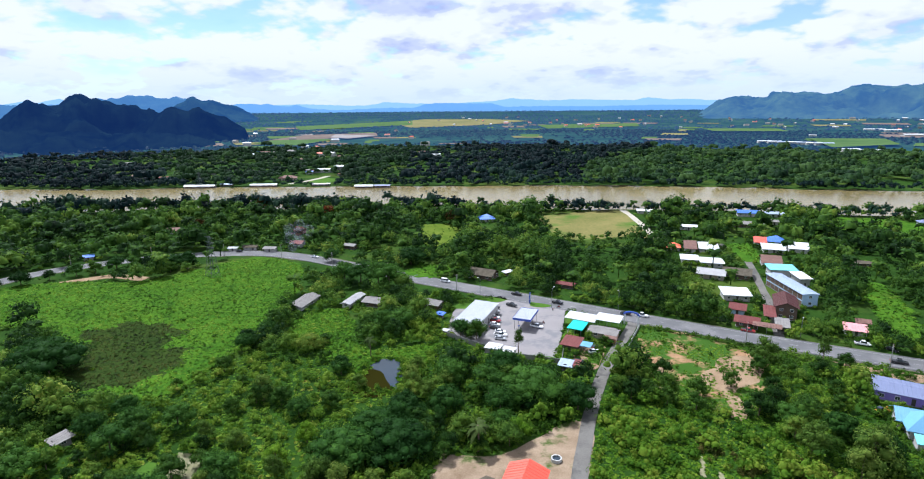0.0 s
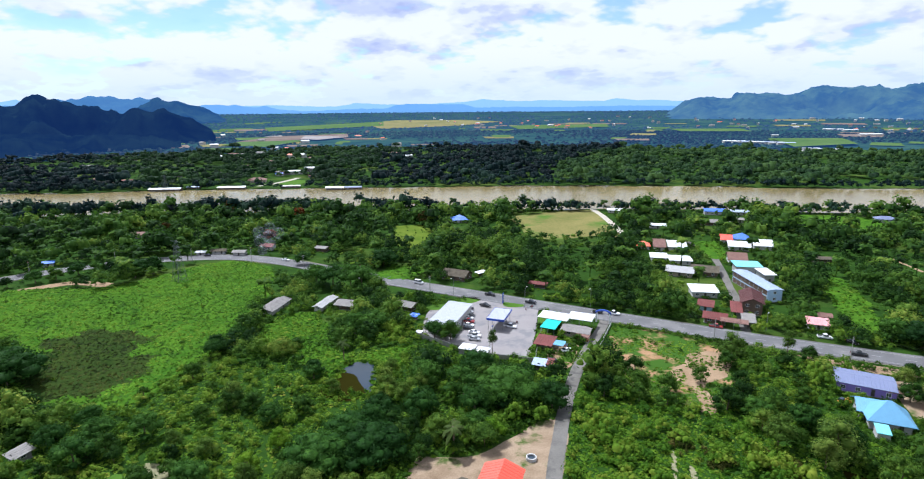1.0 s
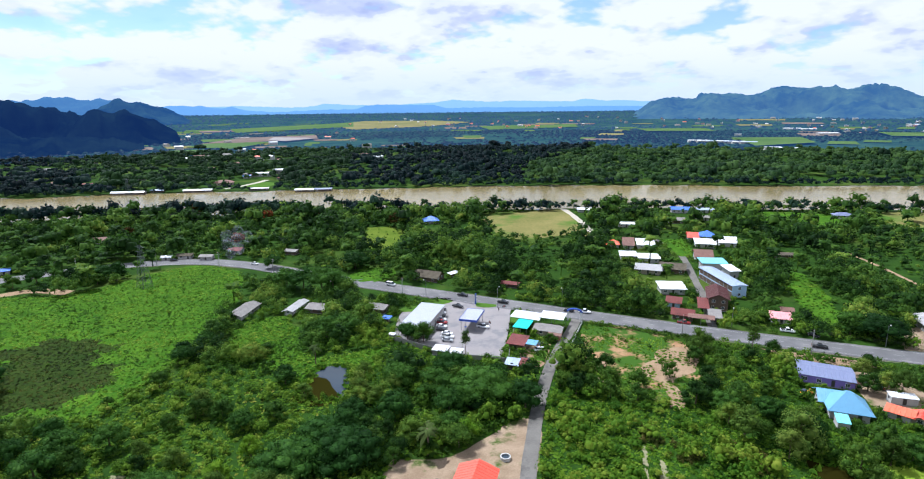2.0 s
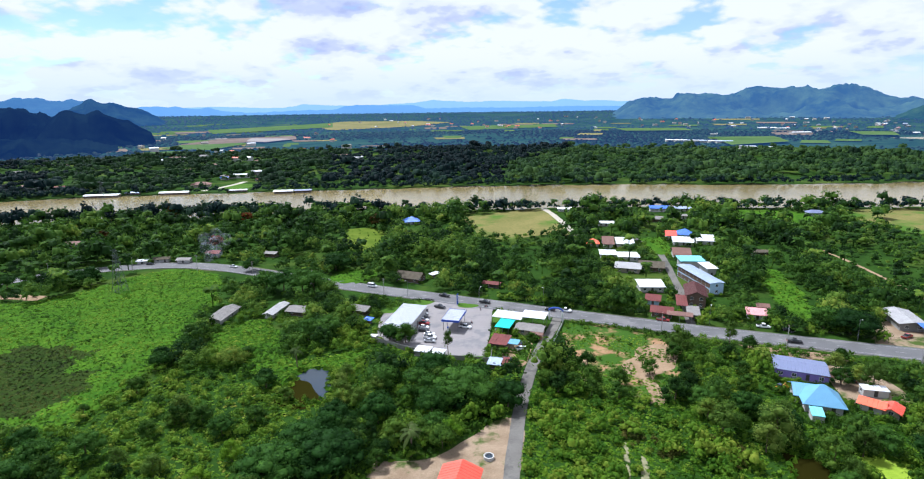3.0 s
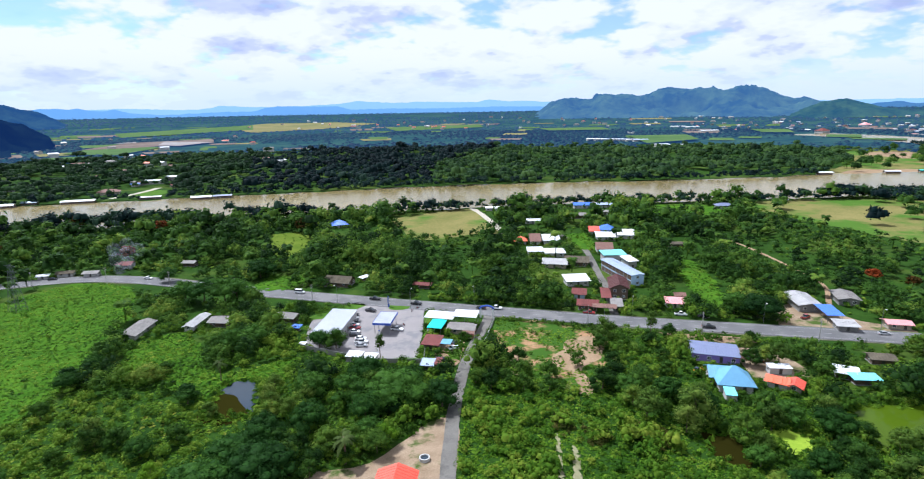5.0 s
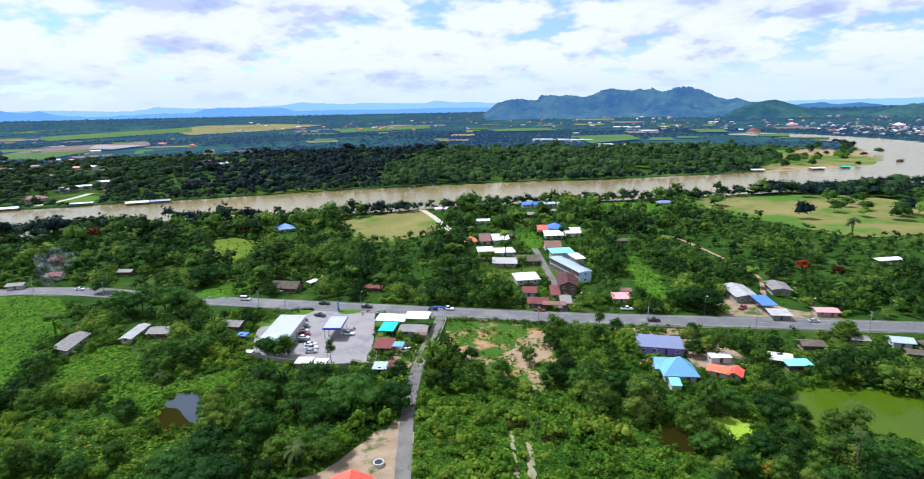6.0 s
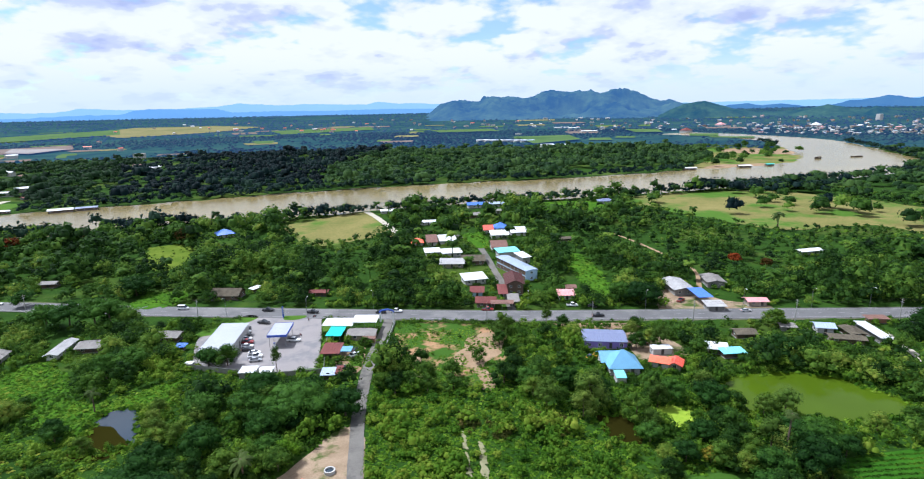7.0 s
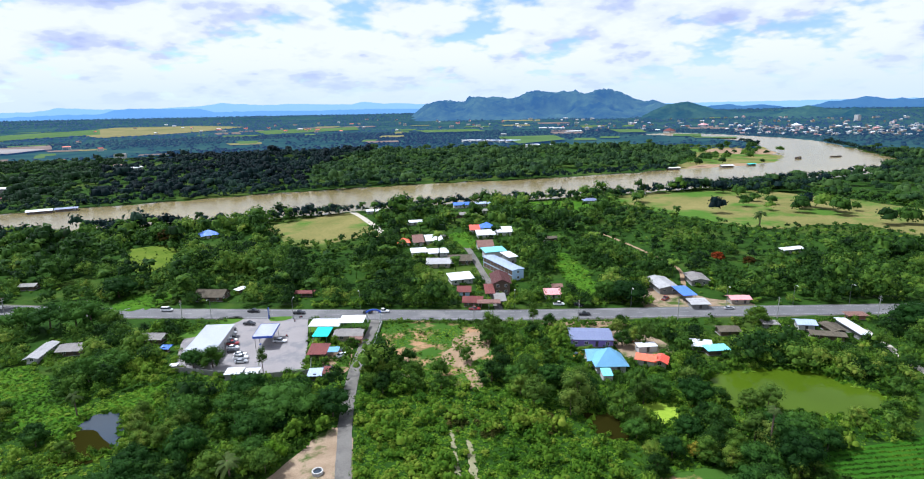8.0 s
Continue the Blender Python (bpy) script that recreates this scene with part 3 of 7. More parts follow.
for poly, words in ((CLEAR_A, "light green clearing among the trees"), (CLEAR_B, "light green grassy clearing"), (CLEAR_C, "green open strip behind the village houses"),
                    (CLEAR_D, "green grassland near the river bank"), (CLEAR_E, "green lawn beside the village lane")):
    rough_sheet("clearing", poly, 1.6, dry_grass_mat if poly is CLEAR_A else meadow_mat, words)
sheet("yard", SOIL_A, 0.05, yard_mat, "pale earth forecourt beside the main road", 4, 2)
sheet("yard", SOIL_B, 0.05, yard_mat, "pale earth yard between houses", 4, 2)
sheet("sand_spit", SPIT, 0.07, pasture_mat, "sandy grassed spit reaching into the river", 20, 12)
sheet("sand_bank", [(600, 560), (650, 552), (740, 552), (735, 575), (660, 590)], 0.12, soil_mat, "bare sandy river bank", 15, 6)
sheet("sand_bank", [(860, 690), (930, 650), (990, 720), (960, 790), (880, 780)], 0.12, soil_mat, "bare reddish sand on the spit", 15, 6)

ribbon("river", RIVER, 150, 0.14, river_mat, "wide muddy brown river between wooded banks", 0.2, "water", 20, 14)
sheet("pond", POND_L, 0.12, dark_pond_mat, "small still pond with a brown weedy shore", 3, 2, "water")
sheet("pond_shore", [(-42, 160), (-41, 168), (-38, 173), (-33, 172), (-30, 165), (-27, 158), (-30, 154), (-37, 155)], 0.16, brown_pond_mat, "brown weedy shallow of the pond", 2, 1.5, "water")
sheet("pond", POND_R, 0.12, pond_mat, "large green pond among trees", 4, 1.5, "water")
sheet("pond", POND_G, 0.12, duckweed_mat, "pond covered with yellow-green duckweed", 3, 1.5, "water")
sheet("pond", POND_B, 0.12, brown_pond_mat, "narrow brown muddy pool", 3, 1.5, "water")

ribbon("road_shoulder", ROAD, 13.2, 0.1, shoulder_mat, "dusty gravel shoulder of the main road", 0.3, "pavement", 5, 1.6)
road = ribbon("road", ROAD, 11.8, 0.22, asphalt_mat, "grey two-lane asphalt main road", 0.5, step=8)
mid = smooth_line(ROAD, 3.0)


def side_line(name, off, width, material, dash=0):
    bm = bmesh.new()
    for i in range(len(mid) - 1):
        if dash and i % dash:
            continue
        d = (mid[i + 1] - mid[i]).normalized()
        n = Vector((-d.y, d.x))
        q = [mid[i] + n * (off + width / 2), mid[i] + n * (off - width / 2), mid[i + 1] + n * (off - width / 2), mid[i + 1] + n * (off + width / 2)]
        bm.faces.new([bm.verts.new((v.x, v.y, 0.226)) for v in q])
    bmesh.ops.recalc_face_normals(bm, faces=bm.faces[:])
    part(name, bm, material, road)


side_line("edge_line", 4.3, 0.15, paint_mat)
side_line("edge_line", -4.3, 0.15, paint_mat)
side_line("centre_line", 0.0, 0.15, paint_mat, 3)
lane = ribbon("side_lane", LANE, 3.9, 0.16, lane_mat, "narrow grey concrete side lane", 0.4, step=4, ragged=0.25)
ribbon("village_lane", VILLAGE, 3.6, 0.14, lane_mat, "narrow concrete village lane between houses", 0.3, step=5, ragged=0.4)
ribbon("field_track", PATH_F, 5.0, 0.13, paleroad_mat, "pale gravel track along the dry field", 0.3, step=8, ragged=0.8)
ribbon("earth_track", PATH_R, 2.0, 0.12, soil_mat, "pale earth track through scrub", 0.3, step=6, ragged=0.6)
ribbon("earth_track", PATH_C, 2.8, 0.12, paleroad_mat, "pale concrete path off the main road", 0.3, step=5, ragged=0.4)
wrng = random.Random(3)
for (x0, y0), (x1, y1), many, size in (((55, 125), (47.2, 102), 17, 0.8), ((57, 118.5), (50.4, 101), 16, 1.1)):
    for k in range(many):
        t = (k + wrng.uniform(-0.3, 0.3)) / (many - 1)
        cx, cy, r = x0 + (x1 - x0) * t + wrng.uniform(-0.35, 0.35), y0 + (y1 - y0) * t, size * wrng.uniform(0.55, 1.15)
        pts = [(cx + r * wrng.uniform(0.5, 1.0) * math.cos(a * 1.05), cy + r * wrng.uniform(0.9, 2.2) * math.sin(a * 1.05)) for a in range(6)]
        sheet("worn_patch", pts, 0.08 + 0.005 * k + (0.09 if many == 16 else 0), track_mat, "pale worn patch of an old wheel track", 0.7, 0.5)
ribbon("earth_track", [(-214, 264), (-205, 272), (-195, 278), (-184, 277.5), (-172, 275)], 7.5, 0.12, soil_mat, "pale sandy track at the meadow's edge", 0.3, step=4, ragged=2.5)
forecourt = sheet("forecourt", STATION, 0.18, forecourt_mat, "grey concrete forecourt of a fuel station", 2.5, 0.2, "pavement")
sheet("lawn", [(22.5, 240.5), (32, 235.5), (28, 232.5), (22.5, 234.5)], 0.24, lawn_mat, "grass island at the station's entrance", 2, 0.5)
sheet("lawn", [(26, 180), (29, 191), (33.5, 208), (36.5, 226), (39.5, 226), (36.5, 208), (32, 190), (28.5, 179)], 0.22, lawn_mat, "strip of lawn beside the forecourt", 3, 0.5)
sheet("lawn", [(12, 185.5), (27, 182.5), (27, 178.5), (11, 182)], 0.23, lawn_mat, "strip of lawn along the station's back wall", 3, 0.4)
sheet("lawn", [(-14, 232), (-4, 241), (9, 248), (13, 243), (6, 238), (-6, 231)], 0.22, lawn_mat, "grass verge beside the station", 3, 0.5)
GAP_LAWN = [(-82, 121), (-74, 120), (-72, 112), (-80, 108), (-86, 112)]
GAP_SOIL = [(-76, 126), (-69, 123), (-67, 114), (-71, 112), (-74, 118)]
sheet("lawn", GAP_LAWN, 0.07, lawn_mat, "bright green grass gap among trees", 3, 1.5)
sheet("bare_patch", GAP_SOIL, 0.09, track_mat, "pale stony bare patch among trees", 2, 2)
sheet("shoulder", [(120, 181), (145, 169), (150, 162), (128, 170)], 0.1, soil_mat, "pale gravel shoulder by the road", 3, 1)

# small far plots between the woods
frng = random.Random(21)
PLOTS = []
for k in range(64):
    a, e = (frng.uniform(-27, 6), frng.uniform(-3.7, -1.0)) if k < 36 else (frng.uniform(10, 52), frng.uniform(-3.3, -1.1))
    w, d = frng.uniform(0.8, 3.6), frng.uniform(0.03, 0.09) * abs(e)
    c = [spot(a - w / 2, e - d / 2), spot(a + w / 2 + frng.uniform(-0.3, 0.3), e - d / 2), spot(a + w / 2, e + d / 2), spot(a - w / 2 + frng.uniform(-0.4, 0.4), e + d / 2)]
    PLOTS.append(c)
    sheet("far_field", c, 0.5 + 0.04 * k, frng.choice([paddy_mat, paddy_mat, ripe_mat, plough_mat]), "small distant plot between the woods", 60, 8, "field", True)
# far fields, by the direction in which they lie
for level, (corners, material, words) in enumerate((
        ([(-9.5, -1.4), (-5.4, -1.08), (1.0, -1.1), (5.1, -1.3), (1.0, -1.65), (-6.6, -1.9)], ripe_mat, "distant yellow ripe field"),
        ([(5.7, -1.72), (15.2, -1.56), (15.5, -1.85), (6.8, -2.08)], paddy_mat, "distant bright green field"),
        ([(-17.9, -1.64), (-6.6, -1.2), (-6.6, -1.62), (-17.4, -2.0)], paddy_mat, "distant bright green field"),
        ([(-21.8, -3.2), (-19, -2.75), (-14.1, -2.95), (-18, -3.5)], paddy_mat, "distant light green field"),
        ([(-20.5, -2.95), (-16.9, -2.5), (-10.1, -2.4), (-10.1, -2.75), (-16.9, -2.95)], plough_mat, "distant brown ploughed field"),
        ([(-14.1, -2.5), (-10.1, -2.7), (-13, -2.95), (-14.7, -2.82)], pale_mat, "distant pale bare field"),
        ([(-18, -2.53), (-16.3, -2.43), (-16.3, -2.56)], pale_mat, "distant pale bare field"),
        ([(29.5, -2.9), (34.8, -2.8), (35.9, -3.25), (31.3, -3.65)], paddy_mat, "distant green field beside sheds"),
        ([(21, -2.1), (27, -2.05), (28, -2.3), (22, -2.35)], paddy_mat, "distant strip of green field"),
        ([(40, -2.3), (43, -2.3), (43.5, -2.6), (41, -2.6)], paddy_mat, "distant strip of green field"))):
    sheet("far_field", [spot(a, e) for a, e in corners], 2.0 + 0.4 * level, material, words, 60, 15, "field", True)


# ---- hills and mountains on the skyline ----
def ridge(name, profile, dist, depth, material, label, rough=0.25, foot=-20.0, jag=0.0):
    """A wooded ridge: profile gives (azimuth, elevation of the crest) pairs in degrees."""
    az = np.arange(profile[0][0], profile[-1][0] + 0.01, 0.14)
    el = np.interp(az, [p[0] for p in profile], [p[1] for p in profile])
    el = el + jag * np.array([noise.fractal((a * 1.3, 0.0, dist), 0.8, 2.1, 4) for a in az])
    verts, rows_n = [], 30 if depth > 310 else 8
    for k in range(rows_n):
        s = k / (rows_n - 1)
        for a, e in zip(az, el):
            r = dist - depth * (1 - s)
            base = float(rise(r)) + foot
            crest = 85.0 + dist * math.tan(radians(e))
            u, v = r * math.sin(radians(a)) / (dist * 0.075), r * math.cos(radians(a)) / (dist * 0.075)
            wob = (0.60 - 1.9 * abs(noise.noise((u, v, dist * 0.01))) + 0.55 * noise.fractal((u * 2.3, v * 2.3, 3.0), 0.9, 2.0, 4)) * rough
            shape = s ** 0.85
            z = base + max(crest - base, 0.0) * min(max(shape + wob * math.sin(s * math.pi) + wob * 0.05 * s, 0.0), 1.1)
            verts.append((r * math.sin(radians(a)), r * math.cos(radians(a)), z))
    n = len(az)
    q = [(k * n + i, k * n + i + 1, (k + 1) * n + i + 1, (k + 1) * n + i) for k in range(rows_n - 1) for i in range(n - 1)]
    me = array_mesh(name, verts, q, material)
    me.polygons.foreach_set("use_smooth", [True] * len(q))
    return tagged(new(name, me), label, "mountain", kind="structure")


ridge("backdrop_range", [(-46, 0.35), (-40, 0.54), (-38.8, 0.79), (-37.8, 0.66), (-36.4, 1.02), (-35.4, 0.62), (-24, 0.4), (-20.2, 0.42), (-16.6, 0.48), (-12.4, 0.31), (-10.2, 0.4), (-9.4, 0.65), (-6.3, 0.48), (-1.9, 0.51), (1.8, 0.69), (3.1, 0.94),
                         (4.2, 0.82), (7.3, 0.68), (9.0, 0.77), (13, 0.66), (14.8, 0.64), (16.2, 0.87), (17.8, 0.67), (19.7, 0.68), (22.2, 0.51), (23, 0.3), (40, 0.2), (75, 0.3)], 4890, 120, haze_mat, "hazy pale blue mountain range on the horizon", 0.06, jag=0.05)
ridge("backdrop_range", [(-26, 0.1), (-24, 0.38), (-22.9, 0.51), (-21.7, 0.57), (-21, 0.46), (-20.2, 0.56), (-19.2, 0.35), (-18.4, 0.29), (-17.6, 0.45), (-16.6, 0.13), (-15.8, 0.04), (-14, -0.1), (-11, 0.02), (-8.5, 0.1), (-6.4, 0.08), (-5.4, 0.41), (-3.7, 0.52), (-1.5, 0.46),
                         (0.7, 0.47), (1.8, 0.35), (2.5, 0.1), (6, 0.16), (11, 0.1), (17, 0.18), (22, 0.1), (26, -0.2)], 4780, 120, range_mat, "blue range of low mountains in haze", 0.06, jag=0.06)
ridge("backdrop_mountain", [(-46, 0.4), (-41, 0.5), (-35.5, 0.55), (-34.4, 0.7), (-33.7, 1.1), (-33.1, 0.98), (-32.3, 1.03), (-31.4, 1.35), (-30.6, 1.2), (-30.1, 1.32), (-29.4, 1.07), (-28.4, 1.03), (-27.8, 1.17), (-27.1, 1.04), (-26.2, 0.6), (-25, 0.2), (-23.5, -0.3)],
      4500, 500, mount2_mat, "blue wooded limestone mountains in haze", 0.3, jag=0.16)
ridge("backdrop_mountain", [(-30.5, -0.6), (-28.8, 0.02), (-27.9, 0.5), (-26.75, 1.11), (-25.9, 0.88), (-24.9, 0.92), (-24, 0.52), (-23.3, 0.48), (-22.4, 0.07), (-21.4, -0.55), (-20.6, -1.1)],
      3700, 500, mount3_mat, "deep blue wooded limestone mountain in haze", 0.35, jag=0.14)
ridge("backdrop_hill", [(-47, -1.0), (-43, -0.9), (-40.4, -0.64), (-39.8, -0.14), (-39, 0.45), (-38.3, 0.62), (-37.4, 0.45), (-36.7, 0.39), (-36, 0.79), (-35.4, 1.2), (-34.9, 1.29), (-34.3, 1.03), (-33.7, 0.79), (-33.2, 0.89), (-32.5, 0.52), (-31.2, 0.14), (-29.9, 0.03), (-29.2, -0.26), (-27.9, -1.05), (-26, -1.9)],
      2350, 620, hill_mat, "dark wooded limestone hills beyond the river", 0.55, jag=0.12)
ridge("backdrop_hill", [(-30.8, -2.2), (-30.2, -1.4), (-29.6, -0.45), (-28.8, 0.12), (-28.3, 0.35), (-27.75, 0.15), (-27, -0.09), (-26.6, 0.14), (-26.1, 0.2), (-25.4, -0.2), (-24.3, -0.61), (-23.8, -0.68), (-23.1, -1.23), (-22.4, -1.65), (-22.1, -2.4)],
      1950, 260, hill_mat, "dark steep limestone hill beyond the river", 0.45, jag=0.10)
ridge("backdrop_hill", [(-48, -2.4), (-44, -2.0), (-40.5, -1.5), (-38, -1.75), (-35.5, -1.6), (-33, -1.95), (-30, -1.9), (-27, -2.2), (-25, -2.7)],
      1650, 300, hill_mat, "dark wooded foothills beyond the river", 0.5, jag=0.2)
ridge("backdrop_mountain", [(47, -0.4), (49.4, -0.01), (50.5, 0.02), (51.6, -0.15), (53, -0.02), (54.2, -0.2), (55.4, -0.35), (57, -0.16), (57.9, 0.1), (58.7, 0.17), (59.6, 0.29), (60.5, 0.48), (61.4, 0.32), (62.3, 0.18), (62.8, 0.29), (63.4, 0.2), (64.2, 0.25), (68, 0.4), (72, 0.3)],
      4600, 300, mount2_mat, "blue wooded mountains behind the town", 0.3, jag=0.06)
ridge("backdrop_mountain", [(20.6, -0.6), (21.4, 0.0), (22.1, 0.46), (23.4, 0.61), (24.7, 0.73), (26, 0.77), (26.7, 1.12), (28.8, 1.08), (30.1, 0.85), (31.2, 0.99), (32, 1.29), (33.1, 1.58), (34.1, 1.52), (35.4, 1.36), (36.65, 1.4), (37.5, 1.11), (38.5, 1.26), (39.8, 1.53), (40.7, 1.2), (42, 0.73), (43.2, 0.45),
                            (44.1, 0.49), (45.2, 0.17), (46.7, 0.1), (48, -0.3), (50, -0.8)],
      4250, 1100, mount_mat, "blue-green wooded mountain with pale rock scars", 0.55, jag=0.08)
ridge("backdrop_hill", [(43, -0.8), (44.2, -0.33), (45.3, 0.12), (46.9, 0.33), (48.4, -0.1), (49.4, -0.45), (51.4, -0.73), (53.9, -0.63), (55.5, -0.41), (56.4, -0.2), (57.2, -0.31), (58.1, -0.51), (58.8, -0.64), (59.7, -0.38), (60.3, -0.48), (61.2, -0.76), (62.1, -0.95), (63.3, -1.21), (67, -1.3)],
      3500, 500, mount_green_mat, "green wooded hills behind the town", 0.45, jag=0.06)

# ---- buildings ----
HOUSES = []        # footprints kept free of plants: x, y, half length, half width, turn


def window_mesh(w, h):
    bm = bmesh.new()
    for a in ((-w / 2, -0.06, 0, -w / 2 + 0.08, 0.02, h), (w / 2 - 0.08, -0.06, 0, w / 2, 0.02, h), (-w / 2 + 0.08, -0.06, h - 0.08, w / 2 - 0.08, 0.02, h), (-w / 2 + 0.08, -0.06, 0, w / 2 - 0.08, 0.02, 0.08), (-0.03, -0.05, 0.08, 0.03, 0.02, h - 0.08)):
        box(bm, *a)
    f = bpy.data.meshes.new("window_frame")
    bm.to_mesh(f)
    bm.free()
    f.materials.append(trim_white)
    bm = bmesh.new()
    box(bm, -w / 2 + 0.08, -0.02, 0.08, w / 2 - 0.08, 0.01, h - 0.08)
    g = bpy.data.meshes.new("pane")
    bm.to_mesh(g)
    bm.free()
    g.materials.append(pane_mat)
    return f, g


WINDOW = window_mesh(1.3, 1.2)
DOOR = bmesh.new()
box(DOOR, -0.5, -0.05, 0, 0.5, 0.02, 2.05, 0.01)
DOOR_MESH = bpy.data.meshes.new("door")
DOOR.to_mesh(DOOR_MESH)
DOOR.free()
DOOR_MESH.materials.append(dark_trim)


def roof_bm(kind, lx, ly, h, pitch, over, ribs=True):
    """A roof over lx by ly, eaves at h, in one solid skin with standing ribs; the ridge runs along x."""
    bm = bmesh.new()
    ax, ay = lx / 2 + over, ly / 2 + over
    th = 0.14
    if kind == "hip":
        top = h + ay * pitch
        rx = max(ax - ay, 0.3)
        up_, low = [], []
        for lst, dz in ((up_, 0.0), (low, -th)):
            for p in ((-ax, -ay, h), (ax, -ay, h), (ax, ay, h), (-ax, ay, h), (-rx, 0, top), (rx, 0, top)):
                lst.append(bm.verts.new((p[0], p[1], p[2] + dz)))
        for f in ((0, 1, 5, 4), (2, 3, 4, 5), (1, 2, 5), (3, 0, 4)):
            bm.faces.new([up_[k] for k in f])
            bm.faces.new([low[k] for k in f[::-1]])
        for a, c in ((0, 1), (1, 2), (2, 3), (3, 0)):
            bm.faces.new((up_[a], low[a], low[c], up_[c]))
        bmesh.ops.recalc_face_normals(bm, faces=bm.faces[:])
        return bm
    if kind == "gable":
        cross = [(-ay, h), (-0.22, h + (ay - 0.22) * pitch), (0, h + ay * pitch + 0.03), (0.22, h + (ay - 0.22) * pitch), (ay, h)]
    else:
        cross = [(-ay, h), (ay, h + 2 * ay * pitch)]
    cols = [(-ax, 0.0)]
    if ribs:
        n = max(2, int(2 * ax / 1.0))
        for k in range(1, n):
            c = -ax + 2 * ax * k / n
            cols += [(c - 0.1, 0.0), (c - 0.05, 0.07), (c + 0.05, 0.07), (c + 0.1, 0.0)]
    cols.append((ax, 0.0))
    skin = [[[bm.verts.new((cx, cy, cz + (dz if layer == 0 else -th))) for cy, cz in cross] for cx, dz in cols] for layer in (0, 1)]
    nc, nr = len(cols), len(cross)
    for i in range(nc - 1):
        for k in range(nr - 1):
            a, c = skin[0], skin[1]
            bm.faces.new((a[i][k], a[i + 1][k], a[i + 1][k + 1], a[i][k + 1]))
            if not ribs:
                bm.faces.new((c[i][k + 1], c[i + 1][k + 1], c[i + 1][k], c[i][k]))
    if ribs:
        for k in range(nr - 1):
            c = skin[1]
            bm.faces.new([c[i][k] for i in range(nc)][::-1] + [c[i][k + 1] for i in range(nc)])
    for i in range(nc - 1):
        for k in (0, nr - 1):
            bm.faces.new((skin[0][i][k], skin[1][i][k], skin[1][i + 1][k], skin[0][i + 1][k]))
    for k in range(nr - 1):
        for i in (0, nc - 1):
            bm.faces.new((skin[0][i][k], skin[0][i][k + 1], skin[1][i][k + 1], skin[1][i][k]))
    bmesh.ops.recalc_face_normals(bm, faces=bm.faces[:])
    return bm


def house(x, y, lx, ly, turn, h, kind, roof, walls, label, category="house", pitch=0.25, over=0.9, storeys=1, openings=True, base=0.0, name="house", group=""):
    """A building at x, y whose long side lx lies at turn degrees; h is the height of its eaves."""
    lx, ly = lx - 1.6 * over, ly - 1.6 * over
    if storeys == 1 and h < 4.2:
        h *= 0.76
    e = new(name)
    e.matrix_basis = pose(x, y, base, 0, 0, turn)
    tagged(e, label, category, group)
    HOUSES.append((x, y, lx / 2, ly / 2, radians(turn)))
    bm = bmesh.new()
    box(bm, -lx / 2, -ly / 2, 0, lx / 2, ly / 2, h - 0.05)
    if kind == "gable":
        rise_h = (ly / 2) * pitch
        for sx in (-lx / 2, lx / 2 - 0.15):
            v = [bm.verts.new((sx + dx, yy, zz)) for dx in (0, 0.15) for yy, zz in ((-ly / 2, h - 0.05), (ly / 2, h - 0.05), (0, h + rise_h - 0.05))]
            bm.faces.new(v[:3])
            bm.faces.new(v[3:][::-1])
            for a, b in ((0, 1), (1, 2), (2, 0)):
                bm.faces.new((v[a], v[b], v[b + 3], v[a + 3]))
    bmesh.ops.recalc_face_normals(bm, faces=bm.faces[:])
    part("wall", bm, wall_paint[walls], e)
    bm = bmesh.new()
    box(bm, -lx / 2 - 0.15, -ly / 2 - 0.15, 0, lx / 2 + 0.15, ly / 2 + 0.15, 0.25, 0.03)
    part("plinth", bm, concrete_mat, e)
    part("roof", roof_bm(kind, lx, ly, h, pitch, over, math.hypot(x, y) < 320), tin[roof], e)
    if openings:
        sides = [(lx, 0, -ly / 2 - 0.01, 0), (ly, lx / 2 + 0.01, 0, 90), (ly, -lx / 2 - 0.01, 0, 270)]
        for length, sx, sy, deg in sides:
            n = max(1, int(length / 3.4))
            for s in range(storeys):
                z = s * (h / storeys) + 0.95
                for i in range(n):
                    off = (i + 0.5) * length / n - length / 2
                    c, sn = math.cos(radians(deg)), math.sin(radians(deg))
                    m = pose(sx + off * c, sy + off * sn, z, 0, 0, deg)
                    if s == 0 and i == n // 2 and deg == 0:
                        share("door", DOOR_MESH, e, pose(sx + off * c, sy + off * sn, 0.25, 0, 0, deg))
                        continue
                    f = share("window", WINDOW[0], e, m)
                    share("pane", WINDOW[1], f, Matrix.Identity(4))
    return e


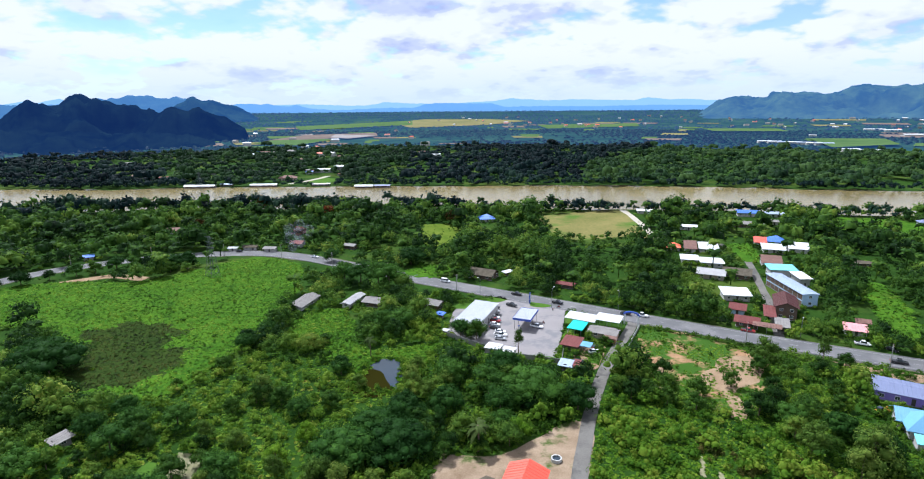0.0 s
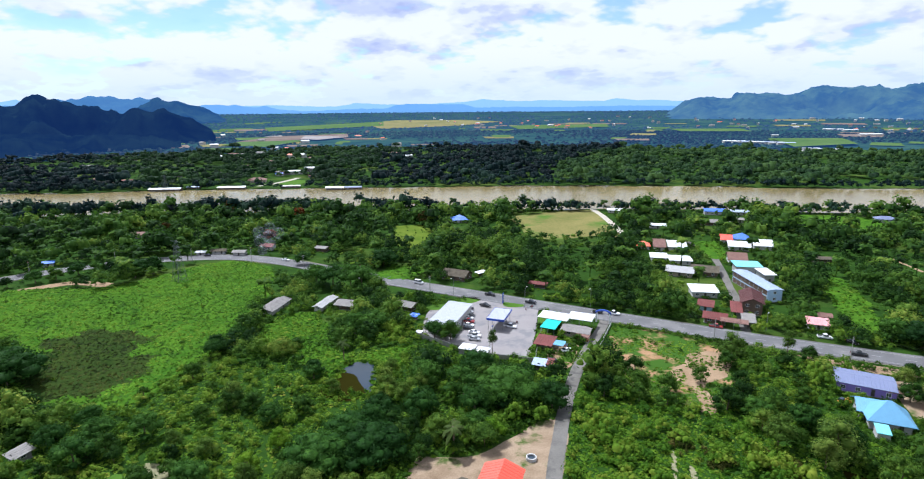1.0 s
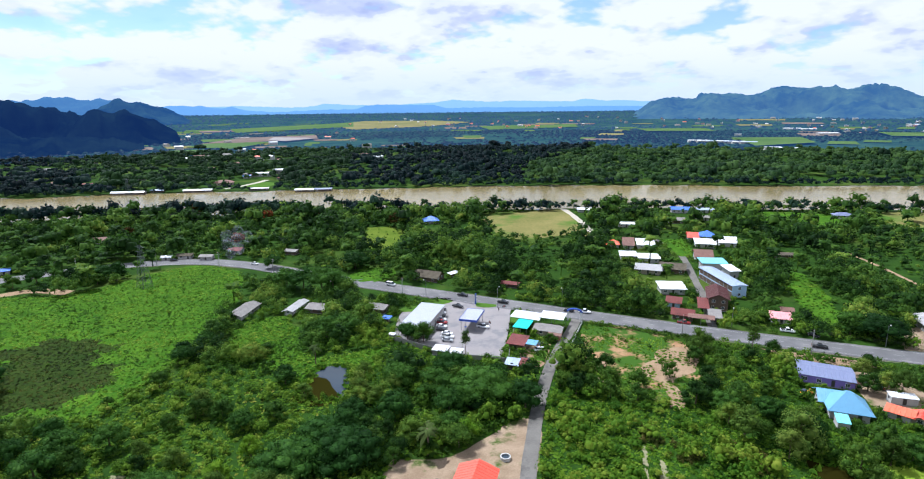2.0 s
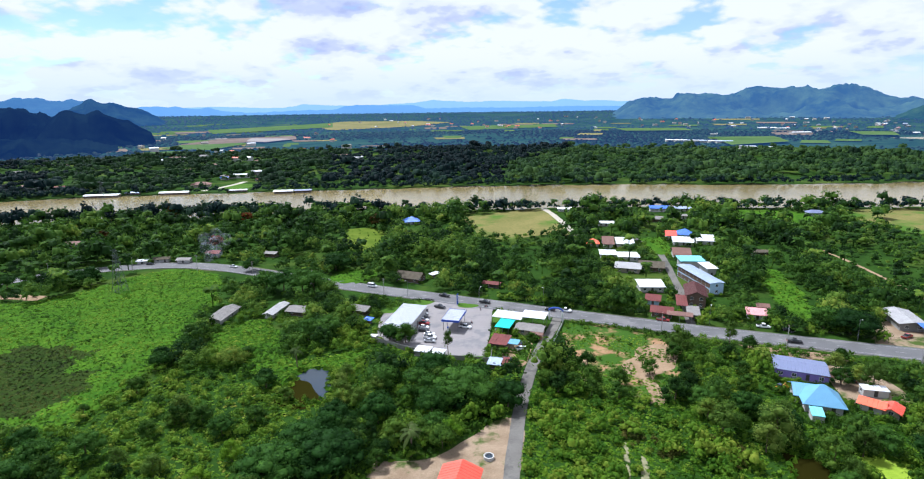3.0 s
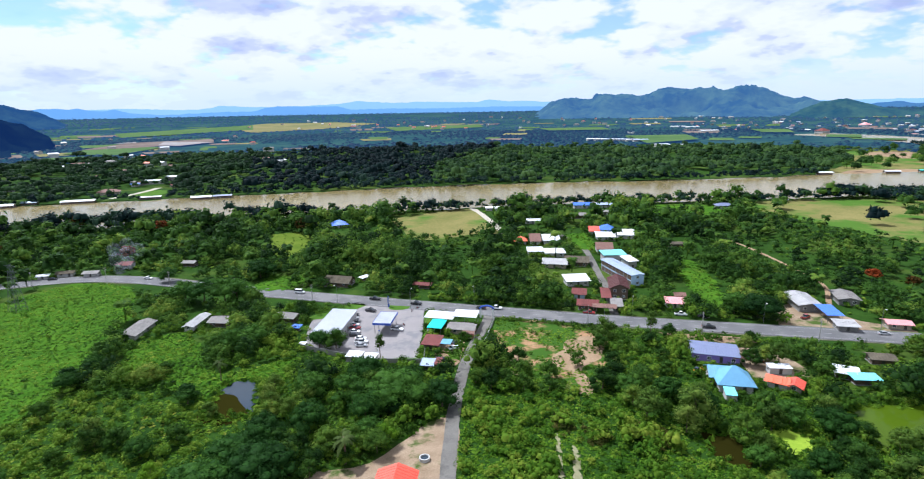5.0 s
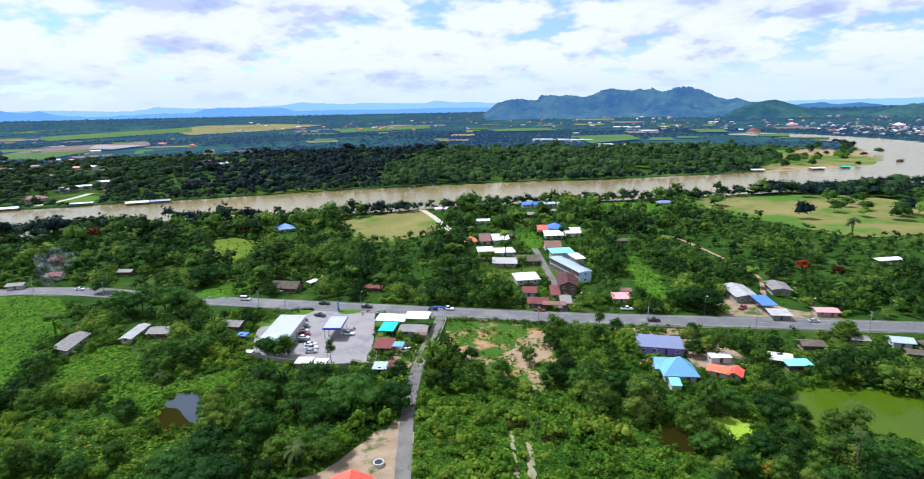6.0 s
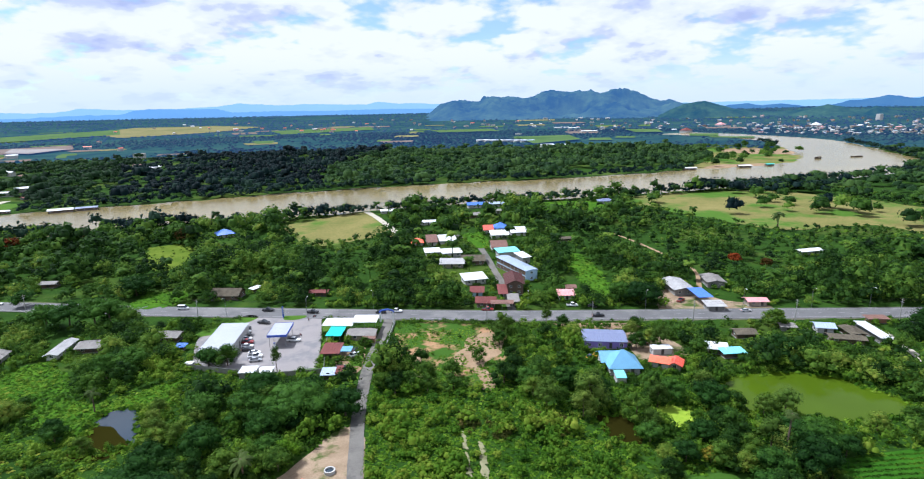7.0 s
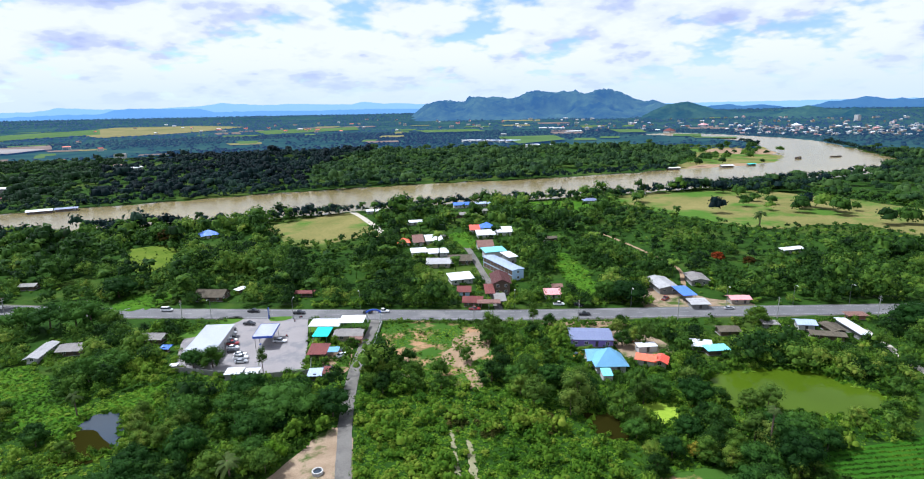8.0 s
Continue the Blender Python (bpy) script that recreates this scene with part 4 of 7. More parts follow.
def shelter(x, y, lx, ly, turn, h, roof, label, kind="mono", pitch=0.06, name="open_shed", fascia=None, category="shed"):
    """A roof on posts."""
    e = new(name)
    e.matrix_basis = pose(x, y, 0, 0, 0, turn)
    tagged(e, label, category)
    HOUSES.append((x, y, lx / 2, ly / 2, radians(turn)))
    part("roof", roof_bm(kind, lx, ly, h, pitch, 0.3), tin[roof], e)
    for sx in (-lx / 2 + 0.3, 0, lx / 2 - 0.3):
        for sy in (-ly / 2 + 0.3, ly / 2 - 0.3):
            bm = bmesh.new()
            tube(bm, (sx, sy, 0), (sx, sy, h - 0.1 + (pitch * (sy + ly / 2 + 0.3) if kind == "mono" else 0)), 0.1, 0.1, 6)
            part("post", bm, steel, e)
    if fascia:
        for a in ((-lx / 2 - 0.36, -ly / 2 - 0.36, lx / 2 + 0.36, -ly / 2 - 0.304), (-lx / 2 - 0.36, ly / 2 + 0.304, lx / 2 + 0.36, ly / 2 + 0.36), (-lx / 2 - 0.36, -ly / 2 - 0.304, -lx / 2 - 0.304, ly / 2 + 0.304), (lx / 2 + 0.304, -ly / 2 - 0.304, lx / 2 + 0.36, ly / 2 + 0.304)):
            bm = bmesh.new()
            box(bm, a[0], a[1], h - 0.75, a[2], a[3], h + 0.12)
            part("fascia", bm, fascia, e, "blue fascia board")
    return e


# fuel station
shop = house(-0.8, 216, 26, 10.4, 71, 4.4, "mono", "sheet", "white", "long white-roofed shop building at the fuel station", "shop", 0.03, 0.4, name="shop")
canopy = shelter(18.6, 212.6, 12, 6.4, 70, 5.0, "sheet", "white fuel station canopy with blue fascia on posts", pitch=0.0, name="station_canopy", fascia=trim_blue, category="canopy")
house(5.2, 187.5, 5.5, 4.6, -22, 2.8, "mono", "white", "grey", "small white tin-roofed shed at the forecourt's edge", "shed", 0.05, 0.3, name="shed")
house(10.4, 185, 4.5, 4.2, -22, 2.6, "mono", "white", "grey", "small pale tin-roofed shed at the forecourt's edge", "shed", 0.05, 0.3, name="shed")
house(-13, 203.5, 2.6, 2.2, -22, 2.2, "mono", "white", "grey", "tiny white-roofed kiosk under the tree", "shed", 0.05, 0.2, openings=False, name="kiosk")
for px_, py_ in ((15.5, 207), (20.0, 217)):
    pump = new("fuel_pump")
    pump.matrix_basis = pose(px_, py_, 0.18, 0, 0, 70)
    tagged(pump, "white and blue fuel pump on a kerbed island", "fuel pump", "pumps under the canopy")
    b = bmesh.new()
    box(b, -1.6, -0.5, 0, 1.6, 0.5, 0.18, 0.04)
    part("island", b, concrete_mat, pump)
    b = bmesh.new()
    box(b, -0.45, -0.28, 0.18, 0.45, 0.28, 1.75, 0.04)
    part("cabinet", b, trim_white, pump)
    b = bmesh.new()
    box(b, -0.47, -0.3, 1.75, 0.47, 0.3, 2.0, 0.03)
    part("top", b, trim_blue, pump)

# shops and sheds between station and lane
shelter(40.9, 212.6, 11.5, 6.6, -28, 3.7, "white", "long white sheet roof on posts by the road", name="roadside_stall", category="stall")
shelter(50.9, 210, 9.2, 6.6, -26, 4.2, "white", "white sheet roof on posts beside the lane's gate", name="roadside_stall", category="stall")
shelter(38.0, 205.4, 5.4, 7.6, -28, 2.9, "teal", "bright teal awning on posts", name="awning", category="awning")
house(47.4, 201.8, 11, 7.5, -26, 3.2, "gable", "grey", "cream", "low house with weathered grey roof", pitch=0.22)
house(48.6, 196.6, 5, 4, -26, 2.8, "mono", "brown", "brick", "lean-to with rusty brown roof", "shed", 0.1, 0.3, name="lean_to")
house(33.6, 191.4, 6.6, 7.6, -26, 2.9, "mono", "rust", "wood", "small house with faded red sheet roof", pitch=0.10)
shelter(38.2, 188.2, 3.2, 3.4, -26, 2.6, "sky", "small sky-blue awning beside the red-roofed house", name="awning", category="awning")
house(29.0, 174.4, 4.6, 4.8, -22, 2.5, "mono", "paleblue", "wood", "tiny hut with pale blue and red sheet roof", pitch=0.08, name="hut")
shelter(32.2, 173.0, 1.6, 4.6, -22, 2.5, "rust", "narrow red sheet awning on the hut's side", name="awning", category="awning")

# huts by the meadow
house(-78, 236, 17, 7.5, 78, 2.6, "gable", "grey", "white", "long low hut with weathered grey roof", pitch=0.3, name="hut")
house(-56.4, 238.4, 15, 4.8, 74, 2.8, "gable", "palegrey", "white", "narrow hut with pale sheet roof", pitch=0.3, name="hut")
house(-46.3, 236.6, 9, 8, -20, 2.8, "gable", "grey", "wood", "hut with grey weathered roof under trees", pitch=0.3, name="hut")
house(-20, 234, 9, 7, -28, 2.8, "gable", "grey", "wood", "dark hut half hidden by trees", pitch=0.3, name="hut")
house(-16, 221, 3.5, 3, -28, 2.4, "mono", "blue", "wood", "tiny hut with bright blue roof", pitch=0.1, name="hut")
house(2.4, 279, 14, 10, -28, 3.0, "gable", "thatch", "wood", "brown thatched barn north of the road", "barn", 0.45, name="barn")
house(15, 283, 6, 3, 40, 2.4, "mono", "white", "wood", "small lean-to with white sheet roof", "shed", 0.1, openings=False, name="shed")
house(42, 262, 9, 5, -28, 2.6, "gable", "rust", "wood", "small hut with rusty red roof under trees", pitch=0.3, name="hut")
house(5.8, 428, 12, 12, 10, 3.0, "hip", "blue", "white", "small house with bright blue hipped roof", pitch=0.5)

# village along the lane
row = house(142.6, 250.6, 32, 7.4, 90, 5.7, "gable", "paleblue", "blue", "long two-storey light blue building with pale blue roof", "building", 0.12, 0.5, 2, name="row_building")
for z0, z1 in ((0.3, 2.5), (3.1, 5.3)):
    for k in range(8):
        b = bmesh.new()
        box(b, -15.3 + k * 3.85, 3.31, z0, -15.3 + k * 3.85 + 3.5, 3.42, z1, 0.03)
        part("gallery_front", b, wall_paint["wood"], row, "dark brown timber gallery front")
house(155.4, 266, 6, 10, 0, 4.6, "mono", "white", "white", "white house with white sheet roof", pitch=0.08)
house(153.5, 280.5, 13, 9, -10, 4.6, "mono", "cyan", "white", "house with turquoise sheet roof", pitch=0.08)
house(127.5, 226.5, 17, 9, 66, 5.4, "gable", "darkred", "wood", "two-storey dark red timber house", pitch=0.45, storeys=2)
shelter(118.5, 221, 4, 12, -24, 3.0, "rust", "faded red awning beside the timber house", name="awning", category="awning")
house(118, 210, 5, 9, -24, 3.0, "mono", "grey", "grey", "low house with grey sheet roof by the road", pitch=0.08)
house(159, 302, 10, 14, -20, 3.6, "gable", "brown", "white", "house with brown tiled roof", pitch=0.4)
house(115.8, 246.5, 12, 10, -10, 3.8, "mono", "white", "white", "house with bright white sheet roof", pitch=0.08)
house(109.2, 228.5, 6.5, 9, -28, 3.2, "gable", "rust", "blue", "small house with red roof and blue wall", pitch=0.35)
house(106.2, 213.5, 9, 8, -28, 3.0, "gable", "rust", "wood", "roadside house with rusty red roof", pitch=0.4)
shelter(110.5, 206.5, 9.5, 4, -28, 2.8, "brown", "brown roadside awning on posts", name="awning", category="awning")
house(118.5, 280, 13.5, 12, -25, 3.4, "gable", "palegrey", "cream", "house with weathered grey roof", pitch=0.3)
house(131.6, 280.4, 13.5, 13, -25, 3.4, "gable", "thatch", "wood", "house with old brown-grey roof", pitch=0.3)
house(127, 302, 12, 12, -15, 3.6, "gable", "white", "white", "house with white sheet roof", pitch=0.2)
house(117.4, 308, 9.5, 9, -15, 3.4, "mono", "white", "white", "small house with white sheet roof", pitch=0.08)
house(137.6, 333, 11, 13, -15, 3.6, "mono", "white", "white", "house with white sheet roof", pitch=0.1)
house(127.5, 336, 7, 18, -15, 3.6, "gable", "brown", "white", "long house with reddish brown roof", pitch=0.35)
house(118, 336, 8, 9, -15, 3.2, "hip", "orange", "white", "small house with orange-red hipped roof", pitch=0.5)
house(175.5, 349, 7, 12, -20, 3.6, "gable", "red", "white", "house with bright red roof", pitch=0.4)
house(186, 350, 10, 12, -20, 3.6, "hip", "blue", "white", "house with bright blue hipped roof", pitch=0.5)
house(175, 331, 12.5, 12, -20, 3.6, "mono", "white", "white", "house with white sheet roof", pitch=0.08)
house(190.5, 334, 11, 16, -20, 3.6, "gable", "white", "white", "house with pale bluish roof", pitch=0.3)
house(142.8, 205, 8, 7, -25, 3.2, "mono", "pink", "white", "small pink-roofed house by the road", pitch=0.1)
house(150, 212, 5, 5, -25, 3.2, "gable", "brown", "brick", "small brick house with brown roof", pitch=0.4)
house(205, 300, 12, 6, -10, 2.8, "gable", "thatch", "wood", "long low farm hut with straw-coloured roof", pitch=0.3, name="hut")
house(190, 405, 12, 10, -20, 3.4, "gable", "grey", "wood", "riverside house with grey roof", pitch=0.3)
house(214, 412, 10, 7, -20, 3.4, "gable", "grey", "white", "riverside house with grey roof", pitch=0.3)
house(212, 445, 16, 9, -15, 4.0, "gable", "blue", "white", "riverside building with bright blue roof", pitch=0.4)
house(232, 442, 16, 8, -15, 3.6, "gable", "paleblue", "white", "riverside building with pale roof", pitch=0.3)
house(322, 405, 14, 9, -20, 3.8, "hip", "purple", "white", "riverside house with violet-blue roof", pitch=0.4)
house(148, 395, 12, 8, -15, 3.4, "gable", "white", "white", "white-roofed house near the river", pitch=0.25)
house(135, 458, 12, 8, -15, 3.4, "gable", "white", "white", "pale house at the track's end", pitch=0.25)

# south of the main road
house(126.2, 156.8, 15.5, 11.5, -31, 3.8, "gable", "purple", "violet", "violet house with slate-violet roof", pitch=0.16, over=0.3)
shelter(130.5, 149.4, 4, 2.4, -22, 2.6, "brown", "orange-brown awning beside the violet house", name="awning", category="awning")
house(117.8, 136.4, 10.8, 10, -25, 3.6, "hip", "sky", "white", "house with sky-blue hipped roof", pitch=0.85)
house(116.2, 141.6, 6.4, 8.5, -25, 3.6, "gable", "sky", "white", "gabled wing with sky-blue roof", pitch=0.5, name="house_wing")
house(112.2, 130.5, 3.2, 4.2, -25, 2.6, "mono", "cyan", "white", "turquoise-roofed porch of the blue house", pitch=0.15, over=0.2, name="porch", openings=False)
house(131, 132.8, 6.6, 5.6, -50, 3.0, "gable", "orange", "white", "house with bright orange-red roof", pitch=0.4)
house(134.2, 129.6, 6, 5, 40, 2.7, "gable", "red", "cream", "red-roofed wing of the orange house", pitch=0.4, name="house_wing")
house(138.2, 140.4, 7, 3.4, -20, 3.2, "mono", "white", "white", "narrow white sheet-roofed shed", "shed", 0.06, 0.2, name="shed")
house(156.2, 132.4, 7, 5.5, -40, 3.0, "mono", "white", "wood", "pond-side house with white sheet roof", pitch=0.08)
house(158.0, 127.6, 8, 4.5, -20, 2.9, "mono", "cyan", "wood", "pond-side house with pale turquoise roof", pitch=0.06)
house(176, 138, 8, 6, -25, 2.8, "gable", "thatch", "wood", "brown hut among trees", pitch=0.3, name="hut")

# right-hand roadside workshops
house(195.6, 191, 18, 10, 68, 3.9, "gable", "palegrey", "grey", "large open workshop with dusty white roof", "workshop", 0.2, name="workshop")
house(217, 190, 13, 9, 60, 3.8, "gable", "grey", "grey", "workshop with grey sheet roof", "workshop", 0.2, name="workshop")
shelter(193.4, 175.4, 6, 11, -20, 3.4, "blue", "long bright blue awning on posts", name="awning", category="awning")
house(190, 164.4, 8, 7, -26, 3.2, "mono", "palegrey", "grey", "roadside shop with pale sheet roof", "shop", 0.06, name="shop")
house(210, 160.4, 9, 6, -26, 3.0, "gable", "pink", "cream", "market stall with faded pink roof", "stall", 0.3, name="roadside_stall")
house(205.6, 127.6, 7, 6, -35, 3.8, "gable", "paleblue", "white", "white roadside house with pale violet roof", pitch=0.35)
house(218, 117.2, 17, 4.6, 62, 3.4, "mono", "white", "grey", "long narrow workshop with white roof", "workshop", 0.05, name="workshop")
house(212, 120.5, 9, 6, 62, 3.0, "gable", "thatch", "wood", "low shed with dark weathered roof", "shed", 0.2, name="shed")
house(233.5, 125, 8, 4, -28, 2.8, "mono", "brown", "brick", "rust-brown roofed roadside stall", "stall", 0.06, name="roadside_stall")
house(196, 135, 6, 4, -35, 2.6, "mono", "grey", "grey", "small grey shed by the road", "shed", 0.08, name="shed")
house(204, 118, 12, 5, -40, 2.8, "gable", "thatch", "wood", "brown hut behind the roadside trees", pitch=0.25, name="hut")
house(310, 205, 16, 5, -10, 3.4, "mono", "white", "grey", "long white-roofed farm shed among trees", "shed", 0.05, name="shed")
house(-128, 333, 8, 6, -5, 2.8, "gable", "grey", "white", "roadside house with white roof", pitch=0.3)
house(-142, 337, 9, 6, 5, 2.8, "gable", "thatch", "white", "roadside house with grey roof", pitch=0.3)
house(-152, 334, 6, 4, 10, 2.6, "mono", "white", "white", "small white roadside stall", "stall", 0.06, name="roadside_stall")
house(-115, 345, 9, 7, -10, 3.4, "gable", "rust", "white", "house with rust-red roof among trees", pitch=0.4)
house(-215, 385, 12, 8, 5, 3.2, "gable", "brown", "white", "brown-roofed house among trees", pitch=0.4)
house(-228, 312, 6, 5, 30, 3.0, "mono", "blue", "white", "small stall with bright blue roof", "stall", 0.1, name="roadside_stall")
house(-80, 340, 8, 6, -20, 3.0, "gable", "grey", "wood", "grey hut among trees", pitch=0.3, name="hut")

house(-109, 128, 5, 5, -30, 2.6, "mono", "grey", "grey", "small grey-roofed hut among trees", pitch=0.1, name="hut")
# near yard at the lane
house(10.4, 112.6, 9, 9.4, 72, 4.0, "gable", "red", "cream", "house with bright red gabled roof beside the lane", pitch=0.4)
house(2.4, 110.6, 5, 6, -30, 2.8, "gable", "thatch", "wood", "hut with dark weathered roof", pitch=0.35, name="hut")

# across the river
for fx, fy, fl, fw, rf, words in ((-312, 626, 34, 9, "white", "floating raft house with white roof"), (-288, 640, 14, 8, "paleblue", "floating raft house with pale blue roof"), (-243, 634, 30, 9, "white", "floating raft house with white roof"),
                                  (-127, 622, 20, 9, "white", "floating raft house with white roof"), (-107, 624, 18, 8, "purple", "floating raft house with blue roof"), (-180, 640, 22, 6, "white", "long floating landing with pale roof")):
    house(fx, fy - 6, fl, fw, 3, 3.0, "gable", rf, "wood", words, "raft house", 0.25, name="raft_house", base=0.16, group="raft houses along the far bank")
house(-236, 690, 22, 14, 10, 4.0, "hip", "brown", "cream", "riverside hall with terracotta roof", "hall", 0.4, name="hall")
house(-212, 775, 26, 10, 5, 4.5, "gable", "white", "white", "long white-roofed building across the river", "building", 0.2, name="building")
house(-228, 755, 10, 8, 5, 4.0, "gable", "blue", "white", "blue-roofed building across the river", "building", 0.3, name="building")
sheet("lawn", [(-205, 665), (-178, 660), (-180, 700), (-200, 705)], 0.1, lawn_mat, "bright lawn on the far bank", 8, 2)
ribbon("earth_track", [(-222, 650), (-205, 690), (-196, 730)], 7, 0.12, paleroad_mat, "pale ramp down to the far bank", 0.3, step=8, ragged=1)
house(587, 566, 18, 8, -20, 3.5, "gable", "white", "wood", "pale raft house by the sand bank", "raft house", 0.25, name="raft_house", base=0.1)
house(668, 548, 18, 8, -20, 3.5, "gable", "white", "wood", "white raft house by the sand bank", "raft house", 0.25, name="raft_house", base=0.1)
house(714, 545, 12, 6, -20, 3.0, "gable", "teal", "wood", "small teal raft house", "raft house", 0.25, name="raft_house", base=0.1)
house(860, 575, 16, 7, 20, 3.2, "gable", "thatch", "wood", "dark raft moored at the spit", "raft house", 0.25, name="raft_house", base=0.14)
house(930, 560, 20, 6, -10, 2.2, "gable", "thatch", "wood", "dark barge on the river", "barge", 0.15, name="barge", base=0.14, openings=False)

# far sheds and the town
rng = random.Random(11)
for k in range(7):
    sx, sy = spot(26.2 + k * 0.75, -3.22 - 0.015 * k)
    house(sx, sy, 26 + rng.random() * 12, 12, rng.uniform(-30, 0), 5.0, "gable", rng.choice(["white", "white", "paleblue"]), "white", "long far shed with pale roof", "shed", 0.2, name="far_shed", group="row of far sheds", openings=False)
for az_, el_, ln in ((32.6, -3.8, 30), (34.0, -3.85, 40), (36.6, -2.45, 60), (29.8, -2.62, 20), (34.0, -2.0, 60), (35.2, -2.05, 50)):
    sx, sy = spot(az_, el_)
    house(sx, sy, ln, ln * 0.35, rng.uniform(-30, 0), 6.0, "gable", "white", "white", "far warehouse with white roof", "warehouse", 0.15, name="far_warehouse", openings=False)
for k in range(310):
    az_ = rng.uniform(51, 66) if k < 190 else rng.uniform(36, 64)
    el_ = rng.uniform(-2.7, -1.9) if k < 190 else rng.uniform(-2.3, -1.2)
    sx, sy = spot(az_, el_)
    s = math.hypot(sx, sy) / 1500
    house(sx, sy, rng.uniform(6, 17) * s * 0.72, rng.uniform(6, 10) * s * 0.65, rng.uniform(-40, 40), rng.uniform(3, 7) * s * 0.62, rng.choice(["gable", "mono", "hip"]), rng.choice(["white", "white", "white", "white", "palegrey", "grey", "rust", "paleblue", "brown", "pink"]),
          rng.choice(["white", "white", "cream", "grey"]), "far town building with pale walls", "building", 0.2, 0.5, openings=False, base=float(ground_z(sx, sy)), name="town_building", group="buildings of the far town")
for az_, el_, rf in ((55.8, -2.0, "white"), (45.5, -2.5, "rust"), (48.4, -1.95, "pink")):
    sx, sy = spot(az_, el_)
    house(sx, sy, 32, 26, 10, 7, "hip", rf, "white", "large hall of the far town with hipped roof", "hall", 0.6, 1.0, openings=False, base=float(ground_z(sx, sy)), name="town_hall")
sx, sy = spot(60.1, -1.5)
house(sx, sy, 20, 16, 0, 24, "mono", "white", "white", "pale tower block in the far town", "tower block", 0.02, 0.2, openings=False, base=float(ground_z(sx, sy)), name="tower_block")
for k in range(90):
    az_ = rng.uniform(-26, 36)
    sx, sy = spot(az_, rng.uniform(-5.2, -1.4) if az_ < -4 else rng.uniform(-2.0, -0.9))
    if math.hypot(sx, sy) < 1000:
        continue
    house(sx, sy, rng.uniform(9, 24), rng.uniform(7, 12), rng.uniform(-60, 60), rng.uniform(5, 9), "gable", rng.choice(["white", "grey", "rust", "brown", "orange", "white"]), "white", "far farmhouse among trees", "house", 0.35, openings=False,
          base=float(ground_z(sx, sy)), name="far_house", group="scattered far houses")

for k in range(24):
    sx, sy = spot(rng.uniform(-33, -9), rng.uniform(-6.4, -4.2))
    house(sx, sy, rng.uniform(8, 16), rng.uniform(6, 9), rng.uniform(-60, 60), rng.uniform(3, 5), "gable", rng.choice(["white", "grey", "rust", "brown", "grey", "thatch"]), "grey", "small house among the trees of the far bank", "house", 0.35, openings=False,
          name="far_house", group="houses on the far bank")


# ---- gate, walls, well, poles ----
def gate_arch():
    e = new("lane_gate")
    e.matrix_basis = pose(60.6, 213.4, 0.16, 0, 0, -24)
    tagged(e, "blue arched gate over the lane's mouth", "gate")
    for s in (-1, 1):
        b = bmesh.new()
        box(b, s * 2.6 - 0.3, -0.3, 0, s * 2.6 + 0.3, 0.3, 4.0, 0.04)
        part("pillar", b, trim_white, e)
    b = bmesh.new()
    prev = None
    for k in range(13):
        a = math.pi * k / 12
        p = (2.9 * math.cos(a), 0, 4.0 + 1.3 * math.sin(a))
        if prev:
            tube(b, prev, p, 0.38, 0.38, 6)
        prev = p
    part("arch", b, trim_blue, e, "dark blue arch")


gate_arch()


def low_wall(pts, h, material, label, name="boundary_wall"):
    e = new(name)
    tagged(e, label, "wall")
    for (x0, y0), (x1, y1) in zip(pts, pts[1:]):
        n = max(1, int(math.hypot(x1 - x0, y1 - y0) / 3.0))
        for k in range(n):
            a, b_ = Vector((x0, y0)).lerp(Vector((x1, y1)), k / n), Vector((x0, y0)).lerp(Vector((x1, y1)), (k + 1) / n)
            L, ang = (b_ - a).length, math.atan2(b_.y - a.y, b_.x - a.x)
            b = bmesh.new()
            box(b, 0.13, -0.07, 0, L, 0.07, h)
            p = part("panel", b, material, e)
            p.matrix_basis = Matrix.Translation((a.x, a.y, 0)) @ Matrix.Rotation(ang, 4, "Z")
            b = bmesh.new()
            box(b, -0.12, -0.12, 0, 0.12, 0.12, h + 0.15, 0.02)
            p = part("post", b, material, e)
            p.matrix_basis = Matrix.Translation((a.x, a.y, 0)) @ Matrix.Rotation(ang, 4, "Z")


low_wall([(63.2, 211), (55.2, 194), (51.0, 185)], 1.3, wall_paint["white"], "pale concrete boundary wall along the lane")
low_wall([(-14, 202), (2, 189), (11, 182.5), (27.5, 177.5)], 2.0, wall_paint["grey"], "dark grey block wall behind the fuel station")
low_wall([(28.0, 178), (30.5, 190), (34.5, 206)], 1.2, wall_paint["grey"], "low grey block wall beside the lawn")

well = new("well")
well.matrix_basis = pose(19.0, 123.6, 0.06)
tagged(well, "round concrete well ring in the yard", "well")
b = bmesh.new()
for r0, r1, z0, z1 in ((1.35, 1.35, 0, 0.85), (1.35, 1.05, 0.85, 0.85), (1.05, 1.05, 0.85, 0.1), (1.05, 0.01, 0.1, 0.1)):
    c0 = [b.verts.new((r0 * math.cos(k * math.tau / 24), r0 * math.sin(k * math.tau / 24), z0)) for k in range(24)]
    c1 = [b.verts.new((r1 * math.cos(k * math.tau / 24), r1 * math.sin(k * math.tau / 24), z1)) for k in range(24)]
    for k in range(24):
        b.faces.new((c0[k], c0[(k + 1) % 24], c1[(k + 1) % 24], c1[k]))
part("ring", b, wall_paint["white"], well)
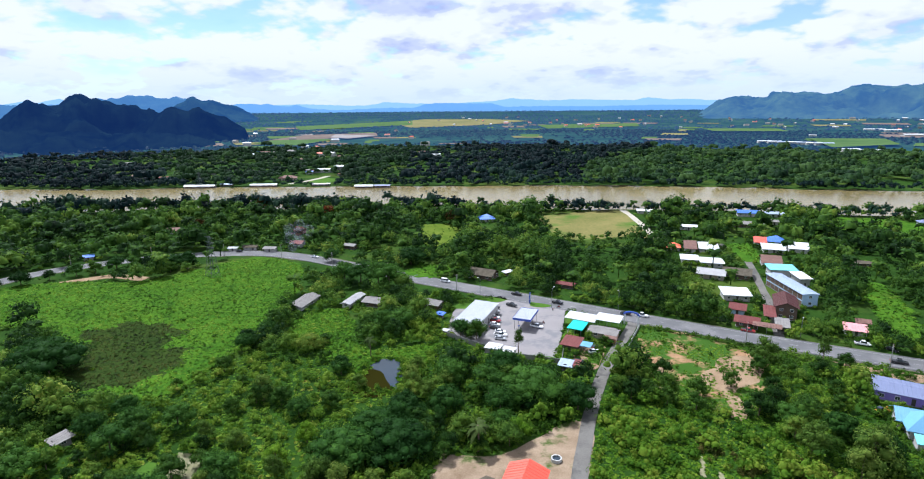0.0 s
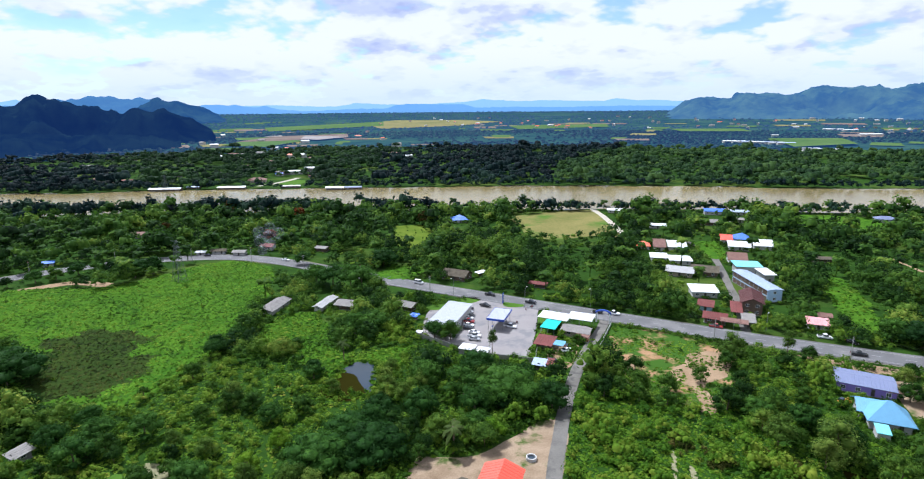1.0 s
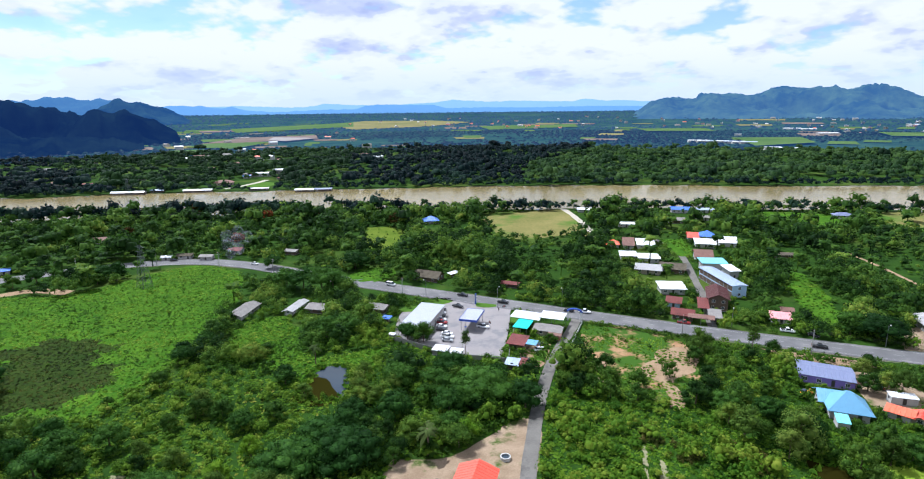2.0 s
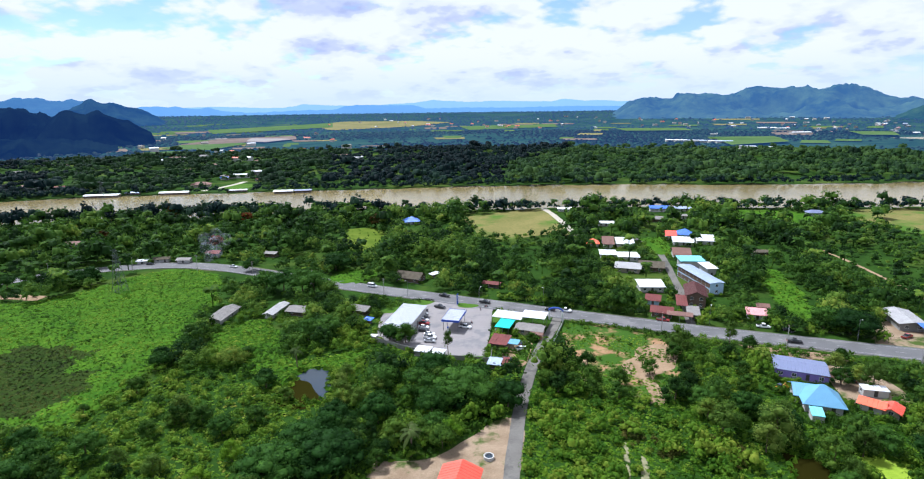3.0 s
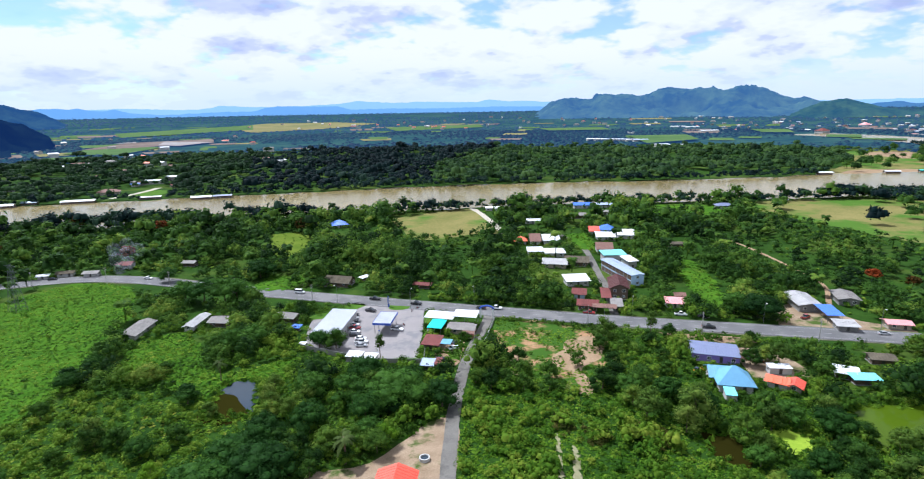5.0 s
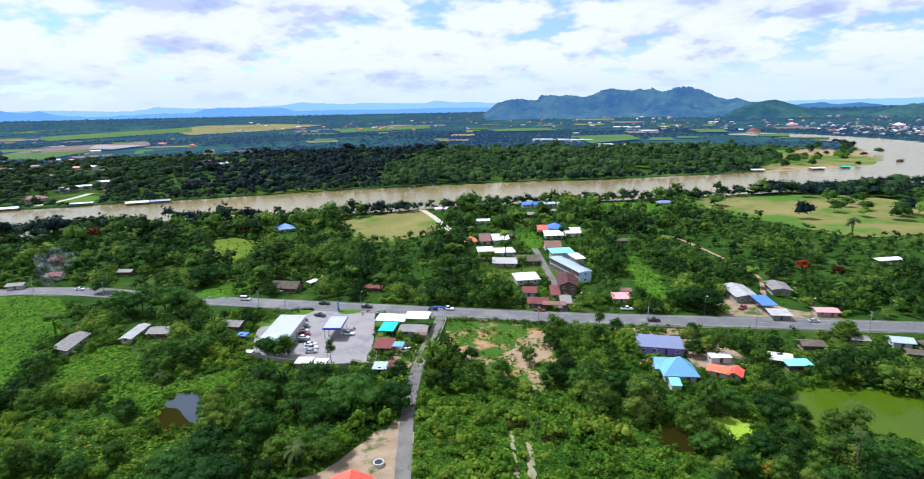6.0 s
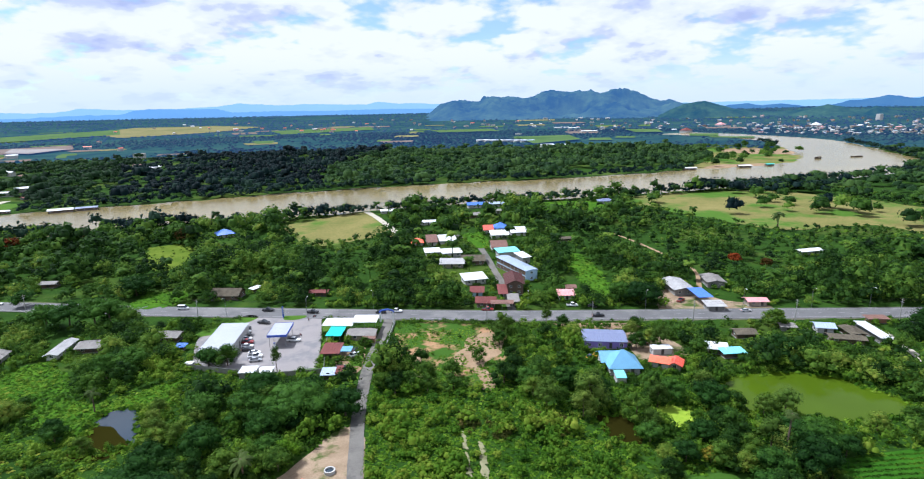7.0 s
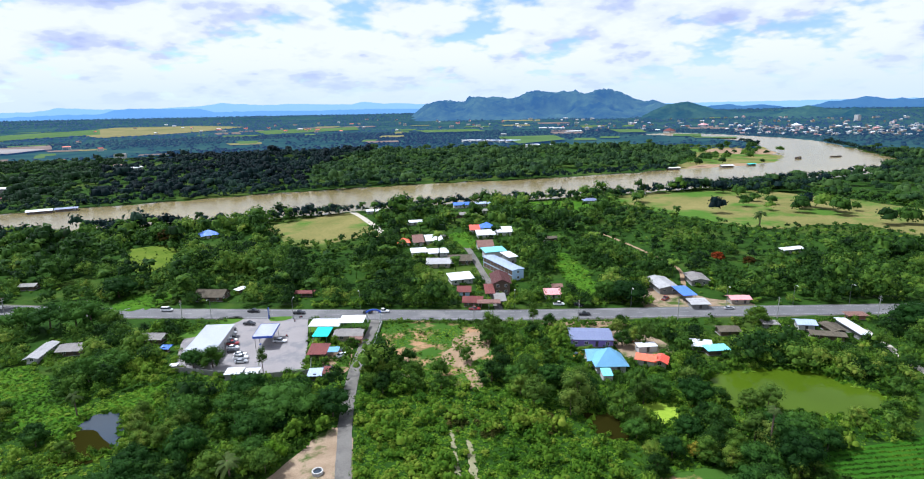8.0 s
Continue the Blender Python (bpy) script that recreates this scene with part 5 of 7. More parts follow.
b = bmesh.new()
bmesh.ops.create_circle(b, cap_ends=True, segments=24, radius=1.04, matrix=Matrix.Translation((0, 0, 0.5)))
part("water", b, dark_pond_mat, well)


def utility_pole(x, y, turn, h=9.0):
    e = new("utility_pole")
    e.matrix_basis = pose(x, y, 0, 0, 0, turn)
    tagged(e, "concrete utility pole with crossarms beside the road", "pole", "poles along the road")
    b = bmesh.new()
    tube(b, (0, 0, 0), (0, 0, h), 0.17, 0.11, 8)
    part("post", b, pole_mat, e)
    for z in (h - 0.5, h - 1.5):
        b = bmesh.new()
        box(b, -0.06, -1.1, z, 0.06, 1.1, z + 0.12)
        part("crossarm", b, steel, e)
    for s in (-1, -0.35, 0.35, 1):
        b = bmesh.new()
        tube(b, (0, s, h - 0.38), (0, s, h - 0.12), 0.06, 0.04, 6)
        part("insulator", b, wall_paint["brick"], e)
    return e


first_pole = utility_pole(0, 0, 0)
mid40 = smooth_line(ROAD, 2.0)
run = 0.0
placed = False
tops = []
for p0, p1 in zip(mid40, mid40[1:]):
    run += (p1 - p0).length
    if run > 40:
        run = 0
        d = (p1 - p0).normalized()
        q = p0 + Vector((d.y, -d.x)) * 8.4
        m = pose(q.x, q.y, 0, 0, 0, math.degrees(math.atan2(d.y, d.x)))
        if inside(STATION, [q.x], [q.y])[0] or (q - Vector((60, 213))).length < 8:
            continue
        if placed:
            copy_thing(first_pole, m)
        else:
            first_pole.matrix_basis = m
            placed = True
        tops.append((q, d))
bm = bmesh.new()
for (a, da), (c, dc) in zip(tops, tops[1:]):
    for s in (-1, 0.35, 1):
        na, nc = Vector((-da.y, da.x)) * s, Vector((-dc.y, dc.x)) * s
        prev = None
        for k in range(9):
            t = k / 8
            v = (a + na).lerp(c + nc, t)
            p = Vector((v.x, v.y, 8.9 - 1.1 * 4 * t * (1 - t)))
            if prev:
                tube(bm, prev, p, 0.018, 0.018, 3)
            prev = p
tagged(part("power_cable", bm, dark_trim), "thin dark power cables strung between the poles", "cable")


def street_lamp(x, y, turn):
    e = new("street_lamp")
    e.matrix_basis = pose(x, y, 0, 0, 0, turn)
    tagged(e, "grey steel street lamp with curved arm", "street lamp", "street lamps along the road")
    b = bmesh.new()
    tube(b, (0, 0, 0), (0, 0, 8.2), 0.11, 0.07, 8)
    part("post", b, steel, e)
    b = bmesh.new()
    prev = Vector((0, 0, 8.2))
    for k in range(1, 6):
        a = math.pi / 2 * k / 5
        p = Vector((0, 1.9 * (1 - math.cos(a)), 8.2 + 0.8 * math.sin(a)))
        tube(b, prev, p, 0.05, 0.05, 6)
        prev = p
    part("arm", b, steel, e)
    b = bmesh.new()
    box(b, -0.16, 1.75, 8.88, 0.16, 2.5, 9.06, 0.04)
    part("lamp_head", b, trim_white, e)
    return e


lamp = street_lamp(31.5, 233.0, -28)
for lx_, ly_ in ((0.5, 250.5), (60, 232), (120, 200.5), (165, 178), (202, 160), (228, 147.5), (250, 137)):
    copy_thing(lamp, pose(lx_, ly_, 0, 0, 0, 152 if ly_ > 225 or lx_ > 100 else -28))

sign = new("station_sign")
sign.matrix_basis = pose(22.5, 238.5, 0.2, 0, 0, 60)
tagged(sign, "tall dark blue price sign at the station entrance", "sign")
b = bmesh.new()
box(b, -0.55, -0.15, 0, 0.55, 0.15, 4.8, 0.05)
part("panel", b, trim_blue, sign)
for k in range(4):
    b = bmesh.new()
    box(b, -0.42, -0.165, 1.6 + k * 0.75, 0.42, -0.152, 2.0 + k * 0.75)
    part("price_bar", b, trim_white, sign)


def pylon(x, y, h, turn, base=2.6):
    e = new("lattice_pylon")
    e.matrix_basis = pose(x, y, 0, 0, 0, turn)
    tagged(e, "grey steel lattice power pylon", "pylon")
    corner = lambda i, t: Vector(((1, 1, -1, -1)[i] * (base * (1 - t) + 0.35 * t), (1, -1, -1, 1)[i] * (base * (1 - t) + 0.35 * t), h * t))
    for i in range(4):
        b = bmesh.new()
        tube(b, corner(i, 0), corner(i, 1), 0.13, 0.08, 5)
        part("leg", b, weathered_steel, e)
    b = bmesh.new()
    for k in range(8):
        for i in range(4):
            tube(b, corner(i, k / 8), corner((i + 1) % 4, (k + 1) / 8), 0.05, 0.05, 4)
            tube(b, corner((i + 1) % 4, k / 8), corner(i, (k + 1) / 8), 0.05, 0.05, 4)
    part("bracing", b, weathered_steel, e)
    for z in (0.72, 0.84, 0.96):
        b = bmesh.new()
        for s in (-1, 1):
            tube(b, (0, 0, h * z + 0.3), (s * 3.6, 0, h * z), 0.1, 0.05, 5)
            tube(b, (0, 0, h * z - 0.5), (s * 3.6, 0, h * z), 0.08, 0.05, 5)
        part("crossarm", b, weathered_steel, e)


pylon(-139, 279, 22, -30)
pylon(-236, 469, 34, -30, 3.6)


# ---- vehicles ----
def loft(bm, sections):
    """Joins cross-sections, each a list of points, into one skin."""
    rings = [[bm.verts.new(p) for p in s] for s in sections]
    n = len(rings[0])
    for a, c in zip(rings, rings[1:]):
        for k in range(n):
            bm.faces.new((a[k], a[(k + 1) % n], c[(k + 1) % n], c[k]))
    bm.faces.new(rings[0][::-1])
    bm.faces.new(rings[-1])
    bmesh.ops.recalc_face_normals(bm, faces=bm.faces[:])


def ring_(x, w, z0, z1):
    c = min(0.18, (z1 - z0) * 0.3)
    return [(x, -w, z0), (x, w, z0), (x, w, z1 - c), (x, w - c, z1), (x, -w + c, z1), (x, -w, z1 - c)]


WHEEL = bmesh.new()
tube(WHEEL, (0, -0.11, 0), (0, 0.11, 0), 0.33, 0.33, 14)
WHEEL_MESH = bpy.data.meshes.new("wheel")
WHEEL.to_mesh(WHEEL_MESH)
WHEEL.free()
WHEEL_MESH.materials.append(rubber)
RIM = bmesh.new()
tube(RIM, (0, -0.118, 0), (0, 0.118, 0), 0.2, 0.2, 12)
RIM_MESH = bpy.data.meshes.new("rim")
RIM.to_mesh(RIM_MESH)
RIM.free()
RIM_MESH.materials.append(steel)


def vehicle(kind, colour_mat, label):
    e = new({"car": "car", "pickup": "pickup_truck", "van": "van"}[kind])
    tagged(e, label, {"car": "car", "pickup": "pickup truck", "van": "van"}[kind])
    b = bmesh.new()
    if kind == "pickup":
        loft(b, [ring_(-2.55, 0.85, 0.42, 1.0), ring_(-2.5, 0.88, 0.38, 1.05), ring_(0.9, 0.9, 0.36, 1.05), ring_(2.2, 0.88, 0.38, 1.0), ring_(2.5, 0.8, 0.45, 0.85)])
        cab = [(-0.75, 0.80, 1.0, 1.05), (-0.62, 0.76, 1.0, 1.72), (0.55, 0.76, 1.0, 1.74), (1.2, 0.80, 1.0, 1.06)]
    elif kind == "van":
        loft(b, [ring_(-2.4, 0.85, 0.4, 1.2), ring_(-2.3, 0.88, 0.36, 1.25), ring_(1.7, 0.9, 0.36, 1.25), ring_(2.3, 0.86, 0.4, 1.0), ring_(2.45, 0.78, 0.45, 0.8)])
        cab = [(-2.3, 0.84, 1.2, 1.85), (-2.2, 0.8, 1.2, 1.98), (1.0, 0.8, 1.2, 1.98), (1.9, 0.82, 1.2, 1.27)]
    else:
        loft(b, [ring_(-2.15, 0.78, 0.42, 0.9), ring_(-2.0, 0.84, 0.36, 0.98), ring_(0.9, 0.86, 0.34, 0.98), ring_(1.9, 0.82, 0.36, 0.86), ring_(2.15, 0.74, 0.42, 0.7)])
        cab = [(-1.75, 0.76, 0.92, 0.98), (-1.05, 0.68, 0.92, 1.42), (0.25, 0.68, 0.92, 1.44), (1.1, 0.76, 0.92, 0.98)]
    part("body", b, colour_mat, e)
    b = bmesh.new()
    loft(b, [ring_(*c) for c in cab])
    part("glazing", b, pane_mat, e)
    b = bmesh.new()
    box(b, cab[1][0], -cab[1][1] + 0.08, cab[1][3] - 0.02, cab[2][0], cab[1][1] - 0.08, cab[1][3] + 0.05, 0.02)
    part("roof_panel", b, colour_mat, e)
    if kind == "pickup":
        b = bmesh.new()
        box(b, -2.4, -0.74, 1.0, -0.9, 0.74, 1.06)
        part("cargo_bed", b, rubber, e)
    for wx in (-1.45, 1.4):
        for wy in (-0.78, 0.78):
            w = share("wheel", WHEEL_MESH, e, pose(wx, wy, 0.33))
            share("rim", RIM_MESH, w, Matrix.Identity(4))
    for s in (-0.6, 0.6):
        b = bmesh.new()
        box(b, 2.1 if kind == "car" else 2.42, s - 0.16, 0.62, 2.19 if kind == "car" else 2.53, s + 0.16, 0.76)
        part("headlight", b, trim_white, e)
        b = bmesh.new()
        x0 = {"car": -2.18, "pickup": -2.58, "van": -2.43}[kind]
        box(b, x0, s - 0.14, 0.72, x0 + 0.06, s + 0.14, 0.88)
        part("tail_light", b, tin["red"], e)
    return e


car_white = paint("white_car_paint", (0.8, 0.8, 0.8), 0.25, 0, 0, 0.96)
car_black = paint("black_car_paint", (0.02, 0.02, 0.022), 0.2, 0, 0, 0.9)
car_silver = paint("silver_car_paint", (0.48, 0.49, 0.5), 0.3, 0.5, 0, 0.94)
car_red = paint("dark_red_car_paint", (0.25, 0.03, 0.03), 0.25, 0, 0, 0.9)
protos = {}
for kind, mt, words in (("car", car_white, "white saloon car with dark windows"), ("car", car_black, "black saloon car with dark windows"), ("car", car_silver, "silver saloon car with dark windows"), ("pickup", car_white, "white pickup truck with open bed"),
                        ("pickup", car_black, "black pickup truck with open bed"), ("van", car_white, "white van with dark windows"), ("pickup", car_red, "dark red pickup truck with open bed")):
    protos[(kind, mt.name)] = [vehicle(kind, mt, words), False]


def park(kind, mt, x, y, turn, z=0.2):
    p = protos[(kind, mt.name)]
    m = pose(x, y, z, 0, 0, turn)
    if p[1]:
        copy_thing(p[0], m)
    else:
        p[0].matrix_basis = m
        p[1] = True


Z_LOT = 0.18
park("pickup", car_black, 6.6, 231.5, -20, Z_LOT)
park("car", car_silver, 6.6, 227.6, -20, Z_LOT)
park("car", car_black, 6.4, 223.8, -20, Z_LOT)
park("car", car_white, 6.4, 219.8, -20, Z_LOT)
park("pickup", car_red, 6.4, 216.0, -20, Z_LOT)
park("car", car_white, 6.3, 212.0, -20, Z_LOT)
park("car", car_black, 6.3, 208.4, -20, Z_LOT)
park("car", car_white, 8.2, 204.4, -15, Z_LOT)
park("pickup", car_white, 8.2, 201.2, -15, Z_LOT)
park("car", car_silver, 8.0, 197.8, -15, Z_LOT)
park("pickup", car_black, 14.3, 234.5, -35, Z_LOT)
park("pickup", car_white, 22.8, 210.0, -30, Z_LOT)
ROAD_Z = 0.226
park("pickup", car_black, 17.5, 249.5, -28, ROAD_Z)
park("pickup", car_black, 34.8, 237.8, -28, ROAD_Z)
park("pickup", car_white, 67.4, 222.3, -28, ROAD_Z)
park("van", car_white, -16.8, 269.4, -28, ROAD_Z)
park("car", car_black, 61.2, 224.4, 152, ROAD_Z)
park("pickup", car_black, 140.8, 179.0, -26, ROAD_Z)
park("car", car_black, -146, 330, 0, ROAD_Z)
park("car", car_white, -96, 317, -24, ROAD_Z)
park("pickup", car_white, 139, 194.5, -26, 0.06)
park("car", car_black, 146, 189.5, -60, 0.06)
park("car", car_silver, 136.5, 152.5, 60, 0.06)
park("car", car_black, 139, 149.5, 60, 0.06)
park("pickup", car_red, 185, 178, 20, 0.06)
park("car", car_white, 40.6, 186.8, 20, 0.06)
park("car", car_black, 42.6, 190.6, 20, 0.06)
park("car", car_black, 33.6, 178.4, 10, 0.06)
park("pickup", car_red, 103.5, 206.5, -28, 0.06)
park("car", car_white, 201, 132, -30, 0.06)
park("car", car_silver, 199, 156, -20, 0.06)

# small digger beside the violet house, orange machine by the road
for mx, my, words in ((113.0, 147.3, "rusty orange scrap machine in the grass"), (241, 116.5, "orange-yellow loader parked beside the road")):
    e = new("loader")
    e.matrix_basis = pose(mx, my, 0, 0, 0, 20)
    tagged(e, words, "machine")
    b = bmesh.new()
    loft(b, [ring_(-1.6, 0.7, 0.5, 1.2), ring_(0.2, 0.8, 0.45, 1.4), ring_(1.6, 0.7, 0.5, 1.1)])
    part("body", b, orange_mat, e)
    b = bmesh.new()
    loft(b, [ring_(-0.9, 0.6, 1.2, 2.0), ring_(0.3, 0.6, 1.2, 2.1)])
    part("cab", b, pane_mat, e)
    b = bmesh.new()
    tube(b, (1.2, 0, 1.0), (2.6, 0, 1.6), 0.14, 0.12, 6)
    tube(b, (2.6, 0, 1.6), (3.2, 0, 0.5), 0.12, 0.1, 6)
    box(b, 2.9, -0.7, 0.05, 3.5, 0.7, 0.6, 0.05)
    part("bucket_arm", b, orange_mat, e)
    for wx in (-1.0, 1.0):
        for wy in (-0.75, 0.75):
            share("wheel", WHEEL_MESH, e, pose(wx, wy, 0.5) @ Matrix.Scale(1.5, 4))


def motorcycle(x, y, turn, z):
    e = new("motorcycle")
    e.matrix_basis = pose(x, y, z, 0, 0, turn)
    tagged(e, "dark small motorcycle standing on the forecourt", "motorcycle", "motorcycles at the station")
    for wx in (-0.6, 0.6):
        w = share("wheel", WHEEL_MESH, e, pose(wx, 0, 0.3) @ Matrix.Diagonal((0.9, 0.45, 0.9, 1)))
        share("rim", RIM_MESH, w, Matrix.Identity(4))
    b = bmesh.new()
    loft(b, [ring_(-0.55, 0.1, 0.45, 0.7), ring_(0.0, 0.14, 0.3, 0.65), ring_(0.35, 0.12, 0.35, 0.85)])
    part("body", b, car_red, e)
    b = bmesh.new()
    box(b, -0.65, -0.13, 0.7, 0.05, 0.13, 0.82, 0.04)
    part("seat", b, rubber, e)
    b = bmesh.new()
    tube(b, (0.6, 0, 0.3), (0.4, 0, 1.0), 0.04, 0.03, 6)
    tube(b, (0.4, -0.32, 1.02), (0.4, 0.32, 1.02), 0.02, 0.02, 6)
    part("handlebar", b, steel, e)


for mx, my, mt in ((34.5, 232.8, 20), (31.6, 229.8, 70), (26.0, 214.5, 110)):
    motorcycle(mx, my, mt, 0.19)

# ---- plants ----
prng = np.random.RandomState(5)
g3 = np.array([(x, y, z) for x in (-1, 0, 1) for y in (-1, 0, 1) for z in (-1, 0, 1) if (x, y, z) != (0, 0, 0)], float)
BALL_V = g3 / np.linalg.norm(g3, axis=1)[:, None]
index_of = {tuple(v.astype(int)): i for i, v in enumerate(g3)}
BALL_Q = []
for axis in range(3):
    for s in (-1, 1):
        for a in (-1, 0):
            for c in (-1, 0):
                quad = []
                for da, dc in ((0, 0), (1, 0), (1, 1), (0, 1)):
                    p = [0, 0, 0]
                    p[axis], p[(axis + 1) % 3], p[(axis + 2) % 3] = s, a + da, c + dc
                    quad.append(index_of[tuple(p)])
                BALL_Q.append(quad if s > 0 else quad[::-1])
BALL_Q = np.array(BALL_Q)


RING = np.array([(math.cos(a), math.sin(a)) for a in np.arange(8) * math.tau / 8])
DOME_V = np.concatenate([np.column_stack([RING * 0.92, np.full(8, -0.4)]), np.column_stack([RING * 0.62, np.full(8, 0.72)])])
DOME_Q = np.array([(k, (k + 1) % 8, 8 + (k + 1) % 8, 8 + k) for k in range(8)] + [(8, 9, 10, 11), (8, 11, 12, 15), (12, 13, 14, 15)])


def unit(v):
    return v / np.maximum(np.linalg.norm(v, axis=1)[:, None], 1e-9)


def blades(rng, centre, normal, size, slim=0.6):
    """Pointed leaf-clump quads at the given places."""
    n = len(centre)
    t = unit(np.cross(normal, rng.normal(size=(n, 3))))
    b = np.cross(normal, t)
    s = (size * rng.uniform(0.6, 1.35, n))[:, None]
    bend = normal * s * rng.uniform(-0.25, 0.25, n)[:, None]
    v = np.stack([centre - t * s * 0.5, centre - b * s * 0.5 * slim + bend, centre + t * s * 0.5, centre + b * s * 0.5 * slim + bend], 1)
    return v.reshape(-1, 3), np.arange(4 * n).reshape(n, 4)


def crown_arrays(seed, R, z0, z1, n, leaf, lobes, squash=0.8, loose=0.2, core=0.70, spread=0.62, dome=False, lobe=(0.36, 0.58)):
    rng = np.random.RandomState(seed)
    V, Q, off = [], [], 0
    k = np.arange(lobes)
    ang = k * 2.4 + rng.uniform(0, 6.28)
    rad = R * spread * np.sqrt((k + 0.4) / lobes) * rng.uniform(0.8, 1.15, lobes)
    lr = R * rng.uniform(lobe[0], lobe[1], lobes)
    top = z1 - lr * squash
    zc = z0 + lr * squash * 0.7 + (top - z0 - lr * squash * 0.7) * np.clip(1 - (rad / R) ** 1.6 + rng.uniform(-0.25, 0.2, lobes), 0, 1)
    C = np.stack([rad * np.cos(ang), rad * np.sin(ang), zc], 1)
    for i in range(lobes):
        shell_v, shell_q = (DOME_V, DOME_Q) if dome else (BALL_V, BALL_Q)
        v = shell_v * (1 + rng.uniform(-0.16, 0.16, (len(shell_v), 1))) * lr[i] * core
        v = v * (1, 1, squash) + C[i]
        V.append(v)
        Q.append(shell_q + off)
        off += len(shell_v)
    share_n = rng.multinomial(n, lr ** 2 / (lr ** 2).sum())
    for i in range(lobes):
        m = share_n[i]
        if not m:
            continue
        d = unit(rng.normal(size=(m, 3)) + (0, 0, 0.35))
        p = C[i] + d * (1, 1, squash) * lr[i] * rng.uniform(0.86, 1.0 + loose * 1.6, m)[:, None]
        keep = np.ones(m, bool)
        for j in range(lobes):
            if j != i:
                keep &= np.linalg.norm((p - C[j]) / (1, 1, squash), axis=1) > lr[j] * 0.8
        p, d = p[keep], d[keep]
        if not len(p):
            continue
        v, q = blades(rng, p, unit(d + (0, 0, 0.15) + rng.normal(size=d.shape) * 0.42), leaf)
        V.append(v)
        Q.append(q + off)
        off += len(v)
    return np.concatenate(V), np.concatenate(Q), C


def palm_arrays(seed, h, r=3.0, fronds=20):
    rng = np.random.RandomState(seed)
    V, Q, off = [], [], 0
    for i in range(fronds):
        a = i * 2.4 + rng.uniform(-0.2, 0.2)
        lift = rng.uniform(-0.4, 1.0)
        L = r * rng.uniform(0.85, 1.15)
        d = np.array([math.cos(a), math.sin(a), 0])
        sd = np.array([-math.sin(a), math.cos(a), 0])
        for k in range(6):
            pts = []
            for t in (k / 6, (k + 1) / 6):
                c = d * L * t * (1 - 0.15 * t) + np.array([0, 0, h + L * (lift * t - (0.55 + 0.5 * max(lift, 0)) * t * t)])
                w = 0.55 * math.sin(math.pi * min(1, 0.18 + 0.8 * t)) * (0.5 + 0.5 * L / 3)
                pts.append((c, w))
            (c0, w0), (c1, w1) = pts
            for s in (-1, 1):
                V.append(np.array([c0, c1, c1 + sd * s * w1 - (0, 0, 0.45 * w1), c0 + sd * s * w0 - (0, 0, 0.45 * w0)]))
                Q.append(np.arange(4)[None] + off)
                off += 4
    return np.concatenate(V), np.concatenate(Q)


def trunk_bm(rng, h, r, limbs, lean=0.3):
    bm = bmesh.new()
    top = Vector((rng.uniform(-lean, lean), rng.uniform(-lean, lean), h * 0.55))
    tube(bm, (0, 0, -0.1), top * 0.55, r, r * 0.78, 8)
    tube(bm, top * 0.55, top, r * 0.78, r * 0.6, 8)
    for c in limbs:
        c = Vector(c)
        q = top.lerp(c, 0.55) + Vector((rng.uniform(-0.3, 0.3), rng.uniform(-0.3, 0.3), -0.2))
        tube(bm, top * rng.uniform(0.75, 1.0), q, r * 0.45, r * 0.3, 6)
        tube(bm, q, c, r * 0.3, r * 0.1, 5)
    return bm


def tree_proto(name, seed, R, z0, z1, n, leaf, lobes, material, label, **more):
    rng = random.Random(seed)
    e = new(name)
    tagged(e, label, "tree", "trees of the near land")
    v, q, C = crown_arrays(seed, R, z0, z1, n, leaf, lobes, lobe=(0.24, 0.44), **{"spread": 0.78, **more})
    c = new("crown", array_mesh("crown", v, q, material))
    c.parent = e
    part("trunk", trunk_bm(rng, z1, 0.09 + 0.035 * R, [tuple(p) for p in C[:5]]), bark, e)
    return [e, False]


def palm_proto(seed, h, label, r=3.0):
    e = new("palm_tree")
    tagged(e, label, "palm", "palms of the near land")
    v, q = palm_arrays(seed, h, r)
    c = new("crown", array_mesh("crown", v, q, leaf_palm))
    c.parent = e
    b = bmesh.new()
    tube(b, (0, 0, -0.1), (0.15, 0, h * 0.5), 0.24, 0.2, 8)
    tube(b, (0.15, 0, h * 0.5), (0, 0, h + 0.1), 0.2, 0.17, 8)
    part("trunk", b, bark, e)
    return [e, False]


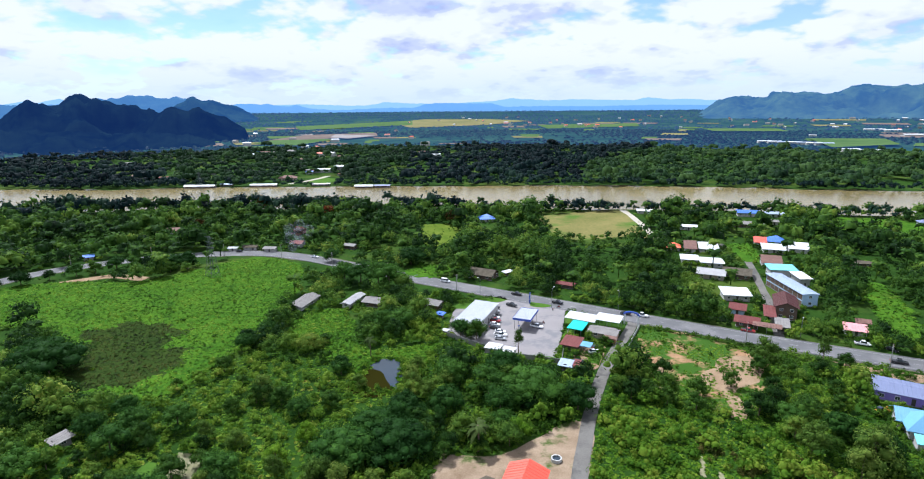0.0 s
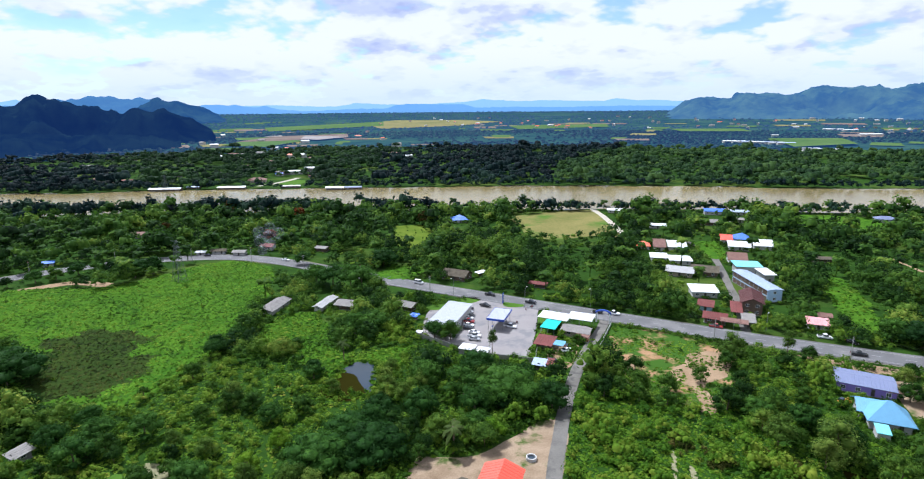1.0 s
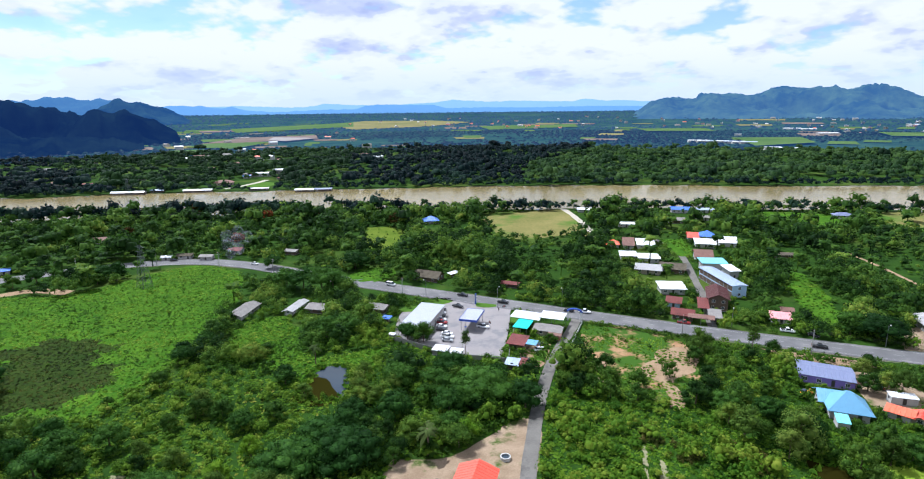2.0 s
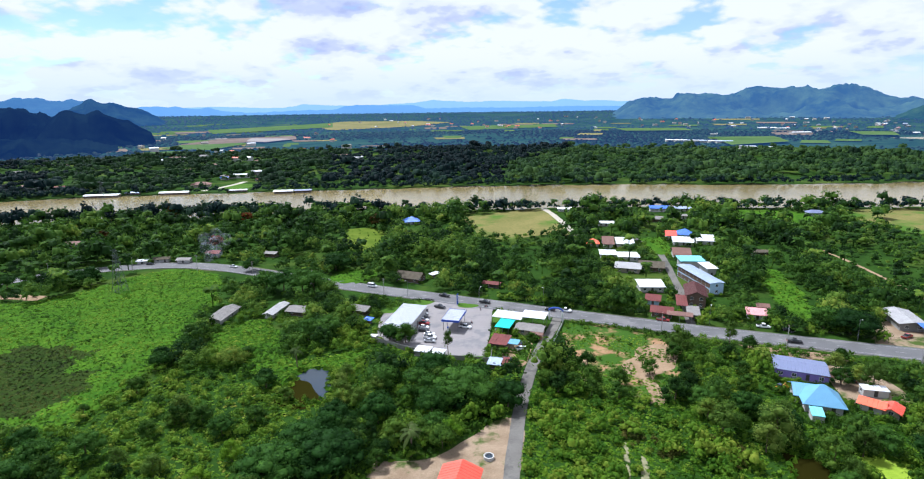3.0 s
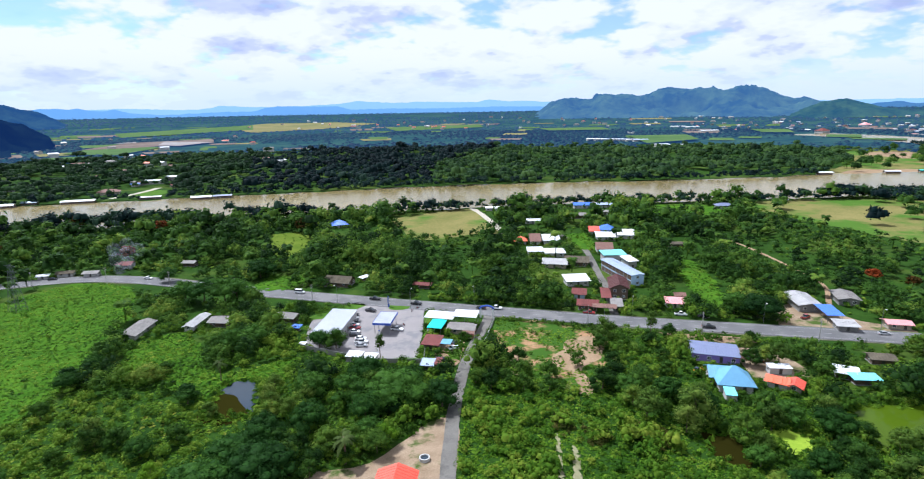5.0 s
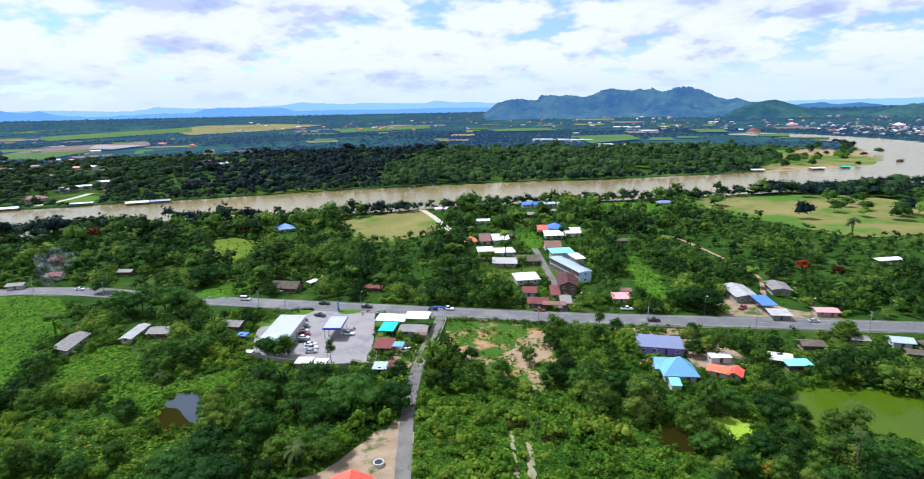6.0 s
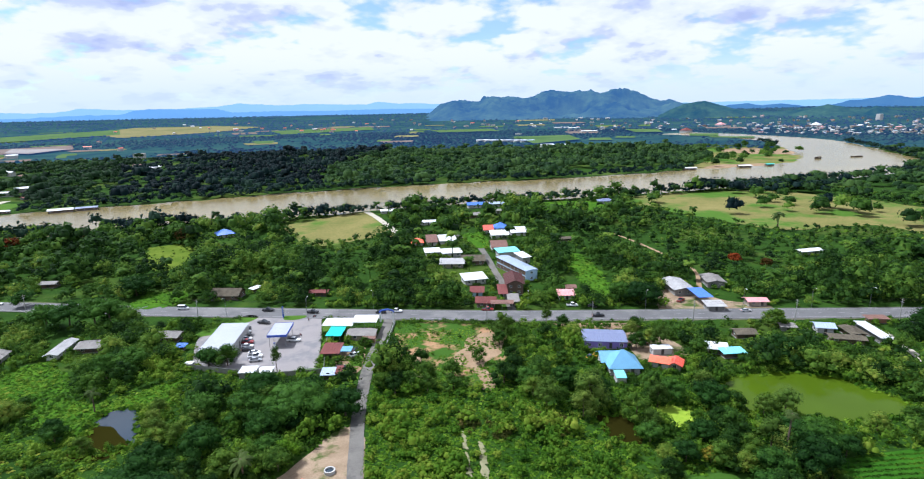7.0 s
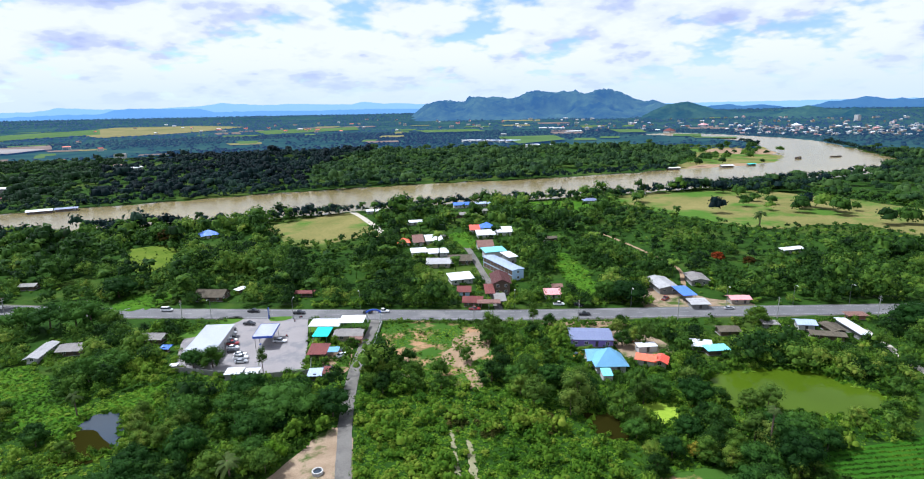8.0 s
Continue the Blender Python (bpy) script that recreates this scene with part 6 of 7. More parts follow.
PROTO = {
    "round": [tree_proto("broadleaf_tree", 20 + k, 3.6 + 0.3 * k, 0.5, 6.6 + 0.5 * k, 1600, 0.50, 13 + k, leaf_tree, "leafy green broadleaf tree") for k in range(4)],
    "dark": [tree_proto("shade_tree", 40 + k, 4.6 + 0.5 * k, 1.0, 7.8 + 0.6 * k, 2000, 0.54, 17 + k, leaf_dark, "dense dark green shade tree", squash=0.75) for k in range(3)],
    "light": [tree_proto("feathery_tree", 60 + k, 3.2 + 0.4 * k, 0.8, 8.0 + 0.7 * k, 1450, 0.46, 13, leaf_light, "light green feathery tree with open crown", squash=1.0, loose=0.3, core=0.66) for k in range(3)],
    "slender": [tree_proto("slender_tree", 70 + k, 2.0, 1.2, 9.2, 1000, 0.40, 14, leaf_light, "tall slender tree with a loose feathery crown", squash=1.15, loose=0.4, core=0.55, spread=0.6) for k in range(1)],
    "small": [tree_proto("small_tree", 80 + k, 2.3 + 0.2 * k, 0.1, 4.2 + 0.4 * k, 800, 0.4, 9, leaf_tree, "small bushy green tree", squash=0.9) for k in range(3)],
    "wide": [tree_proto("rain_tree", 90, 9.0, 2.0, 10.5, 4600, 0.62, 34, leaf_dark, "wide spreading dark green rain tree", squash=0.5, spread=0.8)],
    "broad": [tree_proto("rain_tree", 91 + k, 8.0, 1.2, 9.5, 4200, 0.60, 30, leaf_tree, "wide spreading green rain tree", squash=0.6, spread=0.8) for k in range(1)],
    "lime": [tree_proto("lime_green_tree", 93 + k, 3.4, 0.3, 6.2, 1500, 0.44, 12, leaf_lime, "bright lime green broadleaf tree") for k in range(1)],
    "yellow": [tree_proto("flowering_tree", 95, 2.6, 0.3, 5.0, 620, 0.55, 7, leaf_yellow, "small tree with yellow blossom")],
    "flame": [tree_proto("flame_tree", 97, 5.0, 2.4, 8.0, 760, 1.0, 10, leaf_flame, "flame tree in orange-red bloom", squash=0.6)],
    "tall_palm": [palm_proto(102, 13.0, "tall slender palm with a small head of fronds", 2.0)],
    "palm": [palm_proto(99, 7.5, "tall palm with drooping fronds"), palm_proto(100, 6.0, "palm with drooping fronds")],
}
grown = 0


def plant(kind, x, y, size=1.0, pick=None):
    global grown
    pr = PROTO[kind][(grown if pick is None else pick) % len(PROTO[kind])]
    s = Matrix.Diagonal((size, size, size * random.uniform(0.92, 1.08), 1))
    m = pose(x, y, 0, 0, 0, random.uniform(0, 360)) @ s
    if pr[1]:
        ob = copy_thing(pr[0], m)
    else:
        ob, pr[1] = pr[0], True
    ob.matrix_basis = m
    grown += 1
    return ob


# trees that stand out
for kind, tx, ty, ts in (("wide", -141, 166, 1.2), ("dark", -150, 172, 1.3), ("round", -1, 198.5, 1.05), ("dark", -7, 201, 0.9), ("slender", 14, 185.8, 1.0), ("slender", 113.7, 175.8, 1.15), ("round", 121.6, 176.4, 0.7),
                         ("round", 133.5, 147.5, 0.8), ("light", 141, 144, 0.95), ("round", 147.5, 164.8, 0.55), ("wide", 168, 185, 0.95), ("dark", 161, 190, 1.0), ("round", 194, 139, 1.2), ("small", 183, 140, 1.1),
                         ("wide", 243, 108, 0.95), ("wide", 15.5, 152, 1.05), ("dark", 3, 156, 1.2), ("dark", 8, 166, 1.15), ("dark", 22, 163, 0.9), ("lime", 10.3, 132.5, 0.95), ("yellow", 28.4, 154, 0.9), ("dark", -9, 163, 1.1)):
    plant(kind, tx, ty, ts)
# trees between the meadow and the road's bend
for kind, tx, ty, ts in (("dark", -188, 292, 1.0), ("dark", -181, 294, 0.9), ("round", -166, 287, 1.0), ("dark", -160, 294, 1.1), ("wide", -170, 296, 0.8), ("round", -205, 284, 0.9), ("dark", -212, 279, 0.9), ("round", -221, 272, 0.8),
                         ("dark", -228, 262, 1.0), ("round", -236, 254, 0.9), ("dark", -198, 291, 0.9), ("small", -176, 283, 1.0)):
    plant(kind, tx, ty, ts)
# trees that stand before the road near the huts
for kind, tx, ty, ts in (("dark", -49.6, 264, 1.45), ("dark", -58.7, 266, 1.35), ("dark", -68, 272, 1.35), ("round", -36, 254, 1.3), ("dark", -43, 258, 1.4), ("round", -75, 270, 0.8), ("wide", -38, 303, 0.9), ("dark", -84, 309, 0.9)):
    plant(kind, tx, ty, ts)
# orchard rows in the scrub plot
for kind, tx, ty, ts in (("small", 43.8, 168, 0.9), ("small", 41.6, 159.5, 1.0), ("small", 48.7, 165, 1.1), ("small", 45.3, 154.5, 1.3), ("small", 50.5, 154.5, 1.35), ("round", 59, 168.5, 0.78), ("round", 58, 159.5, 0.8), ("small", 54.8, 151, 1.2),
                         ("round", 65.4, 156.5, 0.78), ("round", 62, 148, 0.72), ("small", 77.9, 162, 1.25), ("light", 95, 177, 1.1), ("round", 91, 172, 0.75), ("round", 78.5, 145.5, 0.95), ("dark", 84, 140, 0.8), ("round", 85, 150, 0.9),
                         ("light", 82, 126, 1.15), ("light", 93, 120, 1.25), ("dark", 97, 124, 1.1), ("small", 53, 202.5, 0.8), ("small", 46, 194.5, 0.8), ("small", 33.5, 183.0, 0.6), ("small", 88.5, 158, 1.3), ("round", 92, 146, 0.9),
                         ("round", 103, 149, 0.7), ("small", 107, 158, 1.1), ("small", 110, 171, 1.3)):
    plant(kind, tx, ty, ts)
# round the ponds and huts
for kind, tx, ty, ts in (("light", 127, 111, 1.15), ("light", 133.5, 96, 0.85), ("light", 138.5, 93.5, 1.0), ("tall_palm", 121.5, 80, 1.0), ("round", 129, 102, 0.85), ("round", 117, 92, 1.0), ("yellow", 104, 87, 0.8), ("dark", 128, 77, 1.15),
                         ("dark", 122, 73, 1.0), ("round", 153.8, 78, 0.75), ("round", 166, 76, 0.7), ("dark", 171, 119, 1.0), ("dark", 178, 114, 1.05), ("round", 186, 107, 0.9), ("round", 184, 95, 0.8), ("small", 102, 95, 0.8),
                         ("dark", -38, 206, 1.0), ("dark", -31, 208, 1.05), ("dark", -36, 213, 0.9), ("dark", -45.8, 171, 0.72), ("round", -57.3, 194, 0.6), ("dark", -81.5, 202, 0.8), ("dark", -86, 193, 0.7), ("round", -21.3, 217, 0.8),
                         ("wide", -20, 125, 0.95), ("wide", -33, 121, 0.9), ("wide", -27, 133, 0.75), ("light", -10.6, 172, 0.75), ("light", -20.2, 171, 0.7), ("round", -58, 149, 0.8), ("palm", -0.3, 127, 1.2), ("palm", -38, 182.5, 0.9), ("palm", 0.2, 135.5, 0.7)):
    plant(kind, tx, ty, ts)
# single trees standing over the low thicket
for kind, tx, ty, ts in (("dark", -84.5, 188, 0.85), ("small", -85, 216, 0.9), ("dark", -81.5, 198, 0.6), ("round", -85, 171, 0.8), ("broad", -61, 188, 0.62), ("dark", -45.2, 169, 0.6), ("dark", -51, 143, 0.8), ("round", -43, 147, 0.85), ("light", -37, 159, 0.6),
                         ("light", -19.7, 158, 0.85), ("light", -15, 152, 0.8), ("lime", -44.8, 130, 0.9), ("lime", -50, 121, 0.9), ("lime", -39, 112, 0.8), ("dark", -93, 124, 0.95), ("dark", -93.5, 135, 1.0), ("dark", -82, 136, 0.9), ("round", -88, 129, 0.8), ("dark", -104, 132, 0.9),
                         ("dark", -100, 142, 0.8), ("round", -110, 140, 0.9), ("light", -72, 131, 0.7), ("light", -62, 126, 0.8), ("small", -66, 150, 0.9), ("small", -75, 162, 0.8), ("small", -94, 158, 0.8), ("dark", -60, 113, 0.9)):
    plant(kind, tx, ty, ts)
for fx, fy, fs in ((-184, 470, 1.5), (-119, 362, 1.1), (-19, 412, 1.4), (-122, 446, 1.2), (-81, 446, 1.2), (255, 210, 0.8), (262, 196, 0.7), (-205, 400, 0.9)):
    plant("flame", fx, fy, fs)
plant("palm", 352, 258, 2.0)
for kind, tx, ty, ts in (("round", 141, 149, 0.8), ("light", 139, 157, 0.75), ("small", 157, 134, 0.7)):
    plant(kind, tx, ty, ts)

HA = np.array(HOUSES)


def near_house(x, y, margin):
    hit = np.zeros(len(x), bool)
    for hx, hy, a, b_, t in HA:
        dx, dy = x - hx, y - hy
        u, v = dx * math.cos(t) + dy * math.sin(t), -dx * math.sin(t) + dy * math.cos(t)
        hit |= (np.abs(u) < a + margin) & (np.abs(v) < b_ + margin)
    return hit


BANK_YARD = [(-252, 640), (-165, 640), (-168, 700), (-185, 735), (-222, 740), (-252, 705)]
OPEN = [MEADOW, MEADOW_B, POND_L, POND_R, POND_G, POND_B, STATION, YARD, FIELD_B, PASTURE, CROP, EARTH, SOIL_A, SOIL_B, SPIT, CLEAR_A, CLEAR_B, CLEAR_C, CLEAR_D, CLEAR_E, SCRUB, BANK_YARD, GAP_LAWN, GAP_SOIL]
DRY = [(80.4, 118.2), (65.3, 121.3), (58.7, 131.8)]
SHRUBLAND = [(30, 158), (58, 150), (78, 146), (84, 128), (88, 96), (60, 60), (18, 60), (27, 120)]
TRACKS = [[(55, 125), (47.2, 102)], [(57, 118.5), (50.4, 101)]]
LANES = [(TRACKS[0], 0.3), (TRACKS[1], 0.5), (LANE, 2.2), (VILLAGE, 2.2), (PATH_R, 1.6), (PATH_F, 3.0), (PATH_C, 1.6)]


def built(x, y, margin=0.0):
    hit = (line_gap(ROAD, x, y) < 7.0 + margin) | near_house(x, y, 1.0 + margin)
    for pts, w in LANES:
        hit |= line_gap(pts, x, y) < w + margin
    return hit


def is_open(x, y):
    hit = line_gap(RIVER, x, y) < 75
    for poly in OPEN:
        hit |= inside(poly, x, y)
    return hit


def jitter_grid(x0, x1, y0, y1, step):
    xs, ys = np.meshgrid(np.arange(x0, x1, step), np.arange(y0, y1, step * 0.87))
    xs = xs + (np.arange(xs.shape[0]) % 2)[:, None] * step / 2
    xs, ys = xs.ravel(), ys.ravel()
    return xs + prng.uniform(-0.42, 0.42, len(xs)) * step, ys + prng.uniform(-0.42, 0.42, len(ys)) * step


def wedge(x, y, r0, r1, a0=-43.0, a1=67.0):
    r, a = np.hypot(x, y), np.degrees(np.arctan2(x, y))
    return (r > r0) & (r < r1) & (a > a0) & (a < a1)


def patchy(x, y, scale, seed):
    return np.array([noise.noise((a * scale, b_ * scale, seed)) for a, b_ in zip(x, y)])


def screens(x, y, h, fields=False):
    """Whether a tree of height h would stand before a house, a road or a pond, seen from the air."""
    r = np.hypot(x, y)
    hit = np.zeros(len(x), bool)
    for s in (0.15, 0.35, 0.55, 0.75, 0.95):
        k = 1 + s * h / 85.0
        hit |= near_house(x * k, y * k, 1.0) | (line_gap(ROAD, x * k, y * k) < 6.0) | (line_gap(LANE, x * k, y * k) < 2.0)
        for poly in (POND_R, POND_L, POND_G, STATION, POND_B) + ((FIELD_B, CLEAR_A, CLEAR_C, CLEAR_E, PASTURE) if fields else ()):
            hit |= inside(poly, x * k, y * k)
    return hit


# near trees, each a thing
x, y = jitter_grid(-200, 270, 60, 330, 6.4)
ok = wedge(x, y, 92, 262, -47, 67) & ~built(x, y, 1.5) & ~is_open(x, y) & ~inside(SHRUBLAND, x, y)
x, y = x[ok], y[ok]
dens = patchy(x, y, 0.03, 2.0)
ok = (~screens(x, y, 7.0)) & (dens + prng.uniform(-0.35, 0.35, len(x)) > -0.12 + 0.50 * ((x > -98) & (x < -22) & (y < 178) & (y > 128)))
x, y = x[ok], y[ok]
order = np.argsort(np.hypot(x, y))[:193]
kinds = patchy(x, y, 0.045, 5.0)
for i in order:
    c = kinds[i] + random.uniform(-0.25, 0.25) + (0.45 if -98 < x[i] < -22 and y[i] < 178 else 0.04)
    kind = "dark" if c < -0.12 else "round" if c < 0.18 else "light" if c < 0.36 else "small"
    plant(kind, float(x[i]), float(y[i]), random.uniform(0.62, 1.05))
late = np.argsort(np.hypot(x, y))[193:]
far_enough = (x[late] < -100) | (x[late] > -20) | (y[late] > 182)
late_xy = (x[late][far_enough], y[late][far_enough])


def stuff(name, templates, x, y, size, material, label, tint, category="trees", z=None, flat=(0.85, 1.15)):
    """Many plants joined into one mesh."""
    n = len(x)
    which = prng.randint(0, len(templates), n)
    rot = prng.uniform(0, 6.283, n)
    zz = np.zeros(n) if z is None else z
    hs = size * prng.uniform(flat[0], flat[1], n)
    V, Q, T, off = [], [], [], 0
    for k, (tv, tq) in enumerate(templates):
        m = np.where(which == k)[0]
        if not len(m):
            continue
        c, s = np.cos(rot[m])[:, None], np.sin(rot[m])[:, None]
        vx = (tv[None, :, 0] * c - tv[None, :, 1] * s) * size[m][:, None] + x[m][:, None]
        vy = (tv[None, :, 0] * s + tv[None, :, 1] * c) * size[m][:, None] + y[m][:, None]
        vz = tv[None, :, 2] * hs[m][:, None] + zz[m][:, None]
        V.append(np.stack([vx, vy, vz], 2).reshape(-1, 3))
        Q.append((tq[None] + (np.arange(len(m)) * len(tv))[:, None, None]).reshape(-1, 4) + off)
        T.append(np.repeat(tint[m], len(tq)))
        off += len(m) * len(tv)
    me = array_mesh(name, np.concatenate(V), np.concatenate(Q), material, np.concatenate(T))
    return tagged(new(name, me), label, category, kind="stuff")


def tints(x, y, scale=0.02, seed=3.0, spread=0.35, centre=0.5):
    return np.clip(centre + patchy(x, y, scale, seed) * 0.7 + prng.uniform(-spread, spread, len(x)), 0, 1)


HI = [crown_arrays(190 + k, 1.0, 0.05, 1.7 + 0.1 * (k % 3), 290, 0.18, 8, loose=0.3, core=0.62, spread=0.66, dome=True, lobe=(0.3, 0.52))[:2] for k in range(5)]
BIG = [crown_arrays(360 + k, 1.0, 0.02, 1.55 + 0.1 * (k % 3), 430, 0.135, 12, loose=0.28, core=0.64, spread=0.72, dome=True, lobe=(0.26, 0.44))[:2] for k in range(4)]
MID = [crown_arrays(200 + k, 1.0, -0.1, 1.6 + 0.1 * (k % 3), 84, 0.27, 5, loose=0.28, core=0.70, spread=0.52, dome=True)[:2] for k in range(6)]
LOW = [crown_arrays(220 + k, 1.0, -0.1, 1.45 + 0.15 * (k % 3), 30, 0.36, 3, loose=0.25, core=0.82, spread=0.5, dome=True)[:2] for k in range(6)]
FAR = [crown_arrays(240 + k, 1.6, 0.1, 1.5, 2, 0.6, 1, core=1.2, spread=0.1, dome=True)[:2] for k in range(5)]
FARB = [crown_arrays(250 + k, 1.0, -0.1, 1.35 + 0.15 * (k % 3), 9, 0.40, 3, loose=0.2, core=0.96, spread=0.55, dome=True)[:2] for k in range(6)]
UNDER = [crown_arrays(280 + k, 1.0, -0.1, 1.2, 9, 0.42, 2, loose=0.3, core=1.0, spread=0.5, dome=True)[:2] for k in range(6)]
BUSH = [crown_arrays(260 + k, 1.0, 0.0, 1.15, 58, 0.33, 3, loose=0.4, core=0.6, dome=True)[:2] for k in range(6)]
SHRUB = [crown_arrays(340 + k, 1.0, 0.0, 1.25 + 0.12 * (k % 3), 110, 0.22, 7, loose=0.3, core=0.68, spread=0.66, dome=True, lobe=(0.3, 0.5))[:2] for k in range(5)]
PASTREE = [crown_arrays(310 + k, 1.0, 0.05, 1.3 + 0.1 * k, 110, 0.24, 6, loose=0.2, core=0.92, spread=0.5, dome=True, lobe=(0.4, 0.6))[:2] for k in range(4)]
rg = np.random.RandomState(8)
TUFT = []
for k in range(4):
    a = rg.uniform(0, 6.28, 6)
    out = np.stack([np.cos(a), np.sin(a), np.zeros(6)], 1)
    TUFT.append(blades(rg, out * rg.uniform(0.15, 0.6, 6)[:, None] + (0, 0, 0.14), unit(out * rg.uniform(-0.5, 1.3, 6)[:, None] + (0, 0, 1.0)), 0.85))

# undergrowth on the near land
x, y = jitter_grid(-220, 280, 55, 300, 3.9)
ok = wedge(x, y, 88, 250, -50, 67) & ~built(x, y, 0.6) & ~is_open(x, y)
x, y = x[ok], y[ok]
ok = patchy(x, y, 0.05, 11.0) + prng.uniform(-0.5, 0.5, len(x)) > -0.5
x, y = x[ok], y[ok]
sz = prng.uniform(1.2, 2.9, len(x)) * (1 + 0.5 * patchy(x, y, 0.06, 4.0))
low = inside(SHRUBLAND, x, y)
sz[low] *= prng.uniform(0.55, 1.4, low.sum())
sz[screens(x, y, 3.0)] *= 0.7
thicket = (x > -110) & (x < -18) & (y < 178) & ~low
sz[thicket] *= 0.78
tone = np.clip(tints(x, y, 0.03, 6.0, 0.38) + np.where(thicket, 0.5, 0.04), 0, 1)
tall = ~low & (sz > np.where(thicket, 1.75, 2.25))
rest = ~low & ~tall
stuff("undergrowth", SHRUB, x[tall], y[tall], sz[tall], leaf_shrub, "tall rounded green shrubs and young trees", tone[tall], "shrubs", flat=(0.8, 1.35))
stuff("undergrowth", BUSH, x[rest], y[rest], sz[rest], leaf_shrub, "dense mixed green shrubs", tone[rest], "shrubs", flat=(0.7, 1.2))
creeper_tone = tints(x, y, 0.07, 6.0, 0.4, 0.78)
for m, forms, words in ((low & (sz > 2.0), SHRUB, "tall bright green shrubs beside the lane"), (low & (sz <= 2.0), BUSH, "bright green creepers and shrubs beside the lane")):
    stuff("creeper_shrubs", forms, x[m], y[m], sz[m], leaf_creeper, words, creeper_tone[m], "shrubs", flat=(0.6, 1.1))

# shrubs close round the houses
gx_, gy_ = [], []
for hx, hy, a, b_, t in HA:
    if math.hypot(hx, hy) > 430 or inside(STATION, [hx], [hy])[0]:
        continue
    for k in range(int(3 + (a + b_) * 0.9)):
        along, out_ = prng.uniform(-1, 1), prng.uniform(1.2, 3.6)
        u, v = ((a + 1) * along, -(b_ + out_)) if prng.uniform() < 0.45 else ((a + out_) * (1 if prng.uniform() < 0.5 else -1), (b_ + 1) * along)
        gx_.append(hx + u * math.cos(t) - v * math.sin(t))
        gy_.append(hy + u * math.sin(t) + v * math.cos(t))
x, y = np.array(gx_), np.array(gy_)
ok = ~is_open(x, y) & ~near_house(x, y, 0.5) & (line_gap(ROAD, x, y) > 7.5)
for pts, w in LANES:
    ok &= line_gap(pts, x, y) > w + 0.3
x, y = x[ok], y[ok]
stuff("garden_shrubs", SHRUB, x, y, prng.uniform(0.8, 2.0, len(x)), leaf_shrub, "green garden shrubs close round the houses", tints(x, y, 0.08, 3.5, 0.4, 0.5), "shrubs", flat=(0.7, 1.3))

# scattered bushes in the clearings
x, y = jitter_grid(-250, 200, 60, 425, 4.4)
ok = (inside(MEADOW, x, y) & (prng.uniform(size=len(x)) < 0.16)) | (inside(SCRUB, x, y) & (prng.uniform(size=len(x)) < 0.40)) | (inside(MEADOW_B, x, y) & (prng.uniform(size=len(x)) < 0.25)) | ((inside(CLEAR_C, x, y) | inside(CLEAR_B, x, y) | inside(CLEAR_A, x, y) | inside(CLEAR_E, x, y)) & (prng.uniform(size=len(x)) < 0.5))
ok &= ~built(x, y, 0.5)
stuff("bushes", BUSH, x[ok], y[ok], prng.uniform(0.45, 1.3, ok.sum()), leaf_shrub, "scattered low green bushes in open grass", tints(x[ok], y[ok], 0.05, 2.0), "shrubs")

# meadow grass
x, y = jitter_grid(-262, 0, 140, 325, 1.2)
ok = (inside(MEADOW, x, y) | inside(MEADOW_B, x, y)) & wedge(x, y, 80, 400) & ~built(x, y, 0.3)
x, y = x[ok], y[ok]
weedy = inside(WEEDS, x + 6 * patchy(x, y, 0.09, 5.0), y + 9 * patchy(x, y, 0.09, 5.0))
blade_size, blade_tone, blade_z = prng.uniform(0.5, 1.3, len(x)), tints(x, y, 0.05, 9.0, 0.5, 0.5), bump_height(x, y) * 1.1
for m, look_, words in ((~weedy, leaf_grass, "tall bright green grass and weeds"), (weedy, leaf_weed, "brownish green weeds in the meadow's hollow")):
    stuff("meadow_grass", TUFT, x[m], y[m], blade_size[m], look_, words, blade_tone[m], "grass", z=blade_z[m])
x, y = jitter_grid(-110, 260, 170, 440, 2.3)
ok = (inside(CLEAR_B, x, y) | inside(CLEAR_C, x, y) | inside(CLEAR_D, x, y) | inside(CLEAR_E, x, y)) & ~built(x, y, 0.3)
x, y = x[ok], y[ok]
stuff("meadow_grass", TUFT, x, y, prng.uniform(0.8, 1.7, len(x)), leaf_grass, "rough green grass in the clearings", tints(x, y, 0.05, 9.0, 0.5, 0.42), "grass", z=bump_height(x, y) * 0.8)
x, y = jitter_grid(10, 110, 60, 215, 1.5)
ok = ((inside(SHRUBLAND, x, y)) | (inside(SCRUB, x, y) & (patchy(x, y, 0.07, 3.0) > -0.12))) & wedge(x, y, 80, 300) & ~built(x, y, 0.2)
x, y = x[ok], y[ok]
stuff("rough_grass", TUFT, x, y, prng.uniform(0.7, 1.3, len(x)), leaf_grass, "rough grass and weeds beside the lane", tints(x, y, 0.05, 1.0, 0.3, 0.6), "grass")
x, y = jitter_grid(100, 205, 30, 130, 1.6)
ok = wedge(x, y, 80, 230) & ~built(x, y, 0.2) & ~(inside(POND_R, x, y) | inside(POND_G, x, y) | inside(EARTH, x, y) | inside(SOIL_B, x, y) | inside(CROP, x, y))
x, y = x[ok], y[ok]
